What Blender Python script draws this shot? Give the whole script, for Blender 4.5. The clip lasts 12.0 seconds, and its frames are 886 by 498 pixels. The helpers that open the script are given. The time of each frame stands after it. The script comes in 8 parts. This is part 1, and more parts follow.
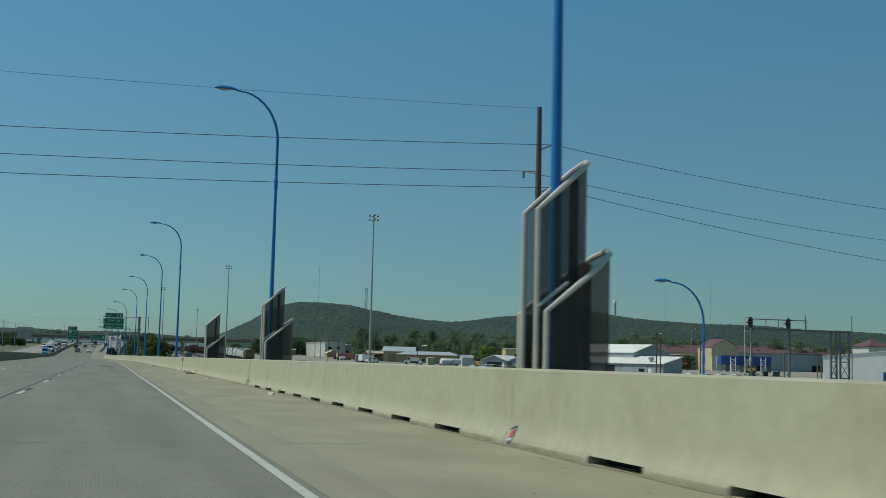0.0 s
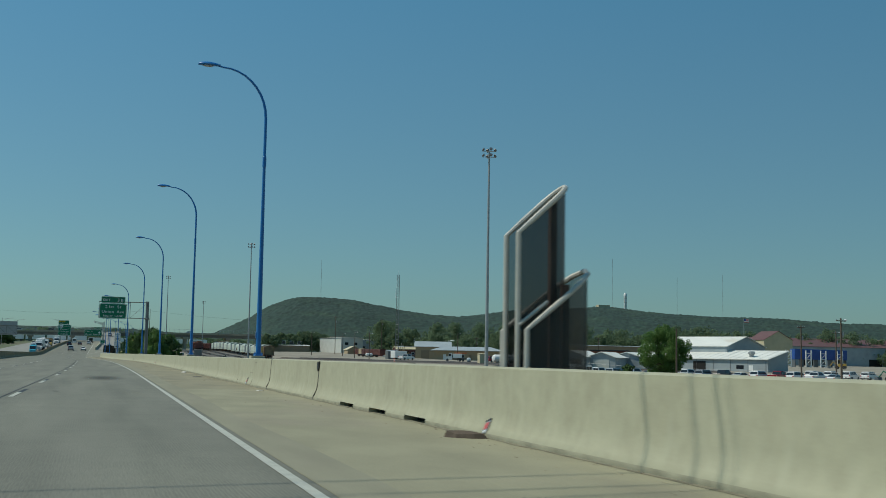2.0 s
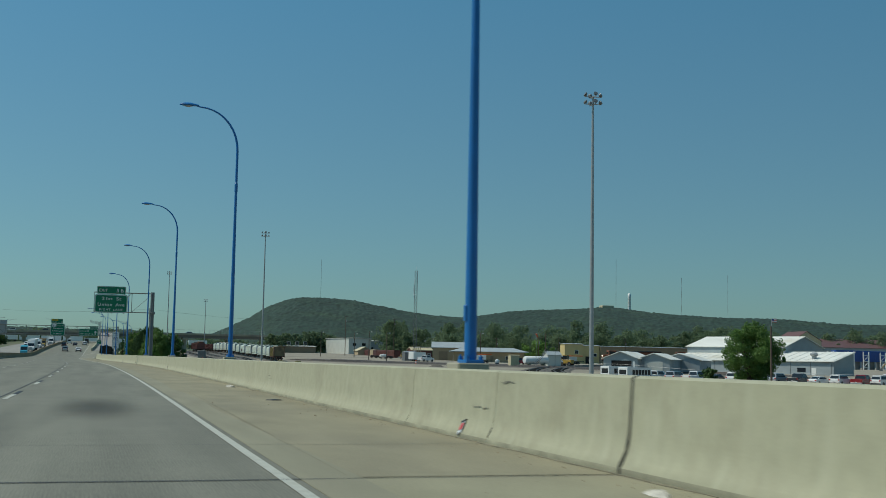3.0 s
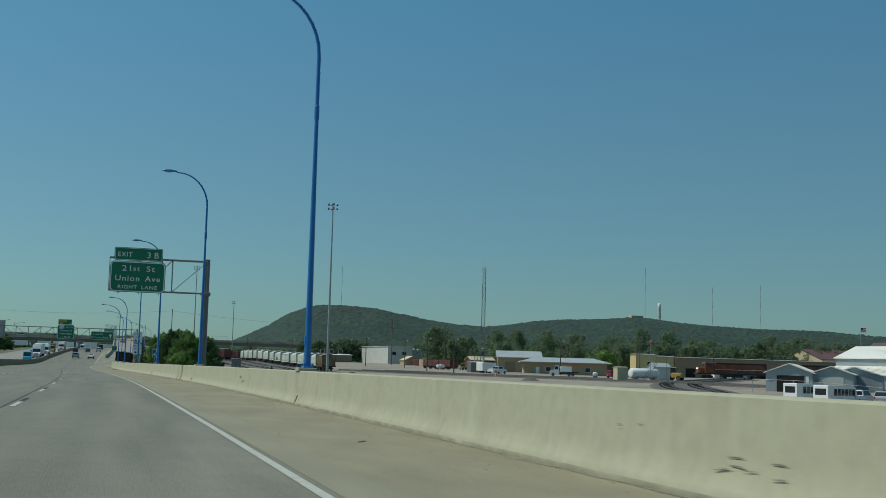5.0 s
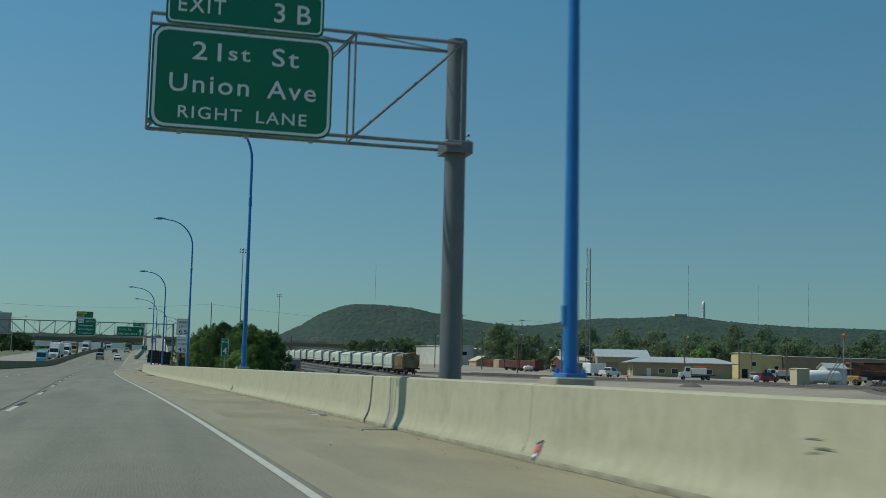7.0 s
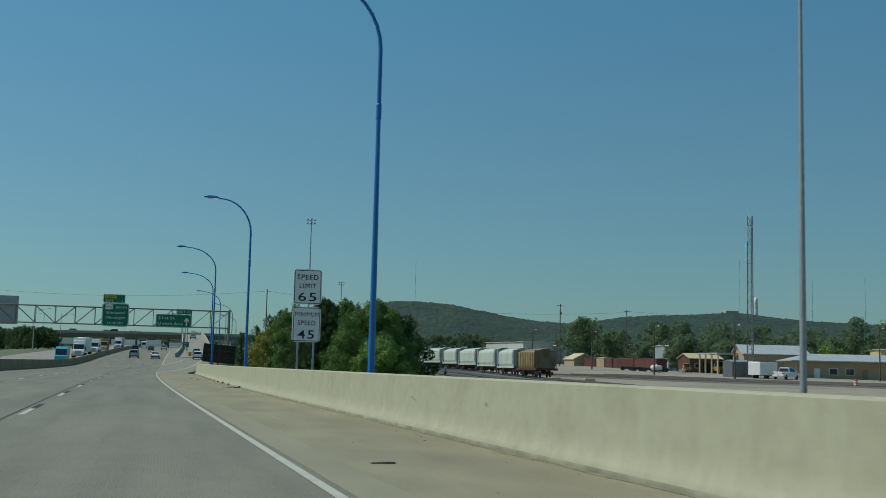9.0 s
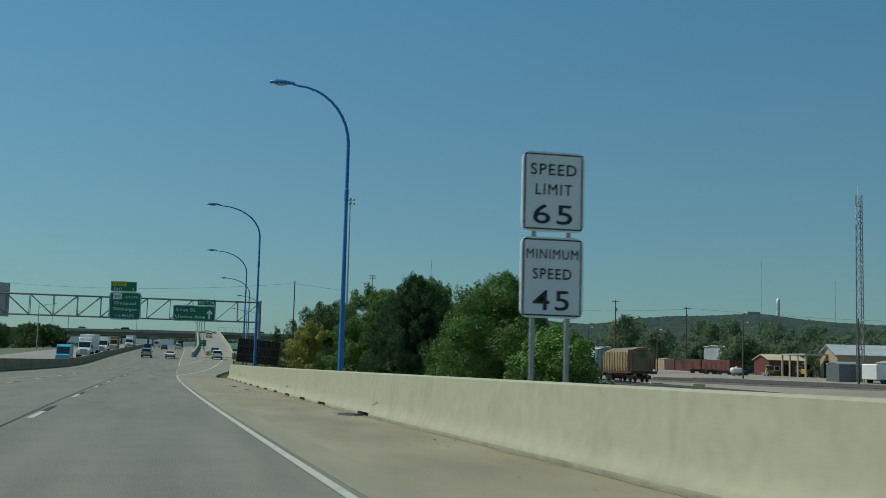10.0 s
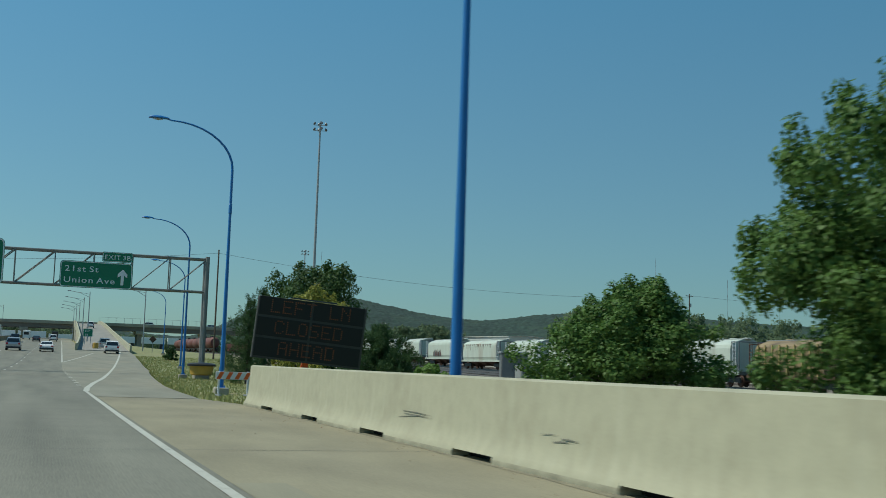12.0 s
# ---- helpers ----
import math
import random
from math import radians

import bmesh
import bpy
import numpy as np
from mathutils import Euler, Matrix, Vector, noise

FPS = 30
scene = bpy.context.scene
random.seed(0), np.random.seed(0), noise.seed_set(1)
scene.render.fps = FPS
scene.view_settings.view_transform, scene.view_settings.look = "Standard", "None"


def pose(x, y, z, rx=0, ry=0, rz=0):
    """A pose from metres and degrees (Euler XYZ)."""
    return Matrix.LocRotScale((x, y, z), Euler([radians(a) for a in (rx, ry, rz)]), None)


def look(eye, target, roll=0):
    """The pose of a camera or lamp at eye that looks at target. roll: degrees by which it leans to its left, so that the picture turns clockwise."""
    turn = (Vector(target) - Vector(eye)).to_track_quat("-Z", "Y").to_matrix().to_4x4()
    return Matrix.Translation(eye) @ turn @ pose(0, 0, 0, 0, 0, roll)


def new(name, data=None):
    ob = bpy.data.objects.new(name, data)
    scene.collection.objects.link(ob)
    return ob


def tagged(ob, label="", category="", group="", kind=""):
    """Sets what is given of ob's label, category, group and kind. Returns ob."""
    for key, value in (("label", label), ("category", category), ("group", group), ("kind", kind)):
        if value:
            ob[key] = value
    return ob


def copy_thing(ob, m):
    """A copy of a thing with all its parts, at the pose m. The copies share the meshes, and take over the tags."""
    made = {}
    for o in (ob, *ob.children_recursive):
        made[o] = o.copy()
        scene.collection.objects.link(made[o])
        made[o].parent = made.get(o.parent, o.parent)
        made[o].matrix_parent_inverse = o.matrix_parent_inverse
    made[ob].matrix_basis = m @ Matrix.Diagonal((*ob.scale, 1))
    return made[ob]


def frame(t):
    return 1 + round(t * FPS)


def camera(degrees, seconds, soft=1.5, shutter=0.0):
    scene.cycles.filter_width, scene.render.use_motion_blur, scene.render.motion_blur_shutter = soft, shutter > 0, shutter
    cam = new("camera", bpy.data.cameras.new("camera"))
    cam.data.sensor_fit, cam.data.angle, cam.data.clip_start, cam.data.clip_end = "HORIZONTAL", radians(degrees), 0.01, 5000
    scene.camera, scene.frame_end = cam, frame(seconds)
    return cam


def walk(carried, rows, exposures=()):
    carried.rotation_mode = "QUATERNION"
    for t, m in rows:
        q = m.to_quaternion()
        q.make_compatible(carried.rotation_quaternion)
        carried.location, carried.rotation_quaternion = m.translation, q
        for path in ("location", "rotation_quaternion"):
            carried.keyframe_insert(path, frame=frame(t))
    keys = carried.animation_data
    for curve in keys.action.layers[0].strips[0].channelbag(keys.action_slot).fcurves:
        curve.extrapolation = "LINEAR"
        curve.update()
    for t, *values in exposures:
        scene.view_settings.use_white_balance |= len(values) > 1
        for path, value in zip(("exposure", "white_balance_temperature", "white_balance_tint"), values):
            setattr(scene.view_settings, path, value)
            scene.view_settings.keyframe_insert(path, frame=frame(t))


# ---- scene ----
# ---------------------------------------------------------------- camera
cam = camera(41.8, 12.0, soft=0.75, shutter=0.12)
ROWS = [
    (0.0, 0.002, 0.009, 0.981, -16.66, 5.63, 1.4),
    (0.5, 0.218, 14.234, 0.997, -16.63, 5.54, 1.27),
    (1.0, 0.379, 28.227, 1.028, -16.65, 5.49, 1.31),
    (1.5, 0.51, 41.728, 1.031, -16.78, 5.46, 1.23),
    (2.0, 0.6, 55.303, 1.069, -16.86, 5.42, 1.03),
    (2.5, 0.764, 68.721, 1.061, -17.0, 5.45, 1.11),
    (3.0, 0.98, 82.267, 1.1, -17.01, 5.48, 1.05),
    (5.0, 1.419, 136.362, 1.129, -16.28, 5.96, 1.51),
    (5.5, 1.501, 149.953, 1.136, -15.96, 6.01, 1.5),
    (6.0, 1.584, 163.696, 1.172, -15.68, 6.0, 1.25),
    (6.5, 1.687, 177.313, 1.158, -15.32, 6.01, 1.38),
    (7.0, 1.621, 191.177, 1.164, -14.98, 5.96, 1.35),
    (9.0, 0.397, 246.538, 1.158, -13.42, 5.86, 1.34),
    (9.5, -0.029, 260.29, 1.144, -13.08, 5.88, 1.4),
    (10.0, -0.403, 274.539, 1.147, -12.87, 5.89, 1.52),
    (10.5, -0.772, 288.83, 1.125, -12.89, 5.92, 1.44),
    (11.0, -1.085, 303.015, 1.135, -13.48, 5.89, 1.34),
    (11.1, -1.118, 305.925, 1.12, -16.0, 6.12, 1.94),
    (11.2, -1.14, 308.813, 1.132, -16.77, 5.96, 1.53),
    (11.3, -1.166, 311.712, 1.124, -17.38, 5.96, 1.47),
    (11.4, -1.202, 314.601, 1.106, -17.87, 5.96, 1.58),
    (11.5, -1.235, 317.449, 1.098, -18.06, 6.0, 1.76),
    (11.6, -1.271, 320.246, 1.1, -18.19, 5.95, 1.65),
    (11.8, -1.39, 325.757, 1.103, -18.5, 5.9, 1.93),
    (12.0, -1.496, 331.286, 1.106, -18.77, 5.91, 1.88),
]


def seen_from(x, y, z, yaw, pitch, roll):
    """Camera pose from yaw to the left, pitch up and roll, in degrees."""
    a, b = radians(yaw), radians(pitch)
    ahead = Vector((-math.sin(a) * math.cos(b), math.cos(a) * math.cos(b), math.sin(b)))
    return look((x, y, z), Vector((x, y, z)) + ahead, roll)


walk(cam, [(r[0], seen_from(*r[1:])) for r in ROWS],
     exposures=[(0.0, 0.0, 6300, 6), (10.8, 0.0, 6300, 6), (11.5, 0.1, 6300, 6), (12.0, 0.22, 6300, 6)])

# ---------------------------------------------------------------- sky, sun
SUN_AZ, SUN_EL = -72.0, 54.0   # degrees: azimuth to the right of the road's direction, elevation
world = bpy.data.worlds.new("sky")
scene.world = world
world.use_nodes = True
wn = world.node_tree.nodes
wl = world.node_tree.links
bg = wn["Background"]
sky = wn.new("ShaderNodeTexSky")
sky.sky_type = "NISHITA"
sky.sun_disc = False
sky.sun_elevation = radians(SUN_EL)
sky.sun_rotation = radians(SUN_AZ)
sky.altitude = 200
sky.air_density = 1.0
sky.dust_density = 0.7
sky.ozone_density = 2.0
haze = wn.new("ShaderNodeMix")
haze.data_type, haze.blend_type = "RGBA", "MULTIPLY"
haze.inputs["Factor"].default_value = 1.0
haze.inputs["B"].default_value = (0.64, 0.95, 0.97, 1)   # the camera's teal rendering of the sky
wl.new(sky.outputs[0], haze.inputs["A"])
veil = wn.new("ShaderNodeMix")
veil.data_type = "RGBA"
veil.inputs["Factor"].default_value = 0.42
way = wn.new("ShaderNodeTexCoord")
split = wn.new("ShaderNodeSeparateXYZ")
wl.new(way.outputs["Generated"], split.inputs[0])
rise = wn.new("ShaderNodeMapRange")
rise.inputs["From Min"].default_value = 0.02
rise.inputs["From Max"].default_value = 0.34
wl.new(split.outputs["Z"], rise.inputs["Value"])
summer = wn.new("ShaderNodeMix")   # summer haze, greyer towards the horizon
summer.data_type = "RGBA"
summer.inputs["A"].default_value = (1.88, 2.97, 3.04, 1)
summer.inputs["B"].default_value = (0.72, 2.85, 4.5, 1)
wl.new(rise.outputs[0], summer.inputs["Factor"])
wl.new(summer.outputs["Result"], veil.inputs["B"])
wl.new(haze.outputs["Result"], veil.inputs["A"])
near_sun = wn.new("ShaderNodeVectorMath")   # haze is brighter on the sun's side
near_sun.operation = "DOT_PRODUCT"
wl.new(way.outputs["Generated"], near_sun.inputs[0])
near_sun.inputs[1].default_value = (math.sin(radians(SUN_AZ)) * math.cos(radians(SUN_EL)), math.cos(radians(SUN_AZ)) * math.cos(radians(SUN_EL)), math.sin(radians(SUN_EL)))
gain = wn.new("ShaderNodeMapRange")
gain.inputs["From Min"].default_value, gain.inputs["From Max"].default_value = -0.35, 0.6
gain.inputs["To Min"].default_value, gain.inputs["To Max"].default_value = 0.83, 1.2
wl.new(near_sun.outputs["Value"], gain.inputs["Value"])
glow = wn.new("ShaderNodeVectorMath")
glow.operation = "SCALE"
wl.new(veil.outputs["Result"], glow.inputs[0])
wl.new(gain.outputs[0], glow.inputs["Scale"])
wl.new(glow.outputs[0], bg.inputs[0])
bg.inputs[1].default_value = 0.078
sun = new("sun", bpy.data.lights.new("sun", "SUN"))
sun.data.energy = 3.2
sun.data.angle = radians(0.5)
sun.data.color = (1.0, 0.93, 0.80)
sa, se = radians(SUN_AZ), radians(SUN_EL)
to_sun = Vector((math.sin(sa) * math.cos(se), math.cos(sa) * math.cos(se), math.sin(se)))
sun.matrix_world = look(to_sun * 100, (0, 0, 0))


# ---------------------------------------------------------------- materials
def paint(name, rgb, rough=0.7, metal=0.0, var=0.12, scale=1.0, bump=0.0, stain=None, stain_scale=0.15, stain_low=0.5, stretch=(1, 1, 1), grain=40.0, obvar=0.0):
    """A surface with grain and larger blotches in real-world size; stain is a second colour in blotches."""
    m = bpy.data.materials.new(name)
    m.use_nodes = True
    n, l = m.node_tree.nodes, m.node_tree.links
    b = n["Principled BSDF"]
    b.inputs["Roughness"].default_value = rough
    b.inputs["Metallic"].default_value = metal
    geo = n.new("ShaderNodeNewGeometry")
    mp = n.new("ShaderNodeMapping")
    mp.inputs["Scale"].default_value = stretch
    l.new(geo.outputs["Position"], mp.inputs["Vector"])
    n1 = n.new("ShaderNodeTexNoise")
    n1.inputs["Scale"].default_value = scale
    n1.inputs["Detail"].default_value = 5
    l.new(mp.outputs[0], n1.inputs["Vector"])
    n2 = n.new("ShaderNodeTexNoise")
    n2.inputs["Scale"].default_value = grain
    n2.inputs["Detail"].default_value = 2
    l.new(mp.outputs[0], n2.inputs["Vector"])
    add = n.new("ShaderNodeMath")
    add.operation = "MULTIPLY_ADD"
    l.new(n2.outputs["Fac"], add.inputs[0])
    add.inputs[1].default_value = 0.5
    l.new(n1.outputs["Fac"], add.inputs[2])
    rng = n.new("ShaderNodeMapRange")
    rng.inputs["From Min"].default_value = 0.45
    rng.inputs["From Max"].default_value = 1.05
    rng.inputs["To Min"].default_value = 1 - var
    rng.inputs["To Max"].default_value = 1 + var
    l.new(add.outputs[0], rng.inputs["Value"])
    base = n.new("ShaderNodeRGB")
    base.outputs[0].default_value = (*rgb, 1)
    colour = base.outputs[0]
    if stain:
        n3 = n.new("ShaderNodeTexNoise")
        n3.inputs["Scale"].default_value = stain_scale
        n3.inputs["Detail"].default_value = 6
        l.new(mp.outputs[0], n3.inputs["Vector"])
        r3 = n.new("ShaderNodeMapRange")
        r3.inputs["From Min"].default_value = stain_low
        r3.inputs["From Max"].default_value = stain_low + 0.22
        l.new(n3.outputs["Fac"], r3.inputs["Value"])
        mix = n.new("ShaderNodeMix")
        mix.data_type = "RGBA"
        l.new(r3.outputs[0], mix.inputs["Factor"])
        l.new(colour, mix.inputs["A"])
        mix.inputs["B"].default_value = (*stain, 1)
        colour = mix.outputs["Result"]
    mul = n.new("ShaderNodeVectorMath")
    mul.operation = "SCALE"
    l.new(colour, mul.inputs[0])
    l.new(rng.outputs[0], mul.inputs["Scale"])
    out = mul.outputs[0]
    if obvar:
        oi = n.new("ShaderNodeObjectInfo")
        r4 = n.new("ShaderNodeMapRange")
        r4.inputs["To Min"].default_value = 1 - obvar
        r4.inputs["To Max"].default_value = 1 + obvar
        l.new(oi.outputs["Random"], r4.inputs["Value"])
        mul2 = n.new("ShaderNodeVectorMath")
        mul2.operation = "SCALE"
        l.new(out, mul2.inputs[0])
        l.new(r4.outputs[0], mul2.inputs["Scale"])
        out = mul2.outputs[0]
    l.new(out, b.inputs["Base Color"])
    if bump:
        bp = n.new("ShaderNodeBump")
        bp.inputs["Strength"].default_value = bump
        bp.inputs["Distance"].default_value = 0.02
        l.new(add.outputs[0], bp.inputs["Height"])
        l.new(bp.outputs[0], b.inputs["Normal"])
    return m


def leafy(name, a, b_, through_=0.25, rough=0.55):
    """Foliage: each leaf its own tint between two colours, with some light through it."""
    m = bpy.data.materials.new(name)
    m.use_nodes = True
    n, l = m.node_tree.nodes, m.node_tree.links
    b = n["Principled BSDF"]
    geo = n.new("ShaderNodeNewGeometry")
    ns = n.new("ShaderNodeTexNoise")
    ns.inputs["Scale"].default_value = 0.6
    l.new(geo.outputs["Position"], ns.inputs["Vector"])
    av = n.new("ShaderNodeMath")
    av.operation = "ADD"
    l.new(geo.outputs["Random Per Island"], av.inputs[0])
    l.new(ns.outputs["Fac"], av.inputs[1])
    hf = n.new("ShaderNodeMath")
    hf.operation = "MULTIPLY"
    hf.inputs[1].default_value = 0.5
    l.new(av.outputs[0], hf.inputs[0])
    mix = n.new("ShaderNodeMix")
    mix.data_type = "RGBA"
    l.new(hf.outputs[0], mix.inputs["Factor"])
    mix.inputs["A"].default_value = (*a, 1)
    mix.inputs["B"].default_value = (*b_, 1)
    l.new(mix.outputs["Result"], b.inputs["Base Color"])
    b.inputs["Roughness"].default_value = rough
    b.inputs["Specular IOR Level"].default_value = 0.22
    tr = n.new("ShaderNodeBsdfTranslucent")
    l.new(mix.outputs["Result"], tr.inputs["Color"])
    ms = n.new("ShaderNodeMixShader")
    ms.inputs[0].default_value = through_
    l.new(b.outputs[0], ms.inputs[1])
    l.new(tr.outputs[0], ms.inputs[2])
    l.new(ms.outputs[0], n["Material Output"].inputs["Surface"])
    return m


def lit(name, rgb, strength):
    m = paint(name, rgb, 0.4)
    b = m.node_tree.nodes["Principled BSDF"]
    b.inputs["Emission Color"].default_value = (*rgb, 1)
    b.inputs["Emission Strength"].default_value = strength
    return m


def glazing(name, rgb=(0.02, 0.025, 0.03)):
    m = paint(name, rgb, 0.08, var=0.05)
    m.node_tree.nodes["Principled BSDF"].inputs["Specular IOR Level"].default_value = 0.6
    return m


def screen_mesh(name, rgb, cover):
    """Fine perforated sheet: part metal, part see-through."""
    m = paint(name, rgb, 0.6, 0.3, var=0.25, scale=2.0)
    n, l = m.node_tree.nodes, m.node_tree.links
    tr = n.new("ShaderNodeBsdfTransparent")
    ms = n.new("ShaderNodeMixShader")
    ms.inputs[0].default_value = cover
    l.new(tr.outputs[0], ms.inputs[1])
    l.new(n["Principled BSDF"].outputs[0], ms.inputs[2])
    l.new(ms.outputs[0], n["Material Output"].inputs["Surface"])
    return m


M = {}
M["lane"] = paint("lane_concrete", (0.169, 0.166, 0.127), 0.85, var=0.3, scale=0.7, bump=0.25, stain=(0.146, 0.142, 0.111), stain_scale=0.35, stain_low=0.46, stretch=(1.6, 0.12, 1))
M["exitlane"] = paint("exit_lane_concrete", (0.205, 0.2, 0.152), 0.88, var=0.2, scale=0.6, bump=0.25, stain=(0.235, 0.215, 0.155), stain_scale=0.12, stain_low=0.5, stretch=(1.2, 0.3, 1))
M["shoulder"] = paint("shoulder_concrete", (0.266, 0.248, 0.16), 0.9, var=0.2, scale=0.8, bump=0.3, stain=(0.235, 0.2, 0.15), stain_scale=0.22, stretch=(1, 0.5, 1))
M["oldlane"] = paint("far_concrete", (0.25, 0.24, 0.21), 0.9, var=0.12, scale=0.3, stain=(0.2, 0.19, 0.17), stretch=(1.5, 0.3, 1))
M["barrier"] = paint("barrier_concrete", (0.366, 0.358, 0.25), 0.88, var=0.1, scale=5.0, bump=0.06, stain=(0.33, 0.318, 0.22), stain_scale=1.0, stain_low=0.48, stretch=(1.0, 1.0, 1.0))
def streaked(m, rgb, amount):
    """Narrow pale lime runs and water marks down an upright concrete face."""
    n, l = m.node_tree.nodes, m.node_tree.links
    base = n["Principled BSDF"].inputs["Base Color"]
    below = base.links[0].from_socket
    geo = n.new("ShaderNodeNewGeometry")
    mp = n.new("ShaderNodeMapping")
    mp.inputs["Scale"].default_value = (3.0, 4.6, 0.9)
    l.new(geo.outputs["Position"], mp.inputs["Vector"])
    runs = n.new("ShaderNodeTexNoise")
    runs.inputs["Scale"].default_value = 1.0
    runs.inputs["Detail"].default_value = 4
    l.new(mp.outputs[0], runs.inputs["Vector"])
    rng = n.new("ShaderNodeMapRange")
    rng.inputs["From Min"].default_value = 0.57
    rng.inputs["From Max"].default_value = 0.74
    rng.inputs["To Max"].default_value = amount
    l.new(runs.outputs["Fac"], rng.inputs["Value"])
    mix = n.new("ShaderNodeMix")
    mix.data_type = "RGBA"
    l.new(rng.outputs[0], mix.inputs["Factor"])
    l.new(below, mix.inputs["A"])
    mix.inputs["B"].default_value = (*rgb, 1)
    l.new(mix.outputs["Result"], base)


streaked(M["barrier"], (0.46, 0.46, 0.34), 0.36)
M["toe"] = paint("grimy_barrier_toe", (0.275, 0.267, 0.188), 0.92, var=0.35, scale=2.0, stain=(0.335, 0.325, 0.23), stain_scale=0.7, stain_low=0.5)
M["brownshoulder"] = paint("brown_stained_shoulder_concrete", (0.246, 0.222, 0.143), 0.92, var=0.22, scale=0.9, bump=0.3, stain=(0.21, 0.19, 0.128), stain_scale=0.3, stain_low=0.46, stretch=(1, 0.35, 1))
M["scuff"] = paint("black_rubber_scuff", (0.15, 0.147, 0.115), 0.8, var=0.35, scale=10.0)
M["grime"] = paint("roadside_grime", (0.2, 0.183, 0.122), 0.95, var=0.35, scale=3.0, grain=60.0)
M["band"] = paint("band_concrete", (0.24, 0.225, 0.152), 0.88, var=0.16, scale=0.8, stain=(0.235, 0.216, 0.15), stain_scale=0.5, stain_low=0.45, stretch=(2, 0.3, 1))
M["line"] = paint("road_paint_white", (0.46, 0.46, 0.39), 0.65, var=0.28, scale=3.0, stain=(0.29, 0.285, 0.23), stain_scale=3.0, stain_low=0.5)
M["tar"] = paint("tar_black", (0.02, 0.02, 0.02), 0.6, var=0.2)
# Near-black for joint filler, and for painted shade inside drains and doorways.
M["dark"] = paint("dark_void", (0.012, 0.012, 0.011), 0.9)
M["blue"] = paint("blue_pole_paint", (0.014, 0.145, 0.41), 0.38, 0.0, var=0.12, scale=2.0)
M["galv"] = paint("galvanised_steel", (0.36, 0.37, 0.37), 0.5, 0.5, var=0.15, scale=3.0)
M["truss"] = paint("truss_grey_steel", (0.2, 0.205, 0.195), 0.55, 0.25, var=0.15, scale=2.0)
M["girder"] = paint("girder_grey", (0.15, 0.143, 0.122), 0.7, var=0.12)
M["fadedyellow"] = paint("faded_yellow_paint", (0.33, 0.26, 0.1), 0.7, var=0.25, scale=2.0)
M["steel"] = paint("grey_steel_post", (0.15, 0.16, 0.165), 0.5, 0.4, var=0.15, scale=2.0)
M["tube"] = paint("white_tube", (0.5, 0.475, 0.41), 0.5, 0.1, var=0.12, scale=3.0, stain=(0.3, 0.2, 0.12), stain_scale=1.2, stain_low=0.66)
M["mesh"] = screen_mesh("perforated_screen", (0.055, 0.05, 0.04), 0.7)
M["green"] = paint("sign_green", (0.0, 0.155, 0.075), 0.4, var=0.06, scale=1.5)
M["signwhite"] = paint("sign_white", (0.72, 0.73, 0.72), 0.4, var=0.05)
M["yellow"] = paint("sign_yellow", (0.62, 0.42, 0.01), 0.45, var=0.06)
M["black"] = paint("black_paint", (0.018, 0.018, 0.02), 0.5, var=0.15)
M["wood"] = paint("weathered_wood", (0.10, 0.075, 0.055), 0.9, var=0.3, scale=3.0, stretch=(4, 4, 0.5))
M["rust"] = paint("rusty_steel", (0.10, 0.055, 0.038), 0.8, 0.2, var=0.3, scale=2.0)
M["rail"] = paint("rail_steel", (0.14, 0.12, 0.11), 0.5, 0.6, var=0.2)
M["tie"] = paint("wood_tie", (0.075, 0.062, 0.052), 0.95, var=0.3, obvar=0.25)
M["ballast"] = paint("ballast_gravel", (0.11, 0.098, 0.082), 0.95, var=0.4, scale=6.0, bump=0.6, stain=(0.09, 0.08, 0.066), stain_scale=0.3)
M["yard"] = paint("yard_gravel", (0.275, 0.243, 0.185), 0.95, var=0.2, scale=0.5, stain=(0.2, 0.175, 0.135), stain_scale=0.06, stain_low=0.47)
M["grass"] = paint("dry_grass_ground", (0.2, 0.21, 0.085), 0.95, var=0.35, scale=1.5, stain=(0.25, 0.215, 0.11), stain_scale=0.25, stain_low=0.5)
M["land"] = paint("distant_ground", (0.10, 0.115, 0.05), 0.95, var=0.3, scale=0.05, stain=(0.17, 0.15, 0.1), stain_scale=0.01)
M["blade"] = leafy("grass_blades", (0.16, 0.22, 0.06), (0.38, 0.35, 0.155), 0.3, 0.7)
M["bark"] = paint("bark", (0.065, 0.05, 0.038), 0.95, var=0.35, scale=6.0, bump=0.6, stretch=(3, 3, 0.6))
M["leaf"] = leafy("green_leaves", (0.055, 0.12, 0.026), (0.135, 0.235, 0.055), 0.33)
M["leafdark"] = leafy("dark_leaves", (0.028, 0.065, 0.02), (0.075, 0.135, 0.034))
M["leafbright"] = leafy("bright_leaves", (0.078, 0.158, 0.028), (0.17, 0.285, 0.062))
M["leafyellow"] = leafy("yellow_green_leaves", (0.16, 0.18, 0.03), (0.34, 0.34, 0.07))
M["needle"] = leafy("pine_needles", (0.03, 0.068, 0.025), (0.082, 0.148, 0.053), 0.15, 0.7)
# Paler, greyer green: distance haze is mixed into the leaf colour.
M["wood_hazed"] = leafy("hazed_far_leaves", (0.12, 0.175, 0.105), (0.195, 0.26, 0.135), 0.55, 0.9)
M["hill"] = paint("forested_hill", (0.017, 0.039, 0.027), 0.95, var=0.6, scale=0.12, grain=0.35, stain=(0.027, 0.053, 0.032), stain_scale=0.02)
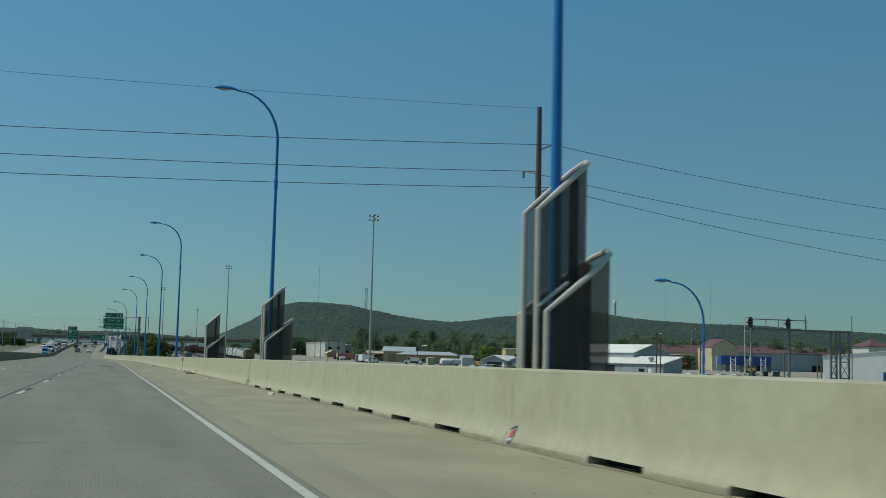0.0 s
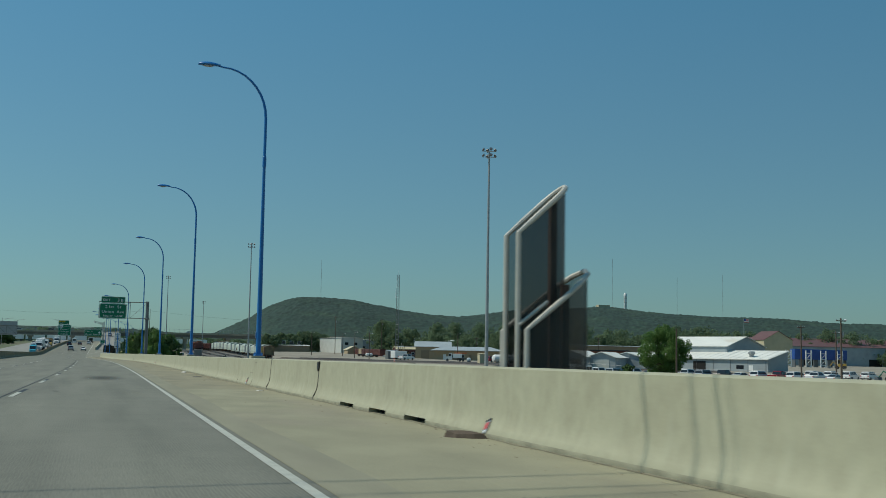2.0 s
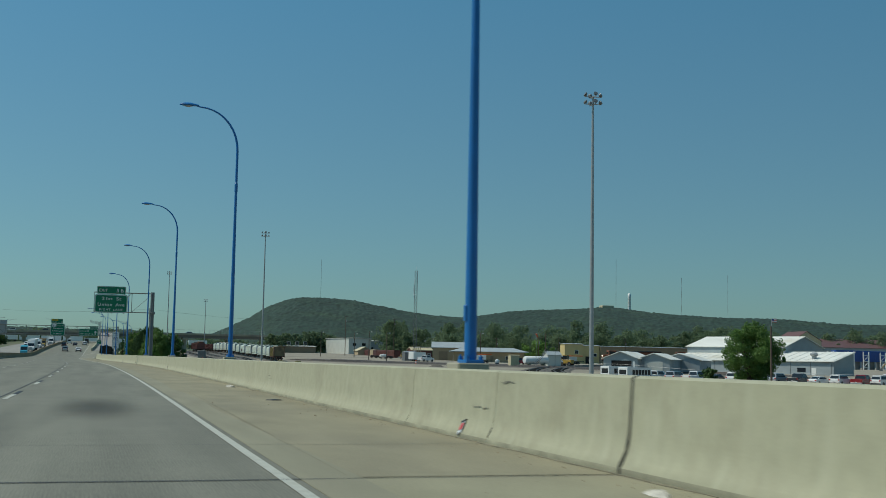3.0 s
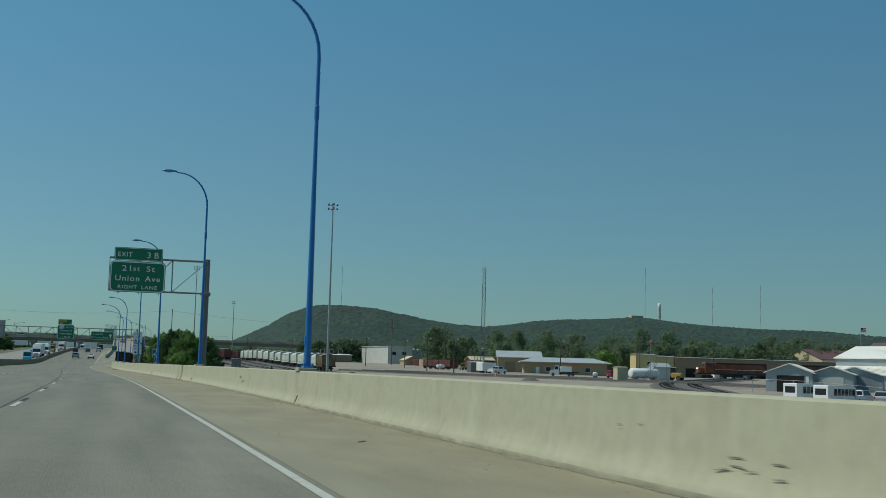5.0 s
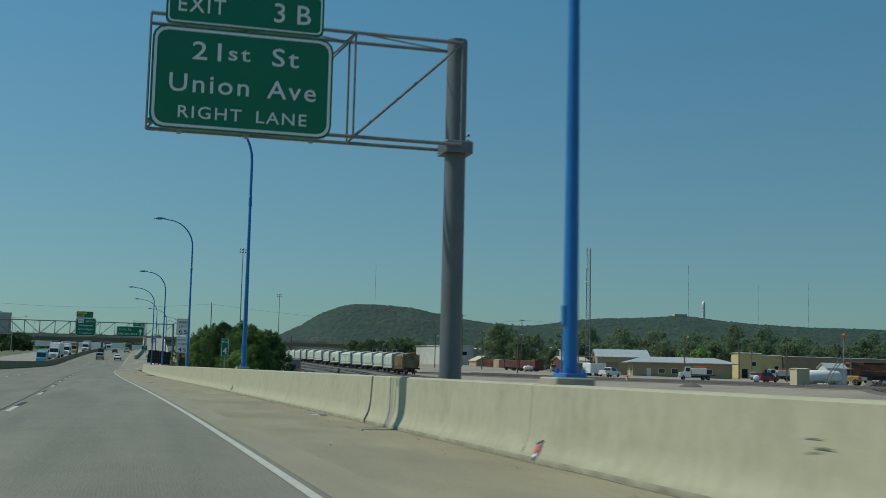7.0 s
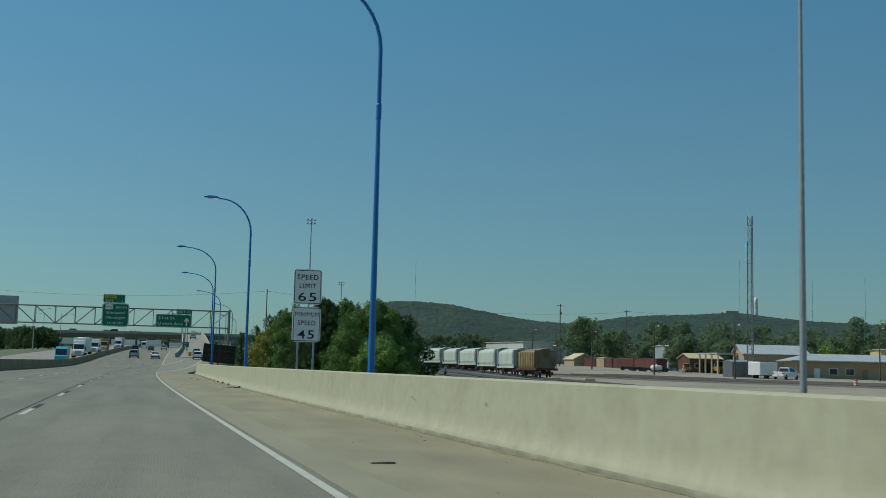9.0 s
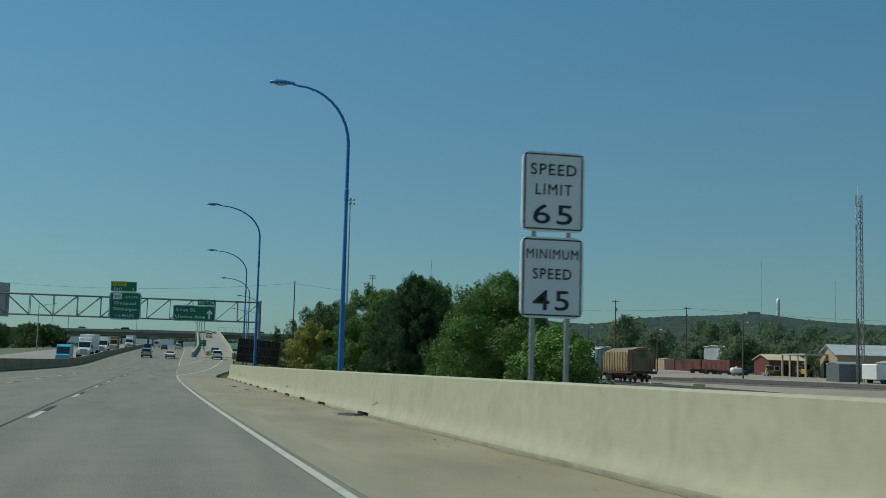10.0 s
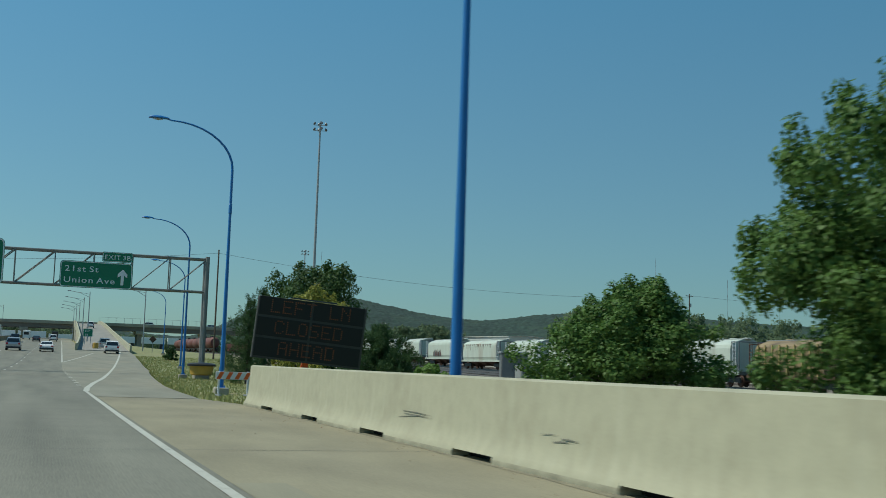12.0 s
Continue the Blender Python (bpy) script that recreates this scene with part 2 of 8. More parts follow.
M["hopper"] = paint("hopper_white", (0.45, 0.505, 0.43), 0.55, var=0.12, scale=0.6, stain=(0.36, 0.34, 0.27), stain_scale=0.5, stain_low=0.54, stretch=(1, 1, 0.35))
M["hopperbrown"] = paint("hopper_brown", (0.24, 0.178, 0.092), 0.7, var=0.2, scale=0.8, stain=(0.12, 0.085, 0.05), stain_scale=0.5)
M["carred"] = paint("boxcar_red", (0.13, 0.045, 0.035), 0.7, var=0.2, scale=0.7, stain=(0.08, 0.04, 0.035))
M["orange"] = paint("locomotive_orange", (0.2, 0.06, 0.024), 0.6, var=0.25, scale=0.7, stain=(0.05, 0.03, 0.022), stain_scale=0.4, stain_low=0.45)
M["tan"] = paint("tan_metal_siding", (0.37, 0.285, 0.175), 0.7, var=0.08, scale=0.4)
M["tandark"] = paint("brown_siding", (0.25, 0.19, 0.12), 0.75, var=0.1, scale=0.4)
M["greyroof"] = paint("grey_metal_roof", (0.40, 0.43, 0.43), 0.5, 0.2, var=0.1, scale=0.5)
M["whiteroof"] = paint("white_metal_roof", (0.72, 0.71, 0.64), 0.55, var=0.1, scale=0.3, stain=(0.5, 0.42, 0.28), stain_scale=0.12, stain_low=0.55, stretch=(1, 0.4, 1))
M["bluegrey"] = paint("grey_blue_siding", (0.30, 0.345, 0.36), 0.6, var=0.1, scale=0.4, stain=(0.24, 0.27, 0.28))
M["palesiding"] = paint("pale_siding", (0.5, 0.52, 0.48), 0.65, var=0.1, scale=0.4)
M["redroof"] = paint("maroon_roof", (0.12, 0.058, 0.055), 0.65, var=0.12, scale=0.3)
M["cream"] = paint("cream_siding", (0.48, 0.42, 0.27), 0.7, var=0.1, scale=0.4)
M["yellowwall"] = paint("yellow_block_wall", (0.52, 0.42, 0.2), 0.7, var=0.08, scale=0.4)
M["bluebox"] = paint("blue_container", (0.02, 0.07, 0.27), 0.5, var=0.15, scale=0.5)
M["white"] = paint("white_paint", (0.75, 0.75, 0.72), 0.45, var=0.06)
M["silver"] = paint("silver_car_paint", (0.42, 0.43, 0.44), 0.3, 0.6, var=0.05)
M["carwhite"] = paint("white_car_paint", (0.72, 0.72, 0.71), 0.25, var=0.04)
M["cardark"] = paint("dark_car_paint", (0.035, 0.038, 0.045), 0.25, var=0.05)
M["redcar"] = paint("red_car_paint", (0.24, 0.012, 0.02), 0.25, var=0.05)
M["teal"] = paint("teal_truck_paint", (0.05, 0.33, 0.45), 0.35, var=0.05)
M["tyre"] = paint("tyre_rubber", (0.018, 0.018, 0.018), 0.85)
M["glass"] = glazing("dark_glass")
M["taillight"] = paint("tail_light_red", (0.35, 0.01, 0.01), 0.3)
M["plate"] = paint("plate_white", (0.5, 0.5, 0.5), 0.5)
# Grimy concrete, its base also warmed to offset blue skylight on the shaded face.
M["median"] = paint("grimy_warmed_median_concrete", (0.27, 0.2, 0.105), 0.9, var=0.2, scale=0.8, stain=(0.19, 0.14, 0.075), stain_scale=0.5, stretch=(1, 0.4, 0.5))
M["concrete"] = paint("bridge_concrete", (0.33, 0.31, 0.235), 0.9, var=0.15, scale=0.4, stain=(0.22, 0.2, 0.17), stain_scale=0.15)
M["brownsteel"] = paint("girder_brown", (0.085, 0.07, 0.062), 0.7, var=0.15)
M["redrefl"] = paint("red_reflector", (0.55, 0.06, 0.05), 0.4)
M["conewhite"] = paint("barricade_white", (0.7, 0.7, 0.68), 0.5)
M["coneorange"] = paint("barricade_orange", (0.68, 0.12, 0.02), 0.5)
M["equipyellow"] = paint("machine_yellow", (0.42, 0.27, 0.05), 0.5, var=0.15, scale=1.5)
M["equipgreen"] = paint("machine_green", (0.03, 0.16, 0.09), 0.5, var=0.15)
M["led"] = lit("amber_lamps", (0.19, 0.05, 0.006), 0.002)
M["boardframe"] = paint("faded_black_frame", (0.04, 0.042, 0.034), 0.6, var=0.2, scale=3.0)
M["module"] = paint("matt_lamp_module", (0.013, 0.014, 0.01), 0.8, var=0.2)
M["signal"] = lit("headlamp_glow", (1.0, 0.9, 0.7), 6.0)
M["litter"] = paint("litter_pale", (0.5, 0.47, 0.4), 0.8, var=0.3, scale=9.0)
M["wire"] = paint("wire_dark", (0.03, 0.032, 0.035), 0.6)


# Fine lengthwise grooves cut into the lanes.
gn, gl = M["lane"].node_tree.nodes, M["lane"].node_tree.links
groove = gn.new("ShaderNodeTexWave")
groove.bands_direction = "X"
groove.inputs["Scale"].default_value = 9.0
groove.inputs["Distortion"].default_value = 0.0
gp = gn.new("ShaderNodeNewGeometry")
gl.new(gp.outputs["Position"], groove.inputs["Vector"])
wear = gn.new("ShaderNodeTexNoise")
wear.inputs["Scale"].default_value = 0.9
gl.new(gp.outputs["Position"], wear.inputs["Vector"])
worn = gn.new("ShaderNodeMapRange")
worn.inputs["From Min"].default_value, worn.inputs["From Max"].default_value = 0.42, 0.62
worn.inputs["To Min"].default_value, worn.inputs["To Max"].default_value = 0.0, 0.13
gl.new(wear.outputs["Fac"], worn.inputs["Value"])
depth_ = gn.new("ShaderNodeMath")
depth_.operation = "MULTIPLY"
gl.new(groove.outputs["Fac"], depth_.inputs[0])
gl.new(worn.outputs[0], depth_.inputs[1])
tone = gn.new("ShaderNodeMath")
tone.operation = "SUBTRACT"
tone.inputs[0].default_value = 1.02
gl.new(depth_.outputs[0], tone.inputs[1])
lane_bsdf = gn["Principled BSDF"]
cut = gn.new("ShaderNodeVectorMath")
cut.operation = "SCALE"
gl.new(lane_bsdf.inputs["Base Color"].links[0].from_socket, cut.inputs[0])
gl.new(tone.outputs[0], cut.inputs["Scale"])
gl.new(cut.outputs[0], lane_bsdf.inputs["Base Color"])


# ---------------------------------------------------------------- geometry kit
class Geo:
    """Collects vertices and faces of one mesh."""

    def __init__(self):
        self.v, self.f = [], []

    def add(self, verts, faces):
        k = len(self.v)
        self.v += [tuple(p) for p in verts]
        self.f += [tuple(i + k for i in f) for f in faces]
        return self

    def box(self, x0, x1, y0, y1, z0, z1, m=None):
        p = [Vector((x, y, z)) for z in (z0, z1) for y in (y0, y1) for x in (x0, x1)]
        if m is not None:
            p = [m @ q for q in p]
        return self.add(p, [(0, 2, 3, 1), (4, 5, 7, 6), (0, 1, 5, 4), (2, 6, 7, 3), (0, 4, 6, 2), (1, 3, 7, 5)])

    def bev(self, x0, x1, y0, y1, z0, z1, b=0.03, m=None):
        """A box with its upright and top edges cut by b."""
        def ring(i, z):
            return [Vector(q) for q in ((x0 + b + i, y0 + i, z), (x1 - b - i, y0 + i, z), (x1 - i, y0 + b + i, z), (x1 - i, y1 - b - i, z),
                                        (x1 - b - i, y1 - i, z), (x0 + b + i, y1 - i, z), (x0 + i, y1 - b - i, z), (x0 + i, y0 + b + i, z))]
        return self.loft([ring(0, z0), ring(0, z1 - b), ring(b * 0.7, z1)], m)

    def loft(self, rings, m=None, caps=True):
        n = len(rings[0])
        pts = [Vector(p) for r in rings for p in r]
        if m is not None:
            pts = [m @ p for p in pts]
        f = []
        for k in range(len(rings) - 1):
            for i in range(n):
                j = (i + 1) % n
                f.append((k * n + i, k * n + j, (k + 1) * n + j, (k + 1) * n + i))
        if caps:
            f.append(tuple(range(n - 1, -1, -1)))
            f.append(tuple(range((len(rings) - 1) * n, len(rings) * n)))
        return self.add(pts, f)

    def tube(self, pts, r, n=8, caps=True):
        """A round bar along points; r is one radius or one for each point."""
        pts = [Vector(p) for p in pts]
        rs = r if isinstance(r, (list, tuple)) else [r] * len(pts)
        rings = []
        side = None
        for i, p in enumerate(pts):
            d = (pts[min(i + 1, len(pts) - 1)] - pts[max(i - 1, 0)]).normalized()
            if side is None:
                side = d.cross(Vector((0, 0, 1)) if abs(d.z) < 0.9 else Vector((1, 0, 0))).normalized()
            else:
                side = (side - d * side.dot(d)).normalized()
            up = d.cross(side)
            rings.append([p + (side * math.cos(2 * math.pi * k / n) + up * math.sin(2 * math.pi * k / n)) * rs[i] for k in range(n)])
        return self.loft(rings, caps=caps)

    def prism(self, outline, x0, x1, axis="x", m=None):
        """An outline of pairs pushed along an axis."""
        def at(a, b, t):
            return {"x": (t, a, b), "y": (a, t, b), "z": (a, b, t)}[axis]
        return self.loft([[at(a, b, x0) for a, b in outline], [at(a, b, x1) for a, b in outline]], m)

    def lathe(self, profile, n=12, m=None, axis="z"):
        rings = []
        for r, h in profile:
            ring = []
            for k in range(n):
                c, s = r * math.cos(2 * math.pi * k / n), r * math.sin(2 * math.pi * k / n)
                ring.append({"z": (c, s, h), "x": (h, c, s), "y": (c, h, s)}[axis])
            rings.append(ring)
        return self.loft(rings, m)

    def mesh(self, name, smooth=False):
        me = bpy.data.meshes.new(name)
        me.from_pydata(self.v, [], self.f)
        me.update()
        bm = bmesh.new()
        bm.from_mesh(me)
        if len(bm.faces) < 20000:
            bmesh.ops.recalc_face_normals(bm, faces=bm.faces)
        bm.to_mesh(me)
        bm.free()
        if smooth:
            for p in me.polygons:
                p.use_smooth = True
            me.set_sharp_from_angle(angle=radians(40))
        return me


def part(name, g, material, parent=None, label="", smooth=False):
    """One mesh object, linked under its thing or part."""
    me = g.mesh(name, smooth) if isinstance(g, Geo) else g
    if not me.materials:
        me.materials.append(M[material])
    ob = new(name, me)
    if parent is not None:
        ob.parent = parent
    if label:
        tagged(ob, label)
    return ob


def thing(name, at=(0, 0, 0), turn=0.0, label="", category="", group="", kind=""):
    ob = new(name)
    ob.empty_display_size = 0.3
    ob.matrix_world = Matrix.Translation(at) @ pose(0, 0, 0, 0, 0, turn)
    return tagged(ob, label, category, group, kind)


LETTERS = {}


def lettering(text, size, bold=True):
    """A flat mesh of text in the x-z plane that reads from -y, centred on x, with its baseline at z = 0."""
    if (text, size, bold) in LETTERS:
        return LETTERS[text, size, bold]
    cu = bpy.data.curves.new("text", "FONT")
    cu.body, cu.size, cu.align_x, cu.extrude, cu.resolution_u = text, size, "CENTER", 0.004, 3
    cu.offset = (0.006 if bold else 0.0) * size
    cu.space_character = 1.16
    ob = new("text", cu)
    bpy.context.view_layer.update()
    me = bpy.data.meshes.new_from_object(ob.evaluated_get(bpy.context.evaluated_depsgraph_get()))
    bpy.data.objects.remove(ob)
    me.transform(pose(0, 0, 0, 90, 0, 0))
    me.materials.clear()
    LETTERS[text, size, bold] = me
    return me


def write(text, size, x, y, z, parent, material="signwhite", width=None, name="lettering", bold=True):
    """Flat words on a sign, each word a mesh of its own, spread over a width."""
    words = text.split()
    if len(words) > 1:
        sizes = [max(v.co.x for v in lettering(w, size).vertices) - min(v.co.x for v in lettering(w, size).vertices) for w in words]
        gap = 0.34 * size
        total = sum(sizes) + gap * (len(words) - 1)
        k = (width or total) / total
        at = x - total * k / 2
        for w, s in zip(words, sizes):
            write(w, size, at + s * k / 2, y, z, parent, material, s * k, name)
            at += (s + gap) * k
        return None
    me = lettering(text, size, bold).copy()
    if width:
        w = max(v.co.x for v in me.vertices) - min(v.co.x for v in me.vertices)
        me.transform(Matrix.Diagonal((width / w, 1, 1, 1)))
    ob = part(name, me, material, parent)
    ob.location = (x, y, z)
    return ob


def smooth_curve(knots, spread=14.0):
    """A function through knots of (y, value), rounded off."""
    ys = np.arange(-400, 2400, 2.0)
    ky, kv = zip(*knots)
    raw = np.interp(ys, ky, kv)
    w = np.exp(-0.5 * (np.arange(-30, 31) * 2.0 / spread) ** 2)
    pad = np.pad(raw, 30, mode="edge")
    val = np.convolve(pad, w / w.sum(), mode="valid")
    return lambda y: float(np.interp(y, ys, val))


# The road: its right edge line's x, the surface's height, and the top of the parapet, along y.
edge_x = smooth_curve([(-60, 1.07), (-12, 1.67), (0, 1.82), (12, 1.97), (24, 2.12), (36, 2.28), (48, 2.43), (60, 2.55), (72, 2.7), (84, 2.86), (96, 3.02), (108, 3.19), (120, 3.34), (132, 3.45), (144, 3.53), (156, 3.56), (168, 3.56), (180, 3.54), (192, 3.5), (204, 3.4), (216, 3.21), (228, 2.94), (240, 2.62), (252, 2.26), (264, 1.91), (276, 1.57), (288, 1.24), (300, 0.96), (312, 0.7), (324, 0.5), (336, 0.32), (348, 0.2), (360, 0.12), (372, 0.05), (384, 0.0), (420, 0.0), (457, 0.4), (500, 0.85), (540, 1.4), (600, 2.05), (700, 3.4), (790, 4.5), (1030, 7.5), (2000, 20.0)], 6.0)
low_z = smooth_curve([(-60, -0.2), (-12, -0.143), (12, -0.103), (36, -0.07), (60, -0.039), (84, -0.008), (108, -0.001), (132, 0.018), (156, 0.043), (180, 0.058), (204, 0.066), (228, 0.059), (252, 0.047), (276, 0.033), (300, 0.015), (324, 0.003), (348, 0.02), (372, 0.0), (384, 0.0)])
parapet_top = smooth_curve([(-60, 0.82), (-12, 0.9), (12, 0.939), (36, 0.96), (60, 0.966), (84, 0.982), (108, 0.974), (132, 0.976), (156, 0.994), (180, 1.015), (204, 1.022), (228, 1.023), (252, 1.021), (276, 1.016), (300, 1.01), (324, 1.01), (348, 1.03), (372, 1.058)], 8.0)

# Width of the shoulder from its edge line to the foot of the parapet.
verge_w = smooth_curve([(-12, 3.44), (12, 3.44), (36, 3.4), (60, 3.39), (84, 3.25), (108, 3.04), (132, 3.04), (156, 3.12), (180, 3.17), (204, 3.12), (228, 3.07), (252, 3.04), (276, 2.98), (300, 2.97), (324, 3.12), (348, 3.33), (372, 3.47)], 7.0)

climb_z = smooth_curve([(375, 0.0), (418, 0.04), (440, 0.2), (457, 0.5), (480, 1.05), (505, 1.75), (540, 2.55), (600, 3.85), (700, 5.9), (830, 8.4)], 10.0)


def road_z(y):
    if y <= 375:
        return low_z(y)
    if y <= 790:
        return climb_z(y)
    return climb_z(790) + 3.65 * (1 - math.exp(-(y - 790) / 150))


def yard_z(x, y):
    """Height of the ground beyond the parapet."""
    s = min(max((y - 220) / 210, 0), 1)
    base = -1.2 + 1.7 * s * s * (3 - 2 * s)
    base -= 0.6 * min(max((105 - x) / 50, 0), 1)
    far = max(0.0, y - 480) * 0.006
    # The tracks climb gently beside the freeway.
    far += 0.0135 * min(max(y - 402, 0), 150) * min(max((150 - x) / 40, 0), 1)
    # The works car park lies in a shallow dip.
    base -= 0.9 * min(max((x - 80) / 15, 0), 1) * min(max((185 - x) / 15, 0), 1) * min(max((y - 215) / 15, 0), 1) * min(max((288 - y) / 12, 0), 1)
    near = min(max((x - 9) / 14, 0), 1)
    verge = road_z(y) - 0.25
    if y > 362:
        near = min(max((x - 16) / 16, 0), 1)
    return (base + far) * near + verge * (1 - near)


# ---------------------------------------------------------------- ground, road, parapet
def grid_sheet(xs, ys, height, choose, mats):
    """One sheet over a grid, with a material chosen for each face."""
    me = bpy.data.meshes.new("ground")
    nx = len(xs)
    v = [(x, y, height(x, y)) for y in ys for x in xs]
    f = [(j * nx + i, j * nx + i + 1, (j + 1) * nx + i + 1, (j + 1) * nx + i) for j in range(len(ys) - 1) for i in range(nx - 1)]
    me.from_pydata(v, [], f)
    for m in mats:
        me.materials.append(M[m])
    for p in me.polygons:
        p.material_index = choose(p.center.x, p.center.y)
        p.use_smooth = True
    return me


def ground_z(x, y):
    if y > 1300 or y < -300 or abs(x) > 1400:
        return -2.0
    ex = edge_x(y)
    if x > ex + 4.0:
        k = min(max((x - ex - 4.5) / 40, 0), 1) if y > 420 else 1.0
        return yard_z(x, y) * k + (road_z(y) - 0.3) * (1 - k) if y > 420 else yard_z(x, y)
    if x > -34:
        return road_z(y) - 0.35
    k = min((-34 - x) / 60, 1)
    return (road_z(y) - 0.3) * (1 - k) + (0.5 + max(0, y - 480) * 0.006) * k


def ground_kind(x, y):
    ex = edge_x(y)
    if x < ex or y > 900 or x > 420 or y < -150:
        return 2 if (abs(x) > 30 or y > 900 or y < -150) else 1
    if y > 355 and x < 24 + max(0, (y - 470) * 0.1):
        return 1
    return 0


gx = [-4500, -2500, -1500, -900, -500, -300, -200, -140, -100, -70, -50, -40, -34, -28, -20, -10, -4] + [x * 2.0 for x in range(0, 40)] + [x * 10.0 for x in range(8, 48)] + [500, 700, 1000, 1500, 2500, 4500]
gy = [-4500, -2000, -800, -400, -200, -120, -80] + [y * 10.0 for y in range(-6, 100)] + [1010, 1040, 1080, 1120, 1200, 1300, 1500, 1800, 2400, 3200, 4500]
ground = part("ground", grid_sheet(gx, gy, ground_z, ground_kind, ("yard", "grass", "land")), "yard")
tagged(ground, "gravel rail yard ground with dry grass verges", "ground", kind="structure")


def ribbon(y0, y1, step, left, right, lift, thick=0.0):
    """A strip of road between two offsets from the edge line."""
    g = Geo()
    ys = list(np.arange(y0, y1 + 0.01, step))
    v, f = [], []
    for y in ys:
        a, b = left(y), right(y)
        v += [(a, y, road_z(y) + lift), (b, y, road_z(y) + lift)]
    n = len(ys)
    f = [(2 * i, 2 * i + 1, 2 * i + 3, 2 * i + 2) for i in range(n - 1)]
    if thick:
        v += [(p[0], p[1], p[2] - thick) for p in v]
        f += [(2 * i + 1, 2 * i + 1 + 2 * n, 2 * i + 3 + 2 * n, 2 * i + 3) for i in range(n - 1)]
        f += [(2 * i, 2 * i + 2, 2 * i + 2 + 2 * n, 2 * i + 2 * n) for i in range(n - 1)]
    return g.add(v, f)


def off(d):
    return lambda y: edge_x(y) + d


LANE = 3.95
road = part("road", ribbon(-60, 1100, 4, off(-13.7), off(-0.06), 0.0, 0.3), "lane", smooth=True)
tagged(road, "worn grey concrete freeway carriageway", "road", kind="structure")


def exit_right(y):
    """Right edge of the paved shoulder and of the exit lane."""
    return edge_x(y) + float(np.interp(y, [-60, 355, 362, 366, 374, 382, 396, 434, 470, 500, 545, 600, 1100], [4.2, 3.9, 3.5, 2.85, 3.1, 3.44, 4.35, 7.0, 8.6, 9.8, 11.0, 3.2, 3.2]))


shoulder = part("shoulder", ribbon(-60, 93, 3, off(-0.06), exit_right, 0.002, 0.3), "shoulder", smooth=True)
tagged(shoulder, "tan stained concrete road shoulder with debris", "shoulder", kind="structure")
part("brown_stretch", ribbon(93.05, 366, 3.03, off(-0.06), exit_right, 0.002, 0.3), "brownshoulder", shoulder, "older brown-stained stretch of shoulder concrete", smooth=True)
exit_lane = part("exit_lane", ribbon(366, 900, 2, off(-0.06), exit_right, 0.003, 0.3), "exitlane", smooth=True)
tagged(exit_lane, "grey concrete exit lane widening towards the ramp", "road", kind="structure")
opposite = part("opposite_road", ribbon(-60, 1100, 6, off(-31.5), off(-14.5), 0.0, 0.3), "oldlane", smooth=True)
tagged(opposite, "pale concrete carriageway of the opposite direction", "road", kind="structure")

# Painted lines lie on the road.
line_off = smooth_curve([(-60, -0.2), (350, -0.2), (372, -0.14)], 6.0)
stripe = part("edge_line", ribbon(-60, 372, 1.5, lambda y: edge_x(y) + line_off(y) - 0.055, lambda y: edge_x(y) + line_off(y) + 0.055, 0.006), "line")
tagged(stripe, "worn white painted edge line", "road marking", kind="structure")
part("gutter_band", ribbon(-60, 344, 3, off(-0.06), lambda y: edge_x(y) + 0.5 + 0.2 * noise.noise((y * 0.11, 2, 0)), 0.005), "band", shoulder, "grey band of newer concrete beside the line")
EXIT = [(-0.1, 371.0), (0.12, 376.0), (0.65, 384.0), (1.6, 396.0), (2.8, 414.0), (4.0, 432.0), (5.4, 452.0), (6.9, 474.0), (8.1, 492.0), (10.2, 525.0)]


def flat_path(pts, half, lift, step=3.0):
    """A painted line along plan points."""
    g = Geo()
    dense = []
    for (x0, y0), (x1, y1) in zip(pts, pts[1:]):
        n = max(1, int(math.hypot(x1 - x0, y1 - y0) / step))
        dense += [(x0 + (x1 - x0) * i / n, y0 + (y1 - y0) * i / n) for i in range(n)]
    dense.append(pts[-1])
    v = []
    for i, (x, y) in enumerate(dense):
        a, b = dense[max(i - 1, 0)], dense[min(i + 1, len(dense) - 1)]
        d = Vector((b[0] - a[0], b[1] - a[1])).normalized()
        v += [(x - d.y * half, y + d.x * half, road_z(y) + lift), (x + d.y * half, y - d.x * half, road_z(y) + lift)]
    return g.add(v, [(2 * i, 2 * i + 1, 2 * i + 3, 2 * i + 2) for i in range(len(dense) - 1)])


part("exit_line", flat_path(EXIT, 0.1, 0.008), "line", stripe)
part("gore_line", flat_path([(0.4, 457), (1.2, 520), (2.02, 580), (2.75, 650), (3.4, 700)], 0.07, 0.01), "line", stripe)
part("gore_line", flat_path([(0.42, 457), (2.6, 478), (5.3, 505)], 0.08, 0.01), "line", stripe)
dot = Geo().box(-0.09, 0.09, 0, 1.0, 0, 0.003).mesh("exit_dot")
for k in range(13):
    o = part("exit_dot", dot, "line", stripe)
    y = 379 + 4.1 * k
    o.location = (-0.09 + k * 0.012, y, road_z(y) + 0.006)
dash_w = Geo().box(-0.06, 0.06, 0, 3.1, 0, 0.003).mesh("lane_dash")
dash_b = Geo().box(-0.06, 0.06, 0, 2.9, 0, 0.003).mesh("black_dash")
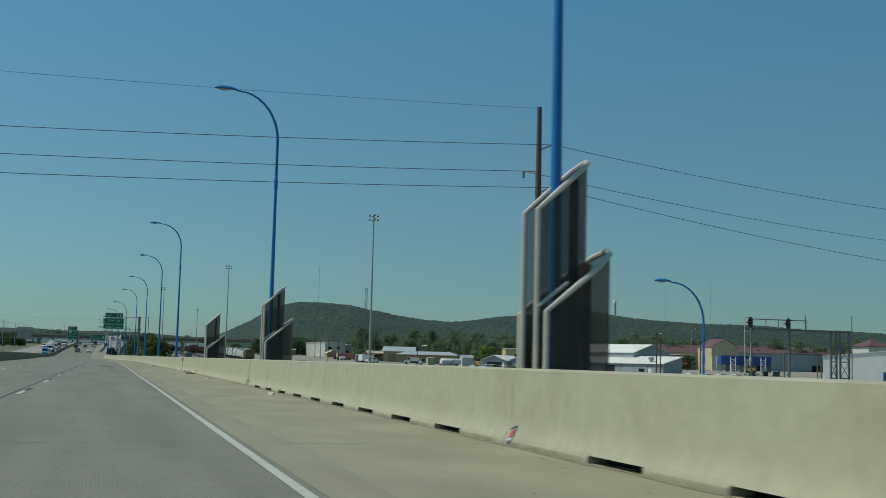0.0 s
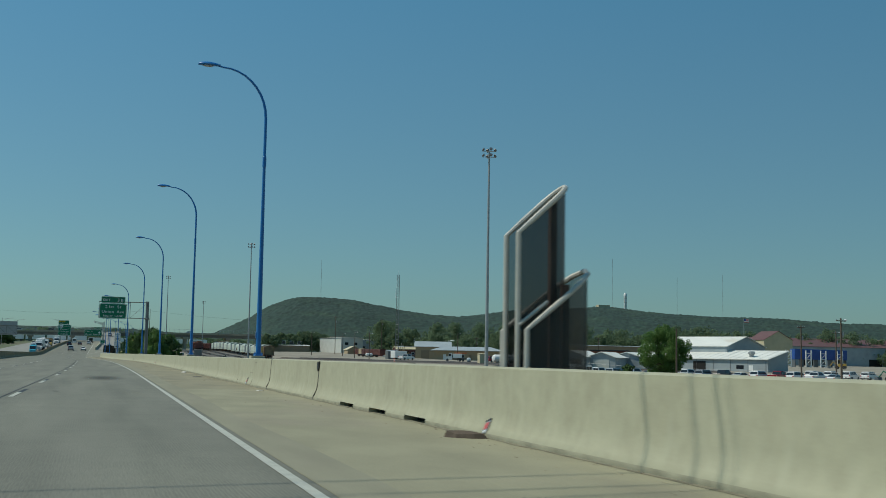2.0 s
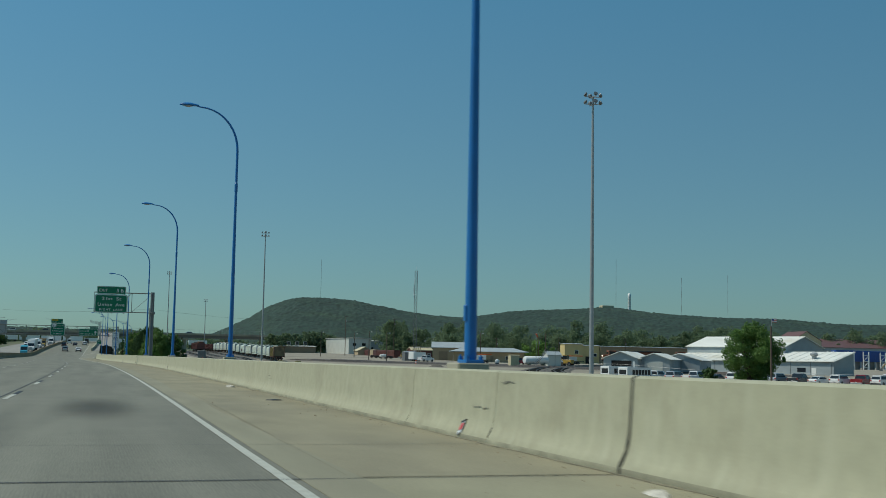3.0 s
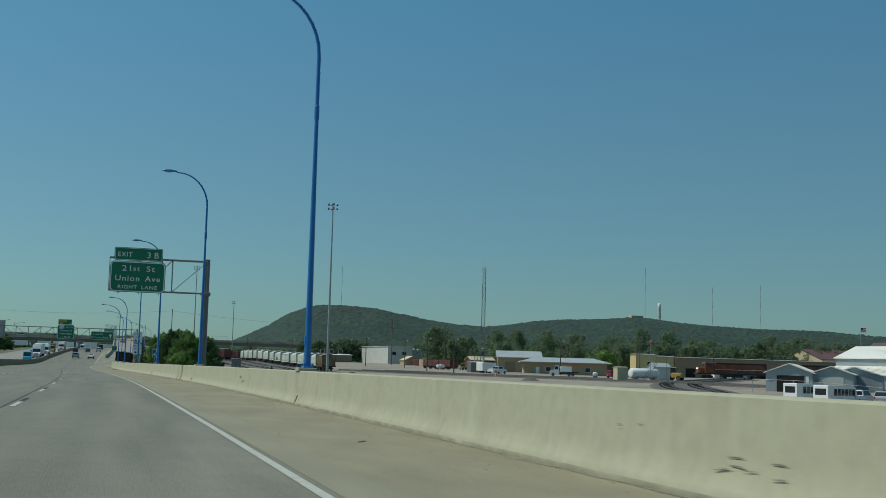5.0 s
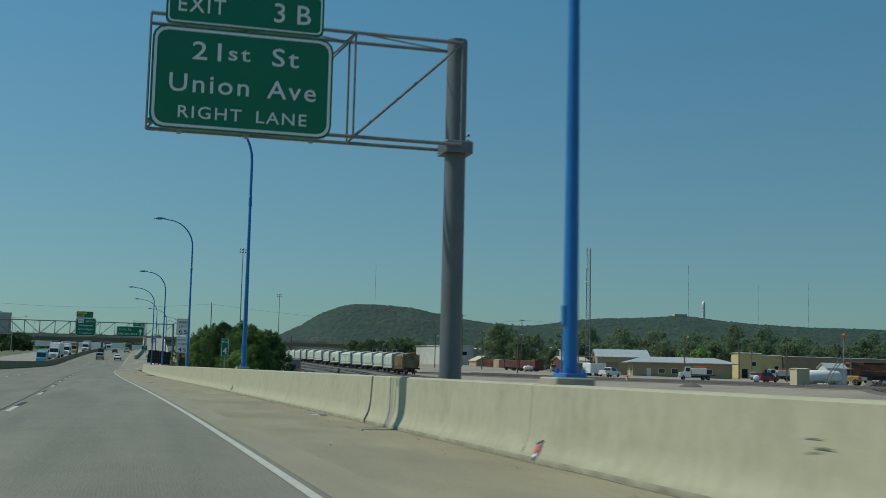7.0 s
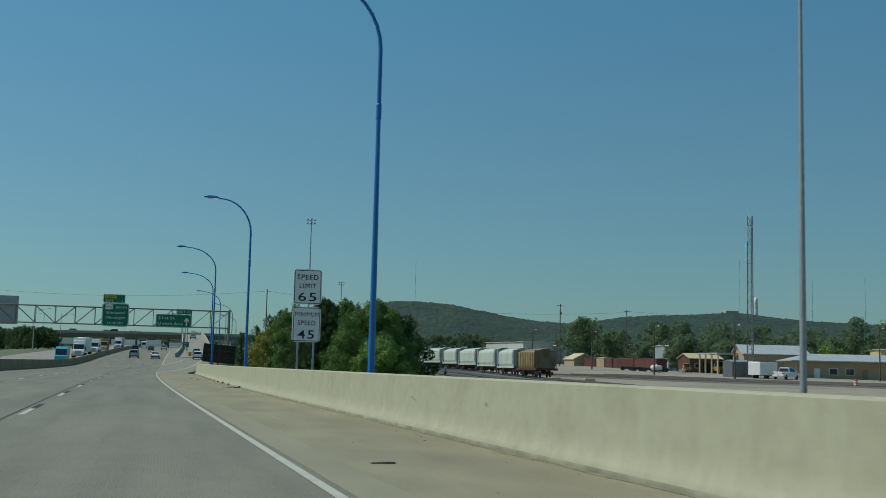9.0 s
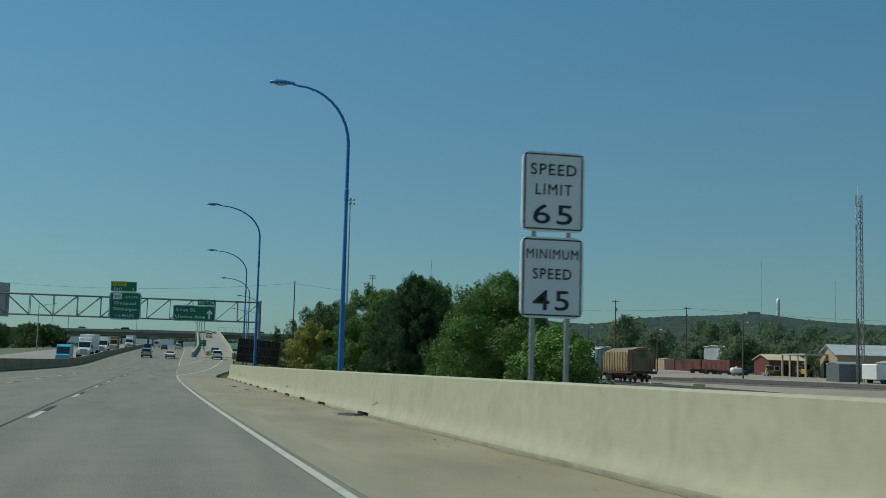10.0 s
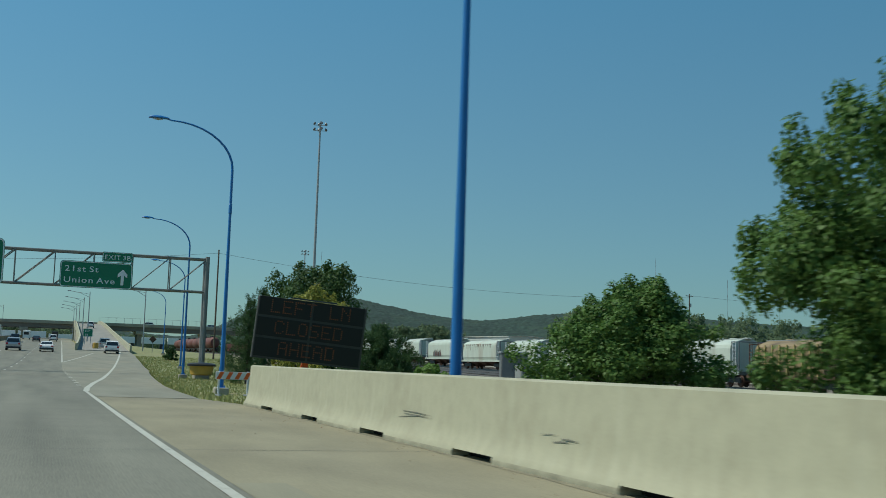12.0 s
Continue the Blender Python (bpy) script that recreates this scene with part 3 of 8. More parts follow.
for lane in (1, 2):
    for k in range(-4, 46):
        y = 271.2 + (k - 20) * 13.3 + (lane - 1) * 4.0
        slope = (edge_x(y + 2) - edge_x(y - 2)) / 4
        for name, me, dy, mt in (("lane_dash", dash_w, 0, "line"), ("black_dash", dash_b, 3.15, "tar")):
            o = part(name, me, mt, road)
            o.location = (edge_x(y + dy) - LANE * lane - 0.05, y + dy, road_z(y) + 0.004)
            o.rotation_euler = (math.atan((road_z(y + 3) - road_z(y))/3), 0, -math.atan(slope))
part("left_line", ribbon(-60, 1000, 4, off(-12.45), off(-12.33), 0.006), "fadedyellow", road, "faded yellow left edge line")
part("crack_seal", ribbon(-60, 700, 3, off(-LANE - 0.26), off(-LANE - 0.22), 0.005), "tar", road, "black sealed joint beside the lane dashes")


def joint(y, x0, x1, wide=0.03):
    g = Geo()
    n = 12
    pts = [(edge_x(y) + x0 + (x1 - x0) * i / n, y + 0.04 * noise.noise((i * 1.7, y, 0))) for i in range(n + 1)]
    v = []
    for i, (x, yy) in enumerate(pts):
        w = wide * (0.6 + 0.8 * abs(noise.noise((i * 3.1, y * 2, 5))))
        v += [(x, yy - w, road_z(y) + 0.006), (x, yy + w, road_z(y) + 0.006)]
    return g.add(v, [(2 * i, 2 * i + 2, 2 * i + 3, 2 * i + 1) for i in range(n)])


for y in (15.1, 45.4, 92.9, 97.1, 133.0, 168.5, 214.6, 239.0, 276.0, 312.0, 346.0, 398.0, 452.0):
    part("road_joint", joint(y, -13.4, 0.3, 0.012 if y not in (45.4, 92.9, 452.0) else 0.03), "tar", road)
    part("shoulder_joint", joint(y, 0.3, 3.3 if y < 365 else 4.6, 0.012), "tar", shoulder)
part("shoulder_crack", ribbon(93.2, 118, 1, lambda y: edge_x(y) + 0.42 + 0.012 * (y - 93) + 0.03 * noise.noise((y * 0.7, 0, 0)), lambda y: edge_x(y) + 0.435 + 0.012 * (y - 93) + 0.03 * noise.noise((y * 0.7, 0, 0)), 0.007), "grime", shoulder)

grime = part("dirt_band", ribbon(-60, 361, 0.8, lambda y: edge_x(y) + verge_w(y) - 0.02 - 0.16 * abs(noise.noise((y * 0.35, 3, 0))) - 0.12 * abs(noise.noise((y * 1.7, 8, 0))), lambda y: edge_x(y) + verge_w(y) + 0.02, 0.006), "grime", shoulder, "band of dark dirt along the barrier foot")
def soft_stain(name, rgb, most):
    """A stain that fades out towards its rim."""
    m = paint(name, rgb, 0.8, var=0.2, scale=3.0)
    n, l = m.node_tree.nodes, m.node_tree.links
    tc = n.new("ShaderNodeTexCoord")
    gr = n.new("ShaderNodeTexGradient")
    gr.gradient_type = "SPHERICAL"
    mp = n.new("ShaderNodeMapping")
    mp.inputs["Location"].default_value = (-1, -1, 0)
    mp.inputs["Scale"].default_value = (2, 2, 0)
    l.new(tc.outputs["Generated"], mp.inputs["Vector"])
    l.new(mp.outputs[0], gr.inputs["Vector"])
    rng = n.new("ShaderNodeMapRange")
    rng.interpolation_type = "SMOOTHSTEP"
    rng.inputs["To Max"].default_value = most
    l.new(gr.outputs["Fac"], rng.inputs["Value"])
    tr = n.new("ShaderNodeBsdfTransparent")
    ms = n.new("ShaderNodeMixShader")
    l.new(rng.outputs[0], ms.inputs[0])
    l.new(tr.outputs[0], ms.inputs[1])
    l.new(n["Principled BSDF"].outputs[0], ms.inputs[2])
    l.new(ms.outputs[0], n["Material Output"].inputs["Surface"])
    return m


M["oil"] = soft_stain("oil_stained_concrete", (0.07, 0.07, 0.06), 0.6)


def flat_patch(x0, x1, y0, y1, lift):
    return Geo().add([(x0, y0, road_z(y0) + lift), (x1, y0, road_z(y0) + lift), (x1, y1, road_z(y1) + lift), (x0, y1, road_z(y1) + lift)], [(0, 1, 2, 3)])


ox = edge_x(107) - 1.9
part("oil_stain", flat_patch(ox - 1.1, ox + 1.1, 101.5, 113.5, 0.007), "oil", road, "dark oily stain in the lane")
for d in (-1.3, -0.97, -3.16):
    for k in range(5):
        wx = edge_x(89.5) + d - 0.042 * k + 0.09
        part("skid_mark", flat_patch(wx, wx + 0.026, 88.7 + 0.1 * k, 89.6 + 0.14 * k, 0.0075), "scuff", road)
# Parapet on the right: cast lengths between joints, with drain slots at the foot.
SLOTS = [2.2, 5.3, 8.4, 11.5] + [17.85 + 3.03 * k for k in range(9)] + [74.8, 77.6, 80.5] + [301.4] + [358.5 - 4.57 * k for k in range(12)]
JOINTS = [-40, -12, 15.1, 45.6, 84.6, 93.0, 97.1, 101.3, 133.5, 168.5, 205.3, 214.6, 239.0, 361.8]

def parapet_ring(y, slot):
    x, z, t = edge_x(y) + verge_w(y), road_z(y) - 0.02, parapet_top(y)
    back = 0.0
    h = t - z
    foot = [(0.26, 0.0), (0.26, 0.105)] if slot else [(0.0, 0.0), (0.0, 0.05), (0.0, 0.085)]
    if slot:
        foot.append((0.02, 0.11))
    face = foot + [(0.045, 0.16), (0.078, 0.24), (0.1, 0.32), (0.115, 0.42), (0.15, h - 0.025), (0.2, h), (0.40 + back, h), (0.425 + back, h - 0.025), (0.56 + back, 0.34), (0.68 + back, 0.08), (0.68 + back, -0.9), (0.26, -0.9)]
    return [(x + a, y, z + b) for a, b in face]


parapet = thing("parapet", (0, 0, 0), 0, "stained concrete traffic barrier with drain slots along the shoulder", "concrete barrier", kind="structure")
for a, b in zip(JOINTS, JOINTS[1:]):
    g = Geo()
    cuts = sorted({a + 0.006, b - 0.006} | {s + d for s in SLOTS for d in (-0.7, 0.7) if a < s + d < b} | set(np.arange(math.ceil(a / 2) * 2 + 0.01, b - 0.5, 2.0)))
    rings, was = [], None
    for p, q in zip(cuts, cuts[1:]):
        mid = (p + q) / 2
        slot = any(abs(mid - s) < 0.7 for s in SLOTS)
        rings += [parapet_ring(p, slot), parapet_ring(q, slot)] if not rings or slot != was else [parapet_ring(q, slot)]
        was = slot
    g.loft(rings)
    length = part("barrier_length", g, "barrier", parapet, smooth=True)
    length.data.materials.append(M["toe"])
    for face in length.data.polygons:
        c = face.center
        if c.z < road_z(c.y) + 0.068 and c.x < edge_x(c.y) + verge_w(c.y) + 0.12:
            face.material_index = 1
# Dark filler in the joints, and black sheets painting the shade inside drain mouths.
for y in JOINTS[1:-1]:
    w = {45.6: 0.018, 84.6: 0.03, 93.0: 0.025, 97.1: 0.015, 214.6: 0.05}.get(y, 0.004)
    ring = lambda yy, e: [(edge_x(yy) + verge_w(yy) + a, yy, road_z(yy) + bz) for a, bz in ((-e, 0.0), (-e, 0.085), (0.078 - e, 0.24), (0.115 - e, 0.42), (0.15 - e, parapet_top(yy) - road_z(yy) - 0.02), (0.2, parapet_top(yy) - road_z(yy) + e - 0.002), (0.4, parapet_top(yy) - road_z(yy) + e - 0.002), (0.4, 0.0))]
    part("joint_filler", Geo().loft([ring(y - w, 0.004 if w > 0.015 else -0.01), ring(y + w, 0.004 if w > 0.015 else -0.01)]), "tar" if w > 0.03 else "dark", parapet)
for s in SLOTS:
    part("drain_shade", Geo().box(edge_x(s) + verge_w(s) + 0.245, edge_x(s) + verge_w(s) + 0.255, s - 0.69, s + 0.69, road_z(s) - 0.01, road_z(s) + 0.1), "dark", parapet)
# Tar drip at one joint's top, scrapes and rubber marks on the face.
tx = edge_x(84.6) + verge_w(84.6)
part("tar_patch", Geo().prism([(84.5, parapet_top(84) - 0.03), (84.68, parapet_top(84) - 0.03), (84.74, 0.8), (84.62, 0.7), (84.5, 0.8)], tx + 0.1, tx + 0.154), "tar", parapet, "black tar patch")
rnd = random.Random(5)
for y, z, ln in ((96.3, 0.8, 0.4), (97.6, 0.5, 0.3), (145.3, 0.36, 0.3), (144.7, 0.35, 0.25), (147.5, 0.58, 0.1), (181.6, 0.45, 0.9), (182.4, 0.58, 0.6), (199, 0.6, 0.3), (300, 0.3, 0.4), (318, 0.35, 0.8), (322, 0.5, 0.6), (342.2, 0.43, 0.45), (346.7, 0.41, 1.4), (267.7, 0.53, 0.12), (263.2, 0.57, 0.1), (40, 0.4, 0.3), (118, 0.5, 0.5), (128, 0.35, 0.3)):
    g = Geo()
    for k in range(3):
        y0, z0 = y + rnd.uniform(-0.3, 0.3), z + rnd.uniform(-0.06, 0.06)
        tilt = rnd.uniform(-0.12, 0.05)
        fx = lambda zz: edge_x(y) + verge_w(y) + (0.108 + (zz - 0.38) * 0.075 if zz > 0.34 else (zz - 0.085) * 0.4) - 0.006
        w = rnd.uniform(0.003, 0.009)
        p = [(fx(z0), y0, z0), (fx(z0 + tilt * ln), y0 + ln, z0 + tilt * ln), (fx(z0 + tilt * ln + w), y0 + ln, z0 + tilt * ln + w), (fx(z0 + 2 * w), y0 + ln * 0.5, z0 + 2 * w + tilt * ln * 0.5)]
        p = [(a, b, c + road_z(y)) for a, b, c in p]
        g.add(p, [(0, 1, 2, 3)])
    part("scrape", g, "scuff", parapet, "dark scrape mark")

# Median barrier on the left.
median = thing("median_barrier", (0, 0, 0), 0, "grey concrete median barrier", "concrete barrier", kind="structure")
for k in range(36):
    y0, y1 = -60 + k * 25, -60 + (k + 1) * 25 - 0.05
    g = Geo()
    ys = np.linspace(y0, y1, 4)
    g.loft([[(edge_x(y) - 14.1 + a, y, road_z(y) + b) for a, b in ((-0.34, 0), (-0.34, 0.08), (-0.16, 0.34), (-0.11, 1.05), (0.11, 1.05), (0.16, 0.34), (0.34, 0.08), (0.34, 0))] for y in ys])
    part("barrier_length", g, "median", median)

# Reflectors on the sloping foot of the barrier.
for y in (14.85, 45.1, 71.0, 98.3, 168.9, 204.8, 239.3):
    o = thing("reflector_panel", (edge_x(y) + verge_w(y) - 0.008, y, road_z(y) + 0.055), 0, "small red and white reflector panel on the barrier foot", "reflector", "barrier reflectors")
    for nm, a, b, z0, z1, lift, mt in (("backing", -0.08, 0.08, 0.0, 0.21, 0.0, "galv"), ("red_face", -0.055, 0.055, 0.065, 0.165, 0.005, "redrefl"), ("white_strip", -0.06, 0.06, 0.02, 0.045, 0.005, "signwhite"), ("top_clip", -0.085, 0.085, 0.195, 0.215, 0.008, "black")):
        q = part(nm, Geo().prism([(a, z0 - a * 0.3), (b, z0 - b * 0.3), (b, z1 - b * 0.3), (a, z1 - a * 0.3)], -0.008 - lift, 0.0), mt, o)
        q.rotation_euler = (0, radians(25), 0)


# ---------------------------------------------------------------- lamps, wings, signs along the parapet
def lamp_post(y, top, arm=2.3, at_x=None, base_z=None, label="tall blue painted street lamp with a curved arm"):
    x = edge_x(y) + 3.72 if at_x is None else at_x
    z = parapet_top(y) if base_z is None else base_z
    t = thing("street_lamp", (x, y, z), 0, label, "street lamp", "blue street lamps")
    h = top - z
    if base_z is None:
        part("pedestal", Geo().bev(-0.3, 0.22, -0.3, 0.3, -0.01, 0.09, 0.02), "concrete", t, "pale concrete pedestal")
        part("pilaster", Geo().box(-0.2, 0.26, -0.34, 0.34, -1.6, -0.012), "barrier", t, "concrete pilaster behind the barrier")
    g = Geo().bev(-0.145, 0.15, -0.22, 0.22, 0.088, 0.14, 0.01)
    for a in (-0.11, 0.115):
        for b in (-0.17, 0.17):
            g.lathe([(0.035, 0.14), (0.035, 0.19), (0.015, 0.19), (0.015, 0.22)], 6, Matrix.Translation((a, b, 0)))
    part("base_plate", g, "blue", t)
    n = 9
    bend = 2.0
    pts = [(0, 0, 0.12), (0, 0, 1.2), (0, 0, h - bend - 2.5), (0, 0, h - bend)]
    rad = [0.1, 0.096, 0.06, 0.056]
    for k in range(1, n + 1):
        a = math.pi / 2 * k / n
        pts.append((-(arm - 0.75) * (1 - math.cos(a)), 0, h - bend + (bend - 0.12) * math.sin(a)))
        rad.append(0.056 - 0.022 * k / n)
    pts.append((-arm + 0.5, 0, h - 0.06))
    rad.append(0.033)
    part("pole", Geo().tube(pts, rad, 12), "blue", t, smooth=True)
    part("hand_hole_cover", Geo().bev(-0.115, -0.06, -0.05, 0.05, 0.75, 1.0, 0.015), "blue", t)
    part("collar", Geo().lathe([(0.062, h - bend - 1.9), (0.074, h - bend - 1.88), (0.072, h - bend - 1.5), (0.058, h - bend - 1.48)], 12), "blue", t)
    g = Geo()
    rings = []
    for u, w, hh in ((-0.1, 0.05, 0.04), (0.05, 0.1, 0.07), (0.25, 0.16, 0.1), (0.5, 0.17, 0.1), (0.68, 0.1, 0.06), (0.74, 0.03, 0.02)):
        rings.append([(-arm + 0.55 - u, w * math.cos(2 * math.pi * k / 10), h - 0.06 + (hh if math.sin(2 * math.pi * k / 10) > 0 else 0.04) * math.sin(2 * math.pi * k / 10)) for k in range(10)])
    head = part("luminaire", g.loft(rings), "blue", t, "flat blue lamp head", smooth=True)
    part("lens", Geo().lathe([(0.05, -0.03), (0.14, 0.0), (0.14, 0.02)], 10, Matrix.Translation((-arm + 0.18, 0, h - 0.12)) @ Matrix.Diagonal((1.5, 0.9, 1, 1))), "galv", head, "pale ribbed lens")
    return t


for y, x, top in ((99.65, 6.78, 12.2), (134.8, 7.2, 12.4), (169.4, 7.12, 12.2), (204.9, 6.98, 12.3), (239.5, 6.2, 11.65)):
    lamp_post(y, top, 2.45, x)
for y, x, top, arm in ((15.0, 6.12, 11.6, 2.35), (45.2, 6.6, 11.55, 2.35), (276.5, 5.7, 11.6, 2.6), (312.55, 4.94, 10.5, 2.5), (348.25, 4.54, 11.1, 3.2)):
    lamp_post(y, top, arm, x, -0.5, "tall blue painted street lamp standing behind the barrier")
for y, x, top in ((380.7, 5.66, 11.3), (418.5, 8.3, 11.55), (456.0, 12.2, 11.6), (528.0, 17.2, 12.5)):
    t = lamp_post(y, top, 3.4, x, road_z(y) - 0.1, "tall blue painted street lamp on a concrete footing in grass")
    part("pedestal", Geo().bev(-0.3, 0.3, -0.3, 0.3, -0.4, 0.13, 0.04), "concrete", t, "grey concrete footing")
lamp_post(49.0, 5.15, 2.4, 27.6, yard_z(27.6, 49.0) - 0.05, "blue street lamp of a lower road behind the barrier")


def screen_pylon(y, x, lower=0.0):
    """Perforated sheets bent round in two nested shells, with slanted rims of pale tube, round a lamp post."""
    z = road_z(y) - 0.9
    t = thing("screen_pylon", (x, y, z), 0, "tall slanted pylon of perforated metal sheets with pale tube rims", "pylon", "screen pylons")
    for x0, x1, y0, y1, zl, zr in ((-0.2, 0.62, -0.1, 0.42, 3.2, 3.95), (-0.14, 0.98, -0.32, 0.7, 1.78, 2.7)):
        zl, zr = zl - lower, zr - lower
        r = (y1 - y0) / 2
        plan = [(x0, y0), (x0 + (x1 - r - x0) * 0.5, y0), (x1 - r, y0)]
        plan += [(x1 - r + r * math.sin(a), (y0 + y1) / 2 - r * math.cos(a)) for a in (0.5, 1.0, 1.57, 2.14, 2.64)]
        plan += [(x1 - r, y1), (x0 + (x1 - r - x0) * 0.5, y1), (x0, y1)]
        rim = [(px_, py_, zl + (zr - zl) * (px_ - x0) / (x1 - x0) - z) for px_, py_ in plan]
        tubes = Geo().tube([(x0, y0, 0), rim[0]] + rim[1:] + [(x0, y1, 0)], 0.042, 8)
        shell = part("tube_rim", tubes, "tube", t, "pale weathered tube rim", smooth=True)
        g = Geo()
        v = [(a, b, c - 0.02) for a, b, c in rim] + [(a, b, 0.0) for a, b, c in rim]
        n = len(rim)
        g.add(v, [(i, i + 1, n + i + 1, n + i) for i in range(n - 1)])
        part("perforated_sheet", g, "mesh", shell, "dark perforated metal sheet")
        part("cross_rail", Geo().tube([(x0, y0 - 0.03, zl - z - 1.35), (x0 + 0.45, y0 - 0.03, zl - z - 1.0)], 0.03, 6), "tube", shell)
        part("post", Geo().box(x1 - r - 0.05, x1 - r + 0.05, y0 + 0.02, y0 + 0.12, 0, zr - z - 0.25), "rust", t, "rust-stained steel post")
    return t


for y, x, lower in ((15.0, 6.02, 0.06), (45.2, 6.53, 0.12), (71.2, 6.74, 0.27)):
    screen_pylon(y, x, lower)


# Cantilever sign over the right lane.
def green_panel(parent, x0, x1, y, z0, z1, name="sign_panel", material="green", border=True):
    """A sheet sign with a pale border, facing -y."""
    c = 0.12 * min(x1 - x0, z1 - z0)
    def outline(i, rr):
        pts = []
        for cx, cz, a0 in ((x1 - i - rr, z1 - i - rr, 0), (x0 + i + rr, z1 - i - rr, 90), (x0 + i + rr, z0 + i + rr, 180), (x1 - i - rr, z0 + i + rr, 270)):
            pts += [(cx + rr * math.cos(radians(a0 + d)), cz + rr * math.sin(radians(a0 + d))) for d in (0, 30, 60, 90)]
        return pts
    p = part(name, Geo().prism(outline(0, c), y, y + 0.06, "y"), material, parent)
    if border:
        w = 0.02 * min(x1 - x0, z1 - z0) + 0.012
        a, b = outline(0.035, c * 0.9), outline(0.035 + w, c * 0.8)
        n = len(a)
        g = Geo().add([(u, y - 0.004, v) for u, v in a] + [(u, y - 0.004, v) for u, v in b], [(i, (i + 1) % n, n + (i + 1) % n, n + i) for i in range(n)])
        part("border", g, "signwhite", p)
    return p


def truss(parent, stops, y, z0, z1, depth=0.7, r=0.05):
    """A box truss along x, with a frame at each stop."""
    x0, x1 = stops[0], stops[-1]
    for zz in (z0, z1):
        for yy in (y, y + depth):
            part("chord", Geo().tube([(x0, yy, zz), (x1, yy, zz)], r, 8), "truss", parent)
    for k, xx in enumerate(stops):
        g = Geo()
        for yy in (y, y + depth):
            g.tube([(xx, yy, z0), (xx, yy, z1)], r * 0.6, 6)
        g.tube([(xx, y, z0), (xx, y + depth, z0)], r * 0.5, 6).tube([(xx, y, z1), (xx, y + depth, z1)], r * 0.5, 6)
        part("truss_frame", g, "truss", parent)
        if k < len(stops) - 1:
            w = stops[k + 1] - xx
            g = Geo()
            for yy in (y, y + depth):
                a, b = ((xx, yy, z0), (xx + w, yy, z1)) if xx + w / 2 > -15 else ((xx, yy, z1), (xx + w, yy, z0))
                g.tube([a, b], r * 0.6, 6)
            g.tube([(xx, y, z1), (xx + w, y + depth, z1)], r * 0.4, 6)
            part("truss_diagonal", g, "truss", parent)


y = 212.4
csign = thing("overhead_exit_sign", (0, 0, 0), 0, "green overhead exit sign on a cantilever truss and grey steel post", "road sign")
part("post", Geo().tube([(7.6, y + 0.35, -1.5), (7.6, y + 0.35, 7.75)], [0.22, 0.2], 14), "steel", csign, "thick grey steel post", smooth=True)
part("post_collar", Geo().bev(7.32, 7.88, y + 0.02, y + 0.68, 5.35, 5.6, 0.03), "steel", csign)
truss(csign, (1.72, 3.6, 5.5, 7.62), y, 5.5, 7.6, 0.7, 0.038)
main = green_panel(csign, 1.76, 5.06, y - 0.12, 5.38, 7.36)
tab = green_panel(csign, 1.97, 4.86, y - 0.11, 7.41, 8.25, "exit_tab")
for word, size, xx, zz, wd in (("21", 0.5, 2.78, 6.74, 0.52), ("st", 0.4, 3.31, 6.78, 0.4), ("St", 0.5, 4.156, 6.74, 0.5), ("Union", 0.5, 2.8, 6.1, 1.43), ("Ave", 0.5, 4.31, 6.1, 0.91), ("RIGHT", 0.33, 2.82, 5.6, 1.14), ("LANE", 0.33, 4.125, 5.6, 0.93)):
    write(word, size, xx, y - 0.13, zz, main, width=wd)
write("EXIT", 0.42, 2.6, y - 0.12, 7.66, tab, width=0.85)
write("3", 0.54, 4.03, y - 0.12, 7.62, tab)
write("B", 0.54, 4.47, y - 0.12, 7.62, tab)
for xx in (2.3, 3.5, 4.7):
    part("bracket", Geo().box(xx - 0.04, xx + 0.04, y - 0.05, y + 0.01, 5.3, 8.15), "galv", csign)

csign.location, csign.scale = (-0.073, 1.0, 0.2), (1.045, 1, 1)


# Speed limit signs on two posts.
def speed_signs():
    y = 294.2
    t = thing("speed_limit_sign", (0, 0, 0), 0, "white speed limit and minimum speed signs on two steel posts", "road sign")
    for xx in (5.85, 6.5):
        part("post", Geo().box(xx - 0.04, xx + 0.04, y + 0.02, y + 0.07, -0.6, 5.0), "galv", t)
    for (z0, z1, words) in ((3.62, 5.06, (("SPEED", 0.29, 4.64, 0.86), ("LIMIT", 0.29, 4.28, 0.68), ("65", 0.5, 3.76, 0.74))), (2.08, 3.52, (("MINIMUM", 0.25, 3.13, 0.96), ("SPEED", 0.27, 2.77, 0.72), ("45", 0.5, 2.22, 0.68)))):
        p = green_panel(t, 5.6, 6.76, y - 0.05, z0, z1, "sign_panel", "signwhite", False)
        c = 0.09
        g = Geo()
        for (a, b, e, f) in ((5.64, 6.72, z1 - 0.06, z1 - 0.035), (5.64, 6.72, z0 + 0.035, z0 + 0.06), (5.635, 5.66, z0 + 0.06, z1 - 0.06), (6.70, 6.725, z0 + 0.06, z1 - 0.06)):
            g.box(a, b, y - 0.054, y - 0.051, e, f)
        part("border", g, "black", p)
        for word, size, zz, wd in words:
            write(word, size, 6.18, y - 0.056, zz, p, "black", wd, "lettering", "M" not in word)
    return t


speed_signs().location = (-0.1, 0.0, 0.01)
t = thing("mile_marker", (0, 0, 0), 0, "small green mile marker on a thin post", "road sign")
part("post", Geo().box(6.58, 6.62, 254.62, 254.66, -0.6, 2.5), "galv", t)
p = green_panel(t, 6.38, 6.82, 254.57, 1.6, 2.6)
write("MILE", 0.14, 6.6, 254.56, 2.36, p)
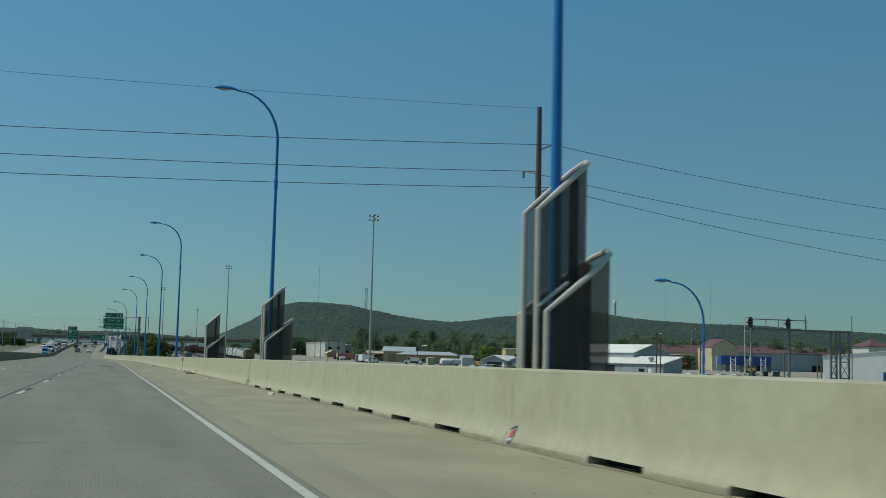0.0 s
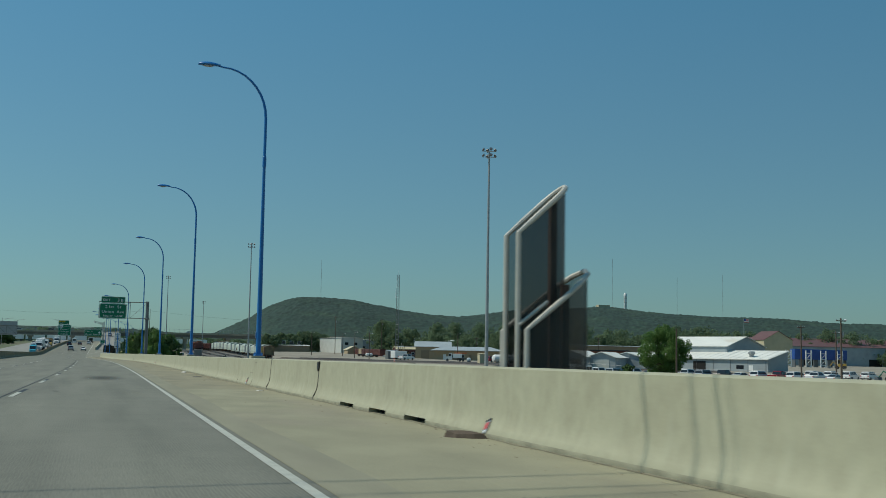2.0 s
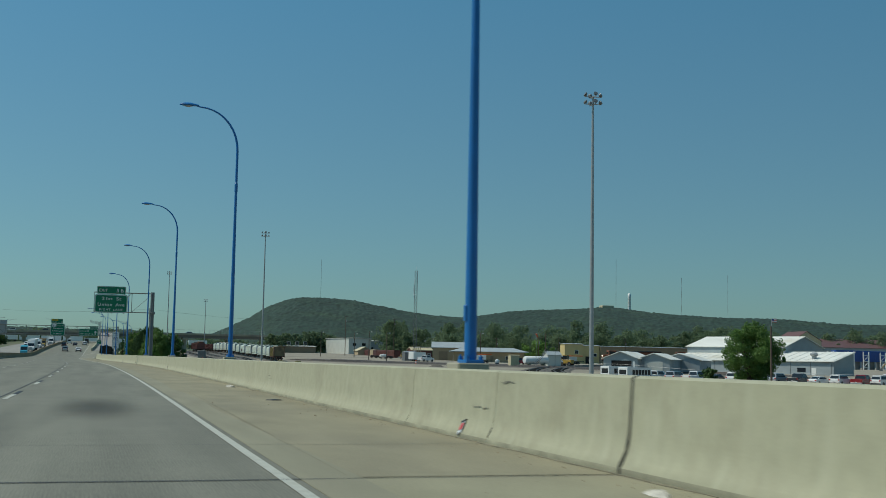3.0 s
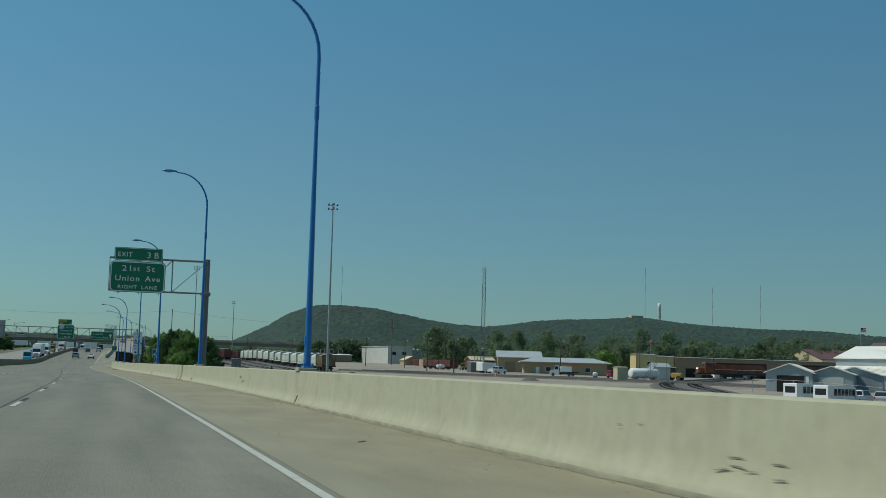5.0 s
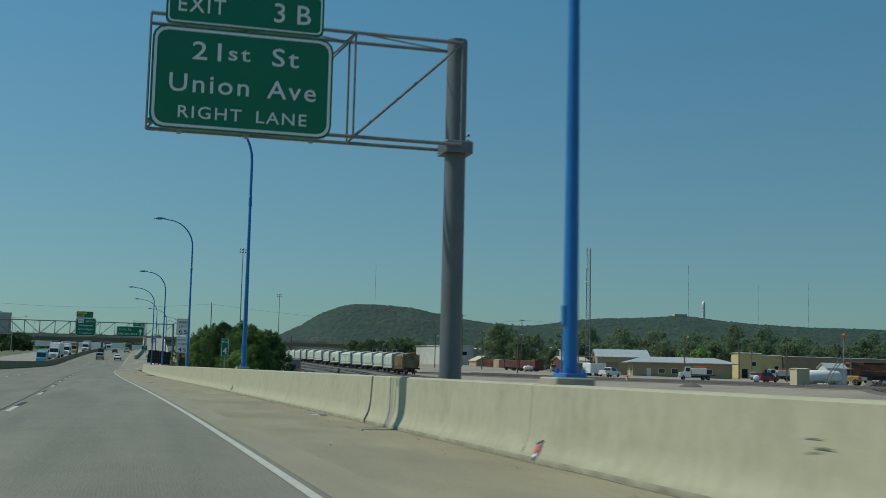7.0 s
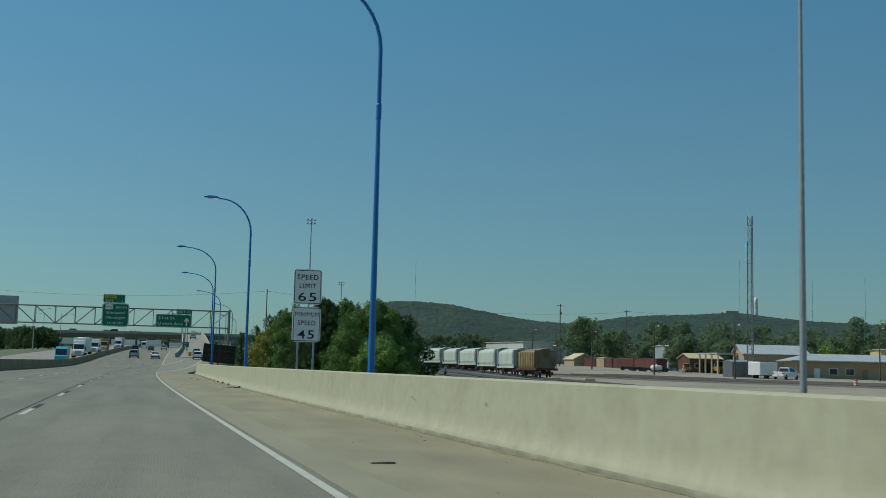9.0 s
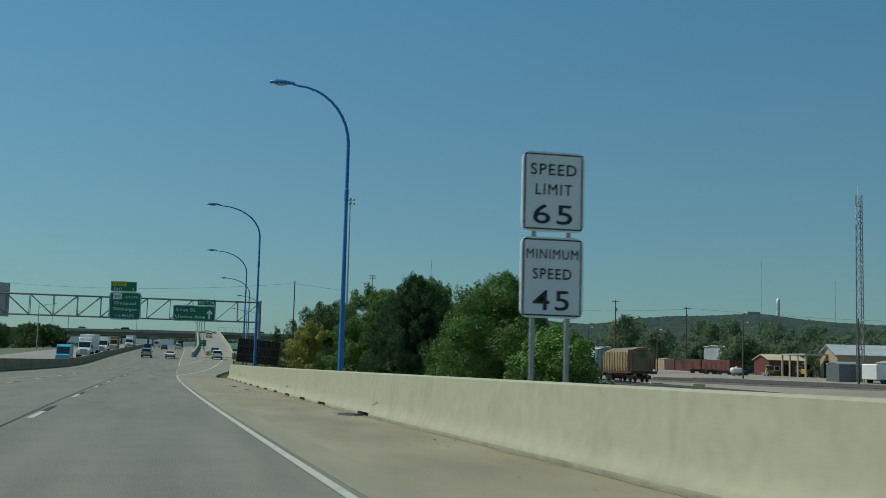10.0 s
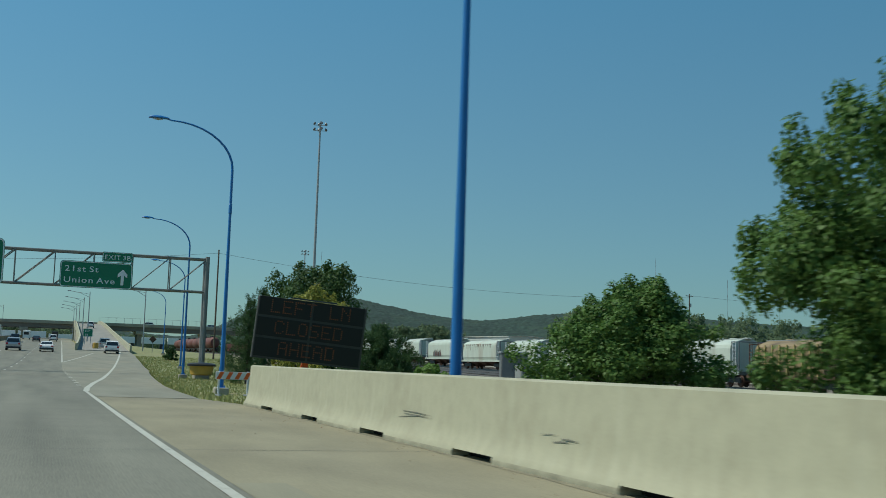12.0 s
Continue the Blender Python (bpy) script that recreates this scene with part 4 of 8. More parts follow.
write("4", 0.5, 6.6, 254.56, 1.75, p)


# Sign bridge across both carriageways.
def sign_bridge():
    y = 418.0
    t = thing("sign_bridge", (0, 0, 0), 0, "long steel truss sign bridge over the freeway carrying green signs", "sign bridge")
    truss(t, [-44 + 2.68 * k for k in range(21)], y, 6.2, 8.62, 1.1, 0.075)
    for xx in (-44.0, 9.6):
        for yy in (y, y + 1.1):
            part("leg", Geo().tube([(xx, yy, -0.3), (xx, yy, 8.8)], 0.16, 10), "truss", t, smooth=True)
        part("footing", Geo().bev(xx - 0.5, xx + 0.5, y - 0.4, y + 1.5, -0.4, 0.5, 0.05), "concrete", t)
    p = green_panel(t, -8.2, -4.5, y - 0.2, 5.95, 9.25)
    tb = green_panel(t, -8.1, -5.1, y - 0.19, 9.3, 10.5, "exit_tab")
    pl = part("left_plate", Geo().box(-7.9, -6.3, y - 0.2, y - 0.193, 9.95, 10.38), "yellow", tb, "yellow plate")
    write("LEFT", 0.42, -7.1, y - 0.205, 10.02, pl, "black", 1.2)
    write("EXIT", 0.42, -7.25, y - 0.2, 9.45, tb, width=1.0)
    write("2", 0.46, -5.5, y - 0.2, 9.45, tb)
    sh = part("shield", Geo().prism([(-7.75, 8.35), (-7.15, 8.35), (-6.72, 8.42), (-6.78, 8.85), (-6.66, 9.02), (-7.2, 9.12), (-7.84, 9.02), (-7.72, 8.85), (-7.8, 8.42)], y - 0.21, y - 0.203, "y"), "signwhite", p, "white route shield")
    write("75", 0.46, -7.25, y - 0.216, 8.5, sh, "black", 0.72)
    write("SOUTH", 0.42, -5.6, y - 0.21, 8.52, p, width=1.5)
    write("Glenpool", 0.52, -6.35, y - 0.21, 7.75, p, width=2.5)
    write("Okmulgee", 0.52, -6.35, y - 0.21, 7.05, p, width=2.7)
    write("1½ MILES", 0.42, -6.35, y - 0.21, 6.3, p, width=2.1)
    q = green_panel(t, -0.75, 4.25, y - 0.2, 6.05, 7.95)
    qt = green_panel(t, 2.1, 4.2, y - 0.19, 8.0, 8.72, "exit_tab")
    write("EXIT  3B", 0.46, 3.15, y - 0.2, 8.18, qt, width=1.8)
    write("21st St", 0.58, 0.72, y - 0.21, 7.2, q, width=2.3)
    write("Union Ave", 0.58, 1.3, y - 0.21, 6.4, q, width=3.5)
    part("arrow", Geo().prism([(3.45, 6.35), (3.65, 6.35), (3.67, 7.05), (3.89, 6.9), (3.89, 7.15), (3.57, 7.5), (3.23, 7.15), (3.23, 6.9), (3.45, 7.05)], y - 0.212, y - 0.205, "y"), "signwhite", q, "white upward arrow")
    part("back_panel", Geo().bev(-24.6, -19.6, y + 1.2, y + 1.28, 5.9, 9.9, 0.02), "galv", t, "plain grey back of a sign facing the other way")
    return t


sign_bridge()


# Portable message board on its trailer.
def message_board():
    t = thing("message_board", (5.75, 365.2, 0.0), -3.0, "portable black message board with amber lamps on an orange trailer", "message sign")
    w, h = 3.25, 1.82
    board = part("board", Geo().bev(-w / 2, w / 2, -0.08, 0.12, 1.15, 1.15 + h, 0.03), "boardframe", t, "black lamp panel in six modules")
    for k in range(3):
        for i in range(2):
            x0 = -w / 2 + 0.06 + i * (w / 2 - 0.03)
            z0 = 1.21 + k * (h / 3)
            part("module", Geo().box(x0, x0 + w / 2 - 0.1, -0.094, -0.081, z0, z0 + h / 3 - 0.07), "module", board)
    font = {"L": "1000010000100001000010000100001111" + "1", "E": "11111100001000011110100001000011111", "F": "11111100001000011110100001000010000", "T": "11111001000010000100001000010000100",
            "N": "10001110011010110011100011000110001", "C": "01110100011000010000100001000101110", "O": "01110100011000110001100011000101110", "S": "01111100001000001110000010000111110",
            "D": "11110100011000110001100011000111110", "A": "01110100011000111111100011000110001", "H": "10001100011000111111100011000110001", " ": "0" * 35}
    for row, word in enumerate(("LEFT LN", "CLOSED", "AHEAD")):
        g = Geo()
        px = 0.058
        width_ = len(word) * 6 * px
        for c, ch in enumerate(word):
            for b in range(35):
                if font[ch][b] == "1":
                    x = -width_ / 2 + (c * 6 + b % 5) * px
                    z = 1.15 + (2 - row) * (h / 3) + 0.5 - (b // 5) * px
                    g.box(x, x + px * 0.62, -0.1, -0.095, z, z + px * 0.62)
        tagged(part("lamp_row", g, "led", board, "amber lamps spelling a word"), kind="stuff")
    part("mast", Geo().box(-0.1, 0.1, 0.13, 0.3, 0.5, 2.7), "coneorange", t)
    part("trailer_frame", Geo().bev(-0.9, 0.9, -0.2, 0.9, 0.42, 0.55, 0.02).tube([(0, 0.9, 0.48), (0, 2.3, 0.48)], 0.05), "coneorange", t, "orange trailer frame")
    for xx in (-0.95, 0.95):
        wh = part("wheel", Geo().lathe([(0.12, -0.1), (0.32, -0.09), (0.35, -0.04), (0.35, 0.04), (0.32, 0.09), (0.12, 0.1)], 14, Matrix.Translation((xx, 0.35, 0.33)), "x"), "tyre", t)
        part("jack", Geo().tube([(xx, -0.15, -0.2), (xx, -0.15, 0.6)], 0.03), "galv", t)
    part("battery_box", Geo().bev(-0.6, 0.6, 0.35, 0.85, 0.55, 0.95, 0.04), "coneorange", t)
    part("solar_panel", Geo().box(-0.7, 0.7, -0.1, 0.9, 2.99, 3.03), "glass", t)
    t.rotation_euler = (0, radians(5.0), radians(-6.0))
    return t


message_board()


def barricade(x, y, rz_=0.0):
    t = thing("barricade", (x, y, road_z(y) - 0.05), rz_, "orange and white striped road barricade at the barrier end", "barricade")
    for xx in (-0.5, 0.5):
        part("leg", Geo().box(xx - 0.03, xx + 0.03, -0.03, 0.03, 0, 0.84), "conewhite", t)
        part("foot", Geo().box(xx - 0.04, xx + 0.04, -0.4, 0.4, 0, 0.05), "galv", t)
    for z0 in (0.56,):
        pl = part("panel", Geo().bev(-0.62, 0.62, -0.06, -0.03, z0, z0 + 0.26, 0.006), "conewhite", t, "striped reflective panel")
        for k in range(4):
            a = -0.6 + k * 0.31
            part("stripe", Geo().prism([(a, z0 + 0.01), (a + 0.14, z0 + 0.01), (a + 0.27, z0 + 0.25), (a + 0.13, z0 + 0.25)], -0.066, -0.061, "y"), "coneorange", pl, "orange stripe")
    return t


barricade(4.75, 371.6, 3)
t = thing("sand_barrel", (9.1, 414.4, 0.12), 0, "wide yellow plastic crash barrel with a black lid", "crash barrel")
part("drum", Geo().lathe([(0.68, 0.0), (0.78, 0.08), (0.84, 0.6), (0.86, 0.66)], 20), "equipyellow", t, smooth=True)
part("lid", Geo().lathe([(1.0, 0.64), (1.02, 0.76), (0.8, 0.86), (0.1, 0.9)], 20), "black", t, "black lid", smooth=True)


# ---------------------------------------------------------------- masts, poles and wires
def flood_mast(x, y, top):
    z = yard_z(x, y)
    t = thing("floodlight_mast", (x, y, z - 0.1), 0, "tall thin steel mast with floodlights at its top", "light mast", "yard masts")
    h = top - z
    part("pole", Geo().tube([(0, 0, 0), (0, 0, h - 0.2)], [0.2, 0.085], 10), "galv", t, smooth=True)
    for k, zz in enumerate((h - 0.9, h - 0.3)):
        bar = part("crossbar", Geo().tube([(-0.75, 0, zz), (0.75, 0, zz + 0.05)], 0.035, 6).tube([(0, -0.6, zz), (0, 0.6, zz)], 0.035, 6), "galv", t)
        for dx, dy in ((-0.7, 0), (0.7, 0), (0, -0.55), (0, 0.55)):
            m = Matrix.Translation((dx * 0.85, dy * 0.85, zz + 0.16)) @ Matrix.Scale(0.75, 4) @ pose(0, 0, 0, 55, 0, 90 * (dx > 0) - 90 * (dx < 0) + 180 * (dy > 0))
            part("floodlight", Geo().lathe([(0.05, -0.12), (0.2, 0.0), (0.24, 0.16), (0.2, 0.17)], 10, m), "steel", bar)
    return t


flood_mast(38.9, 166.0, 22.65)
flood_mast(32.7, 300.9, 24.8)
flood_mast(25.2, 452.3, 27.2)
flood_mast(47.0, 560.0, 24.0)


def wooden_pole(x, y, top, arms=1, lamp=False, turn=0.0, r=0.15):
    z = ground_z(x, y)
    t = thing("utility_pole", (x, y, z - 0.1), turn, "weathered wooden utility pole" + (" with a yard lamp" if lamp else " with crossarm"), "utility pole", "yard poles")
    h = top - z
    part("shaft", Geo().tube([(0, 0, 0), (0, 0, h)], [r, r * 0.7], 8), "wood", t, smooth=True)
    for k in range(arms):
        zz = h - 0.4 - 1.1 * k
        arm = part("crossarm", Geo().box(-1.1, 1.1, -0.05, 0.05, zz - 0.06, zz + 0.06), "wood", t)
        for dx in (-1.0, -0.45, 0.45, 1.0):
            part("insulator", Geo().lathe([(0.03, 0), (0.05, 0.08), (0.02, 0.16)], 6, Matrix.Translation((dx, 0, zz + 0.06))), "galv", arm)
    if arms:
        part("transformer", Geo().lathe([(0.18, h - 2.6), (0.2, h - 2.5), (0.2, h - 1.9), (0.15, h - 1.85)], 10, Matrix.Translation((0.32, 0, 0))), "galv", t)
    if lamp:
        part("lamp_arm", Geo().tube([(0, 0, h - 0.6), (0.5, 0, h - 0.25), (0.9, 0, h - 0.25)], 0.03, 6), "galv", t)
        part("lamp_head", Geo().lathe([(0.05, 0.1), (0.2, 0.02), (0.16, -0.12)], 8, Matrix.Translation((1.0, 0, h - 0.25))), "signwhite", t)
    return t


for x, y, top, arms, lamp in ((97, 523, 17.9, 1, False), (119, 533, 17.6, 1, False), (87.5, 443.8, 10.1, 0, True), (93.4, 491, 10.4, 0, True), (83.6, 405.7, 9.0, 0, True), (115.9, 417.2, 9.8, 0, True),
                              (140, 470, 9.5, 1, False), (131, 402, 9.6, 0, False), (150, 455, 10.0, 1, False), (168, 480, 10.5, 1, False), (190, 470, 10.5, 1, False), (96.7, 188.4, 7.6, 1, True),
                              (22.3, 505.0, 17.8, 0, False), (120, 232, 8.2, 1, False), (140, 250, 8.0, 1, True), (172, 262, 8.5, 1, False), (86, 214, 6.4, 0, False), (75, 600, 12.0, 0, True), (62, 640, 13.0, 0, True), (84, 505, 11.0, 0, True)):
    wooden_pole(x, y, top, arms, lamp, 20)

# Steel transmission pole with three line arms and its cables.
tp = thing("transmission_pole", (28.5, 73.0, yard_z(28.5, 73.0) - 0.1), 0, "dark brown steel transmission pole with three insulator arms", "utility pole")
zb = yard_z(28.5, 73.0) - 0.1
part("shaft", Geo().tube([(0, 0, 0), (0, 0, 18.6 - zb)], [0.32, 0.16], 12), "brownsteel", tp, smooth=True)
ATT = [((0.9, -0.3), 16.0, (-60, 60, 11.5), (100, 96, 16.4)), ((-0.95, 0.3), 14.15, (-60, 60, 10.5), (100, 104, 14.6)), ((0.85, -0.3), 13.05, (-60, 56, 8.8), (100, 96, 10.4))]
for (dx, dy), zz, far_l, far_r in ATT:
    part("line_arm", Geo().tube([(0.1 * (1 if dx > 0 else -1), 0, zz - zb - 0.35 * (dy < 0)), (dx, dy, zz - zb)], 0.06, 8), "galv", tp)
    part("insulator", Geo().lathe([(0.05, -0.5), (0.11, -0.4), (0.05, -0.34), (0.11, -0.26), (0.05, -0.2), (0.11, -0.12), (0.04, 0.0)], 8, Matrix.Translation((dx * 1.02, dy, zz - zb))), "steel", tp)


def cable(a, b, sag, r=0.018, name="cable"):
    n = 16
    pts = []
    for k in range(n + 1):
        u = k / n
        p = Vector(a).lerp(Vector(b), u)
        p.z -= sag * 4 * u * (1 - u)
        pts.append(p)
    return Geo().tube(pts, r, 5)


wires = thing("power_line", (0, 0, 0), 0, "dark overhead power cables strung from the transmission pole", "power line")
for (dx, dy), zz, far_l, far_r in ATT:
    part("cable", cable((28.5 + dx, 73.0 + dy, zz), far_l, 0.8, 0.02), "wire", wires)
    part("cable", cable((28.5 + dx, 73.0 + dy, zz), far_r, 1.0, 0.02), "wire", wires)
part("cable", cable((28.5, 73.0, 18.5), (-60, 60, 15.6), 0.8, 0.01), "wire", wires)
wires2 = thing("power_line", (0, 0, 0), 0, "thin distant overhead cables between wooden poles", "power line")
part("cable", cable((22.3, 505, 17.2), (119, 533, 16.9), 2.2, 0.02), "wire", wires2)
part("cable", cable((22.3, 505, 17.2), (-60, 560, 20), 2.2, 0.02), "wire", wires2)
part("cable", cable((119, 533, 17.2), (240, 520, 18), 2.0, 0.02), "wire", wires2)


def lattice_tower(x, y, top, name="radio_tower", label="slender guyed steel lattice radio tower", w0=1.3, w1=1.0, step=1.6, white=False):
    z = ground_z(x, y)
    t = thing(name, (x, y, z - 0.1), 15, label, "radio tower")
    h = top - z
    legs = [[(w * math.cos(a), w * math.sin(a), zz) for w, zz in ((w0 / 2, 0), (w1 / 2, h))] for a in (0.5, 2.6, 4.7)]
    for lg in legs:
        part("leg", Geo().tube(lg, 0.07, 6), "steel", t)
    g = Geo()
    n = int(h / step)
    for k in range(n):
        u0, u1 = k / n, (k + 1) / n
        for i in range(3):
            a, b = legs[i], legs[(i + 1) % 3]
            pa = Vector(a[0]).lerp(Vector(a[1]), u0)
            pb = Vector(b[0]).lerp(Vector(b[1]), u1)
            pc = Vector(b[0]).lerp(Vector(b[1]), u0)
            g.tube([pa, pb], 0.04, 4).tube([pa, pc], 0.04, 4)
    part("bracing", g, "steel", t)
    for k, zz in enumerate((h * 0.78, h * 0.9, h + 0.3)):
        part("antenna", Geo().tube([(-0.9 + 0.4 * k, 0.2, zz - 1.6), (-0.9 + 0.4 * k, 0.2, zz + 1.2)], 0.04, 6).tube([(-0.9 + 0.4 * k, 0.2, zz - 1.2), (0, 0, zz - 1.2)], 0.03, 5), "signwhite", t)
    return t


lattice_tower(98.4, 428.2, 28.7)


# ---------------------------------------------------------------- tracks and train


def track(pts):
    """Ballast bed, two rails and ties along plan points."""
    dense = []
    for (x0, y0), (x1, y1) in zip(pts, pts[1:]):
        n = max(1, int(math.hypot(x1 - x0, y1 - y0) / 4))
        dense += [(x0 + (x1 - x0) * i / n, y0 + (y1 - y0) * i / n) for i in range(n)]
    dense.append(pts[-1])
    t = thing("railway_track", (0, 0, 0), 0, "railway track of two rusty rails on gravel ballast", "railway track", "yard tracks", "structure")
    rows = []
    for i, (x, y) in enumerate(dense):
        a, b = dense[max(i - 1, 0)], dense[min(i + 1, len(dense) - 1)]
        d = Vector((b[0] - a[0], b[1] - a[1])).normalized()
        rows.append((x, y, d, ground_z(x, y)))
    def sweep(profile):
        return Geo().loft([[(x + d.y * o, y - d.x * o, z + hh) for o, hh in profile] for x, y, d, z in rows])
    part("ballast_bed", sweep([(-3.0, -0.1), (-2.2, 0.18), (2.2, 0.18), (3.0, -0.1)]), "ballast", t)
    for o in (-0.72, 0.72):
        part("rail", sweep([(o - 0.06, 0.2), (o - 0.03, 0.36), (o + 0.03, 0.36), (o + 0.06, 0.2)]), "rail", t)
    g = Geo()
    for i in range(len(rows) - 1):
        x, y, d, z = rows[i]
        nx = rows[i + 1]
        for k in range(6):
            u = k / 6
            m = Matrix.Translation((x + (nx[0] - x) * u, y + (nx[1] - y) * u, z + (nx[3] - z) * u)) @ pose(0, 0, 0, 0, 0, math.degrees(-math.atan2(d.x, d.y)))
            g.box(-1.25, 1.25, -0.1, 0.1, 0.1, 0.22, m)
    tagged(part("ties", g, "tie", t), kind="stuff")
    return t


train_x = smooth_curve([(250, 43.0), (330, 47.4), (397, 51.6), (424, 53.3), (440, 54.5), (456, 55.3), (470, 55.2), (486, 55.2), (506, 55.7), (560, 56.6), (650, 58.5), (800, 62.0)], 6.0)


track([(train_x(y), y) for y in range(330, 800, 15)])
for o in (-6.0, -11.5, -17.0):
    track([(train_x(y) + o - 0.00006 * max(0, 520 - y) ** 2 * (1 if o > -10 else -0.3), y) for y in range(250, 790, 15)])
track([(train_x(y) + 5.5, y) for y in range(470, 790, 15)])
for k in range(2):
    # Two leads that swing away from the road towards the works.
    path = smooth_curve([(246, 69), (264, 75), (277, 79), (290, 83), (301, 87), (313, 92.5), (328, 100), (343, 110), (359, 121.5), (384, 140), (417, 163), (452, 187.5)], 5.0)
    track([(path(yy) + 4.7 * k, yy - 1.6 * k) for yy in range(248, 452, 6)])
for k in range(3):
    track([(61 + 6 * k + 0.44 * (430 - y), y) for y in range(430, 250, -12)])


def truck_set(t, y0):
    """A freight bogie: frame, two axles."""
    f = part("bogie", Geo().bev(-1.05, -0.9, y0 - 1.3, y0 + 1.3, 0.35, 0.8, 0.05).bev(0.9, 1.05, y0 - 1.3, y0 + 1.3, 0.35, 0.8, 0.05).box(-0.9, 0.9, y0 - 0.2, y0 + 0.2, 0.45, 0.85), "black", t)
    for dy in (-0.85, 0.85):
        part("wheelset", Geo().lathe([(0.2, -0.8), (0.45, -0.79), (0.48, -0.66), (0.08, -0.64), (0.08, 0.64), (0.48, 0.66), (0.45, 0.79), (0.2, 0.8)], 14, Matrix.Translation((0, y0 + dy, 0.46)), "x"), "rust", f)


def hopper(material, label, length=15.6):
    """A covered hopper car: curved sides, outlet chutes, end ladders, roof walk. Its length lies along y."""
    t = thing("hopper_car", (0, 0, 0), 0, label, "rail car", "freight train")
    L = length / 2
    def ring(y, s):
        pts = [(-1.45, 1.15), (-1.6, 1.6), (-1.6, 3.1), (-1.52, 3.4), (-1.25, 3.6), (-0.45, 3.87), (0.45, 3.87), (1.25, 3.6), (1.52, 3.4), (1.6, 3.1), (1.6, 1.6), (1.45, 1.15)]
        return [(a * s, y, b) for a, b in pts]
    part("body", Geo().loft([ring(-L + 1.3, 0.98), ring(-L + 1.6, 1), ring(L - 1.6, 1), ring(L - 1.3, 0.98)]), material, t)
    for s in (-1, 1):
        # Darker sheets put the shade of the open car ends into colour.
        part("slope_sheet", Geo().prism([(s * (L - 1.4), 3.68), (s * (L - 1.35), 2.5), (s * (L - 3.2), 1.1), (s * (L - 3.4), 1.1)], -1.4, 1.4), "cardark" if material == "hopper" else "rust", t, "end slope sheet with its shade painted dark")
        part("end_frame", Geo().box(-1.5, 1.5, s * (L - 0.1) - 0.1, s * (L - 0.1) + 0.1, 0.95, 1.25).tube([(-1.4, s * (L - 0.2), 1.2), (-1.4, s * (L - 0.2), 3.62)], 0.05, 6).tube([(1.4, s * (L - 0.2), 1.2), (1.4, s * (L - 0.2), 3.62)], 0.05, 6).tube([(-1.4, s * (L - 0.2), 3.62), (1.4, s * (L - 0.2), 3.62)], 0.05, 6).tube([(-1.4, s * (L - 0.2), 1.2), (-1.4, s * (L - 1.4), 3.62)], 0.04, 6), "rust" if material == "hopperbrown" else "steel", t)
        g = Geo()
        for k in range(8):
            zz = 1.35 + 0.32 * k
            g.tube([(-1.58, s * (L - 0.9), zz), (-1.58, s * (L - 0.45), zz)], 0.02, 4)
        g.tube([(-1.58, s * (L - 0.9), 1.1), (-1.58, s * (L - 0.9), 3.68)], 0.025, 4).tube([(-1.58, s * (L - 0.45), 1.1), (-1.58, s * (L - 0.45), 3.68)], 0.025, 4)
        part("ladder", g, "signwhite" if material == "hopper" else "rust", t)
        part("coupler", Geo().box(-0.15, 0.15, min(s * L, s * (L + 0.55)), max(s * L, s * (L + 0.55)), 0.75, 1.0), "rust", t)
    part("side_sill", Geo().box(-1.56, -1.42, -L, L, 0.98, 1.22).box(1.42, 1.56, -L, L, 0.98, 1.22), "hopper" if material == "hopper" else "rust", t)
    for k in range(3):
        yc = (k - 1) * (length - 5.4) / 3
        part("outlet_chute", Geo().loft([[(a * 1.35, yc + b * 1.7, 1.2) for a, b in ((-1, -1), (1, -1), (1, 1), (-1, 1))], [(a * 0.5, yc + b * 0.4, 0.45) for a, b in ((-1, -1), (1, -1), (1, 1), (-1, 1))]]), "rust", t, "dark outlet chute")
    if material == "hopperbrown":
        for k in range(9):
            yc = -L + 1.9 + k * (length - 3.8) / 8
            part("side_rib", Geo().box(-1.69, -1.6, yc - 0.07, yc + 0.07, 1.2, 3.5), "fadedyellow", t, "faded yellow-brown rib")
    part("roof_walk", Geo().box(-0.3, 0.3, -L + 0.8, L - 0.8, 3.89, 3.95), "galv", t)
    for k in range(4):
        part("roof_hatch", Geo().lathe([(0.35, 3.85), (0.38, 4.0), (0.3, 4.05)], 10, Matrix.Translation((0.7, -L + 2.6 + k * (length - 5.2) / 3, 0))), material, t)
    truck_set(t, -L + 1.9)
    truck_set(t, L - 1.9)
    return t


white_long = hopper("hopper", "long white covered hopper rail car in the train", 15.0)
white_short = hopper("hopper", "short white covered hopper rail car in the train", 11.8)
stained_car = hopper("hopper", "white hopper rail car with rust running from its roof edge", 15.0)
rng_car = random.Random(61)
for k in range(18):
    y0 = -4.5 + 0.62 * k + rng_car.uniform(-0.15, 0.15)
    dz = rng_car.uniform(0.25, 0.9)
    part("rust_streak", Geo().prism([(y0, 3.3), (y0 + rng_car.uniform(0.12, 0.35), 3.3), (y0 + 0.16, 3.3 - dz), (y0 + 0.05, 3.3 - dz * 0.8)], -1.6, -1.53), "rust", stained_car, "brown rust streak")
tagged_car = hopper("hopper", "white hopper rail car with spray-painted shapes low on its side", 15.0)
for k in range(9):
    y0 = 2.8 - 0.42 * k
    part("spray_paint", Geo().prism([(y0, 1.5), (y0 + 0.3, 1.45), (y0 + 0.38, 1.9 + 0.25 * (k % 3)), (y0 + 0.22, 2.1 + 0.2 * (k % 2)), (y0 + 0.02, 1.8)], -1.645, -1.59), ("rust", "steel", "redroof")[k % 3], tagged_car, "spray-painted shape")
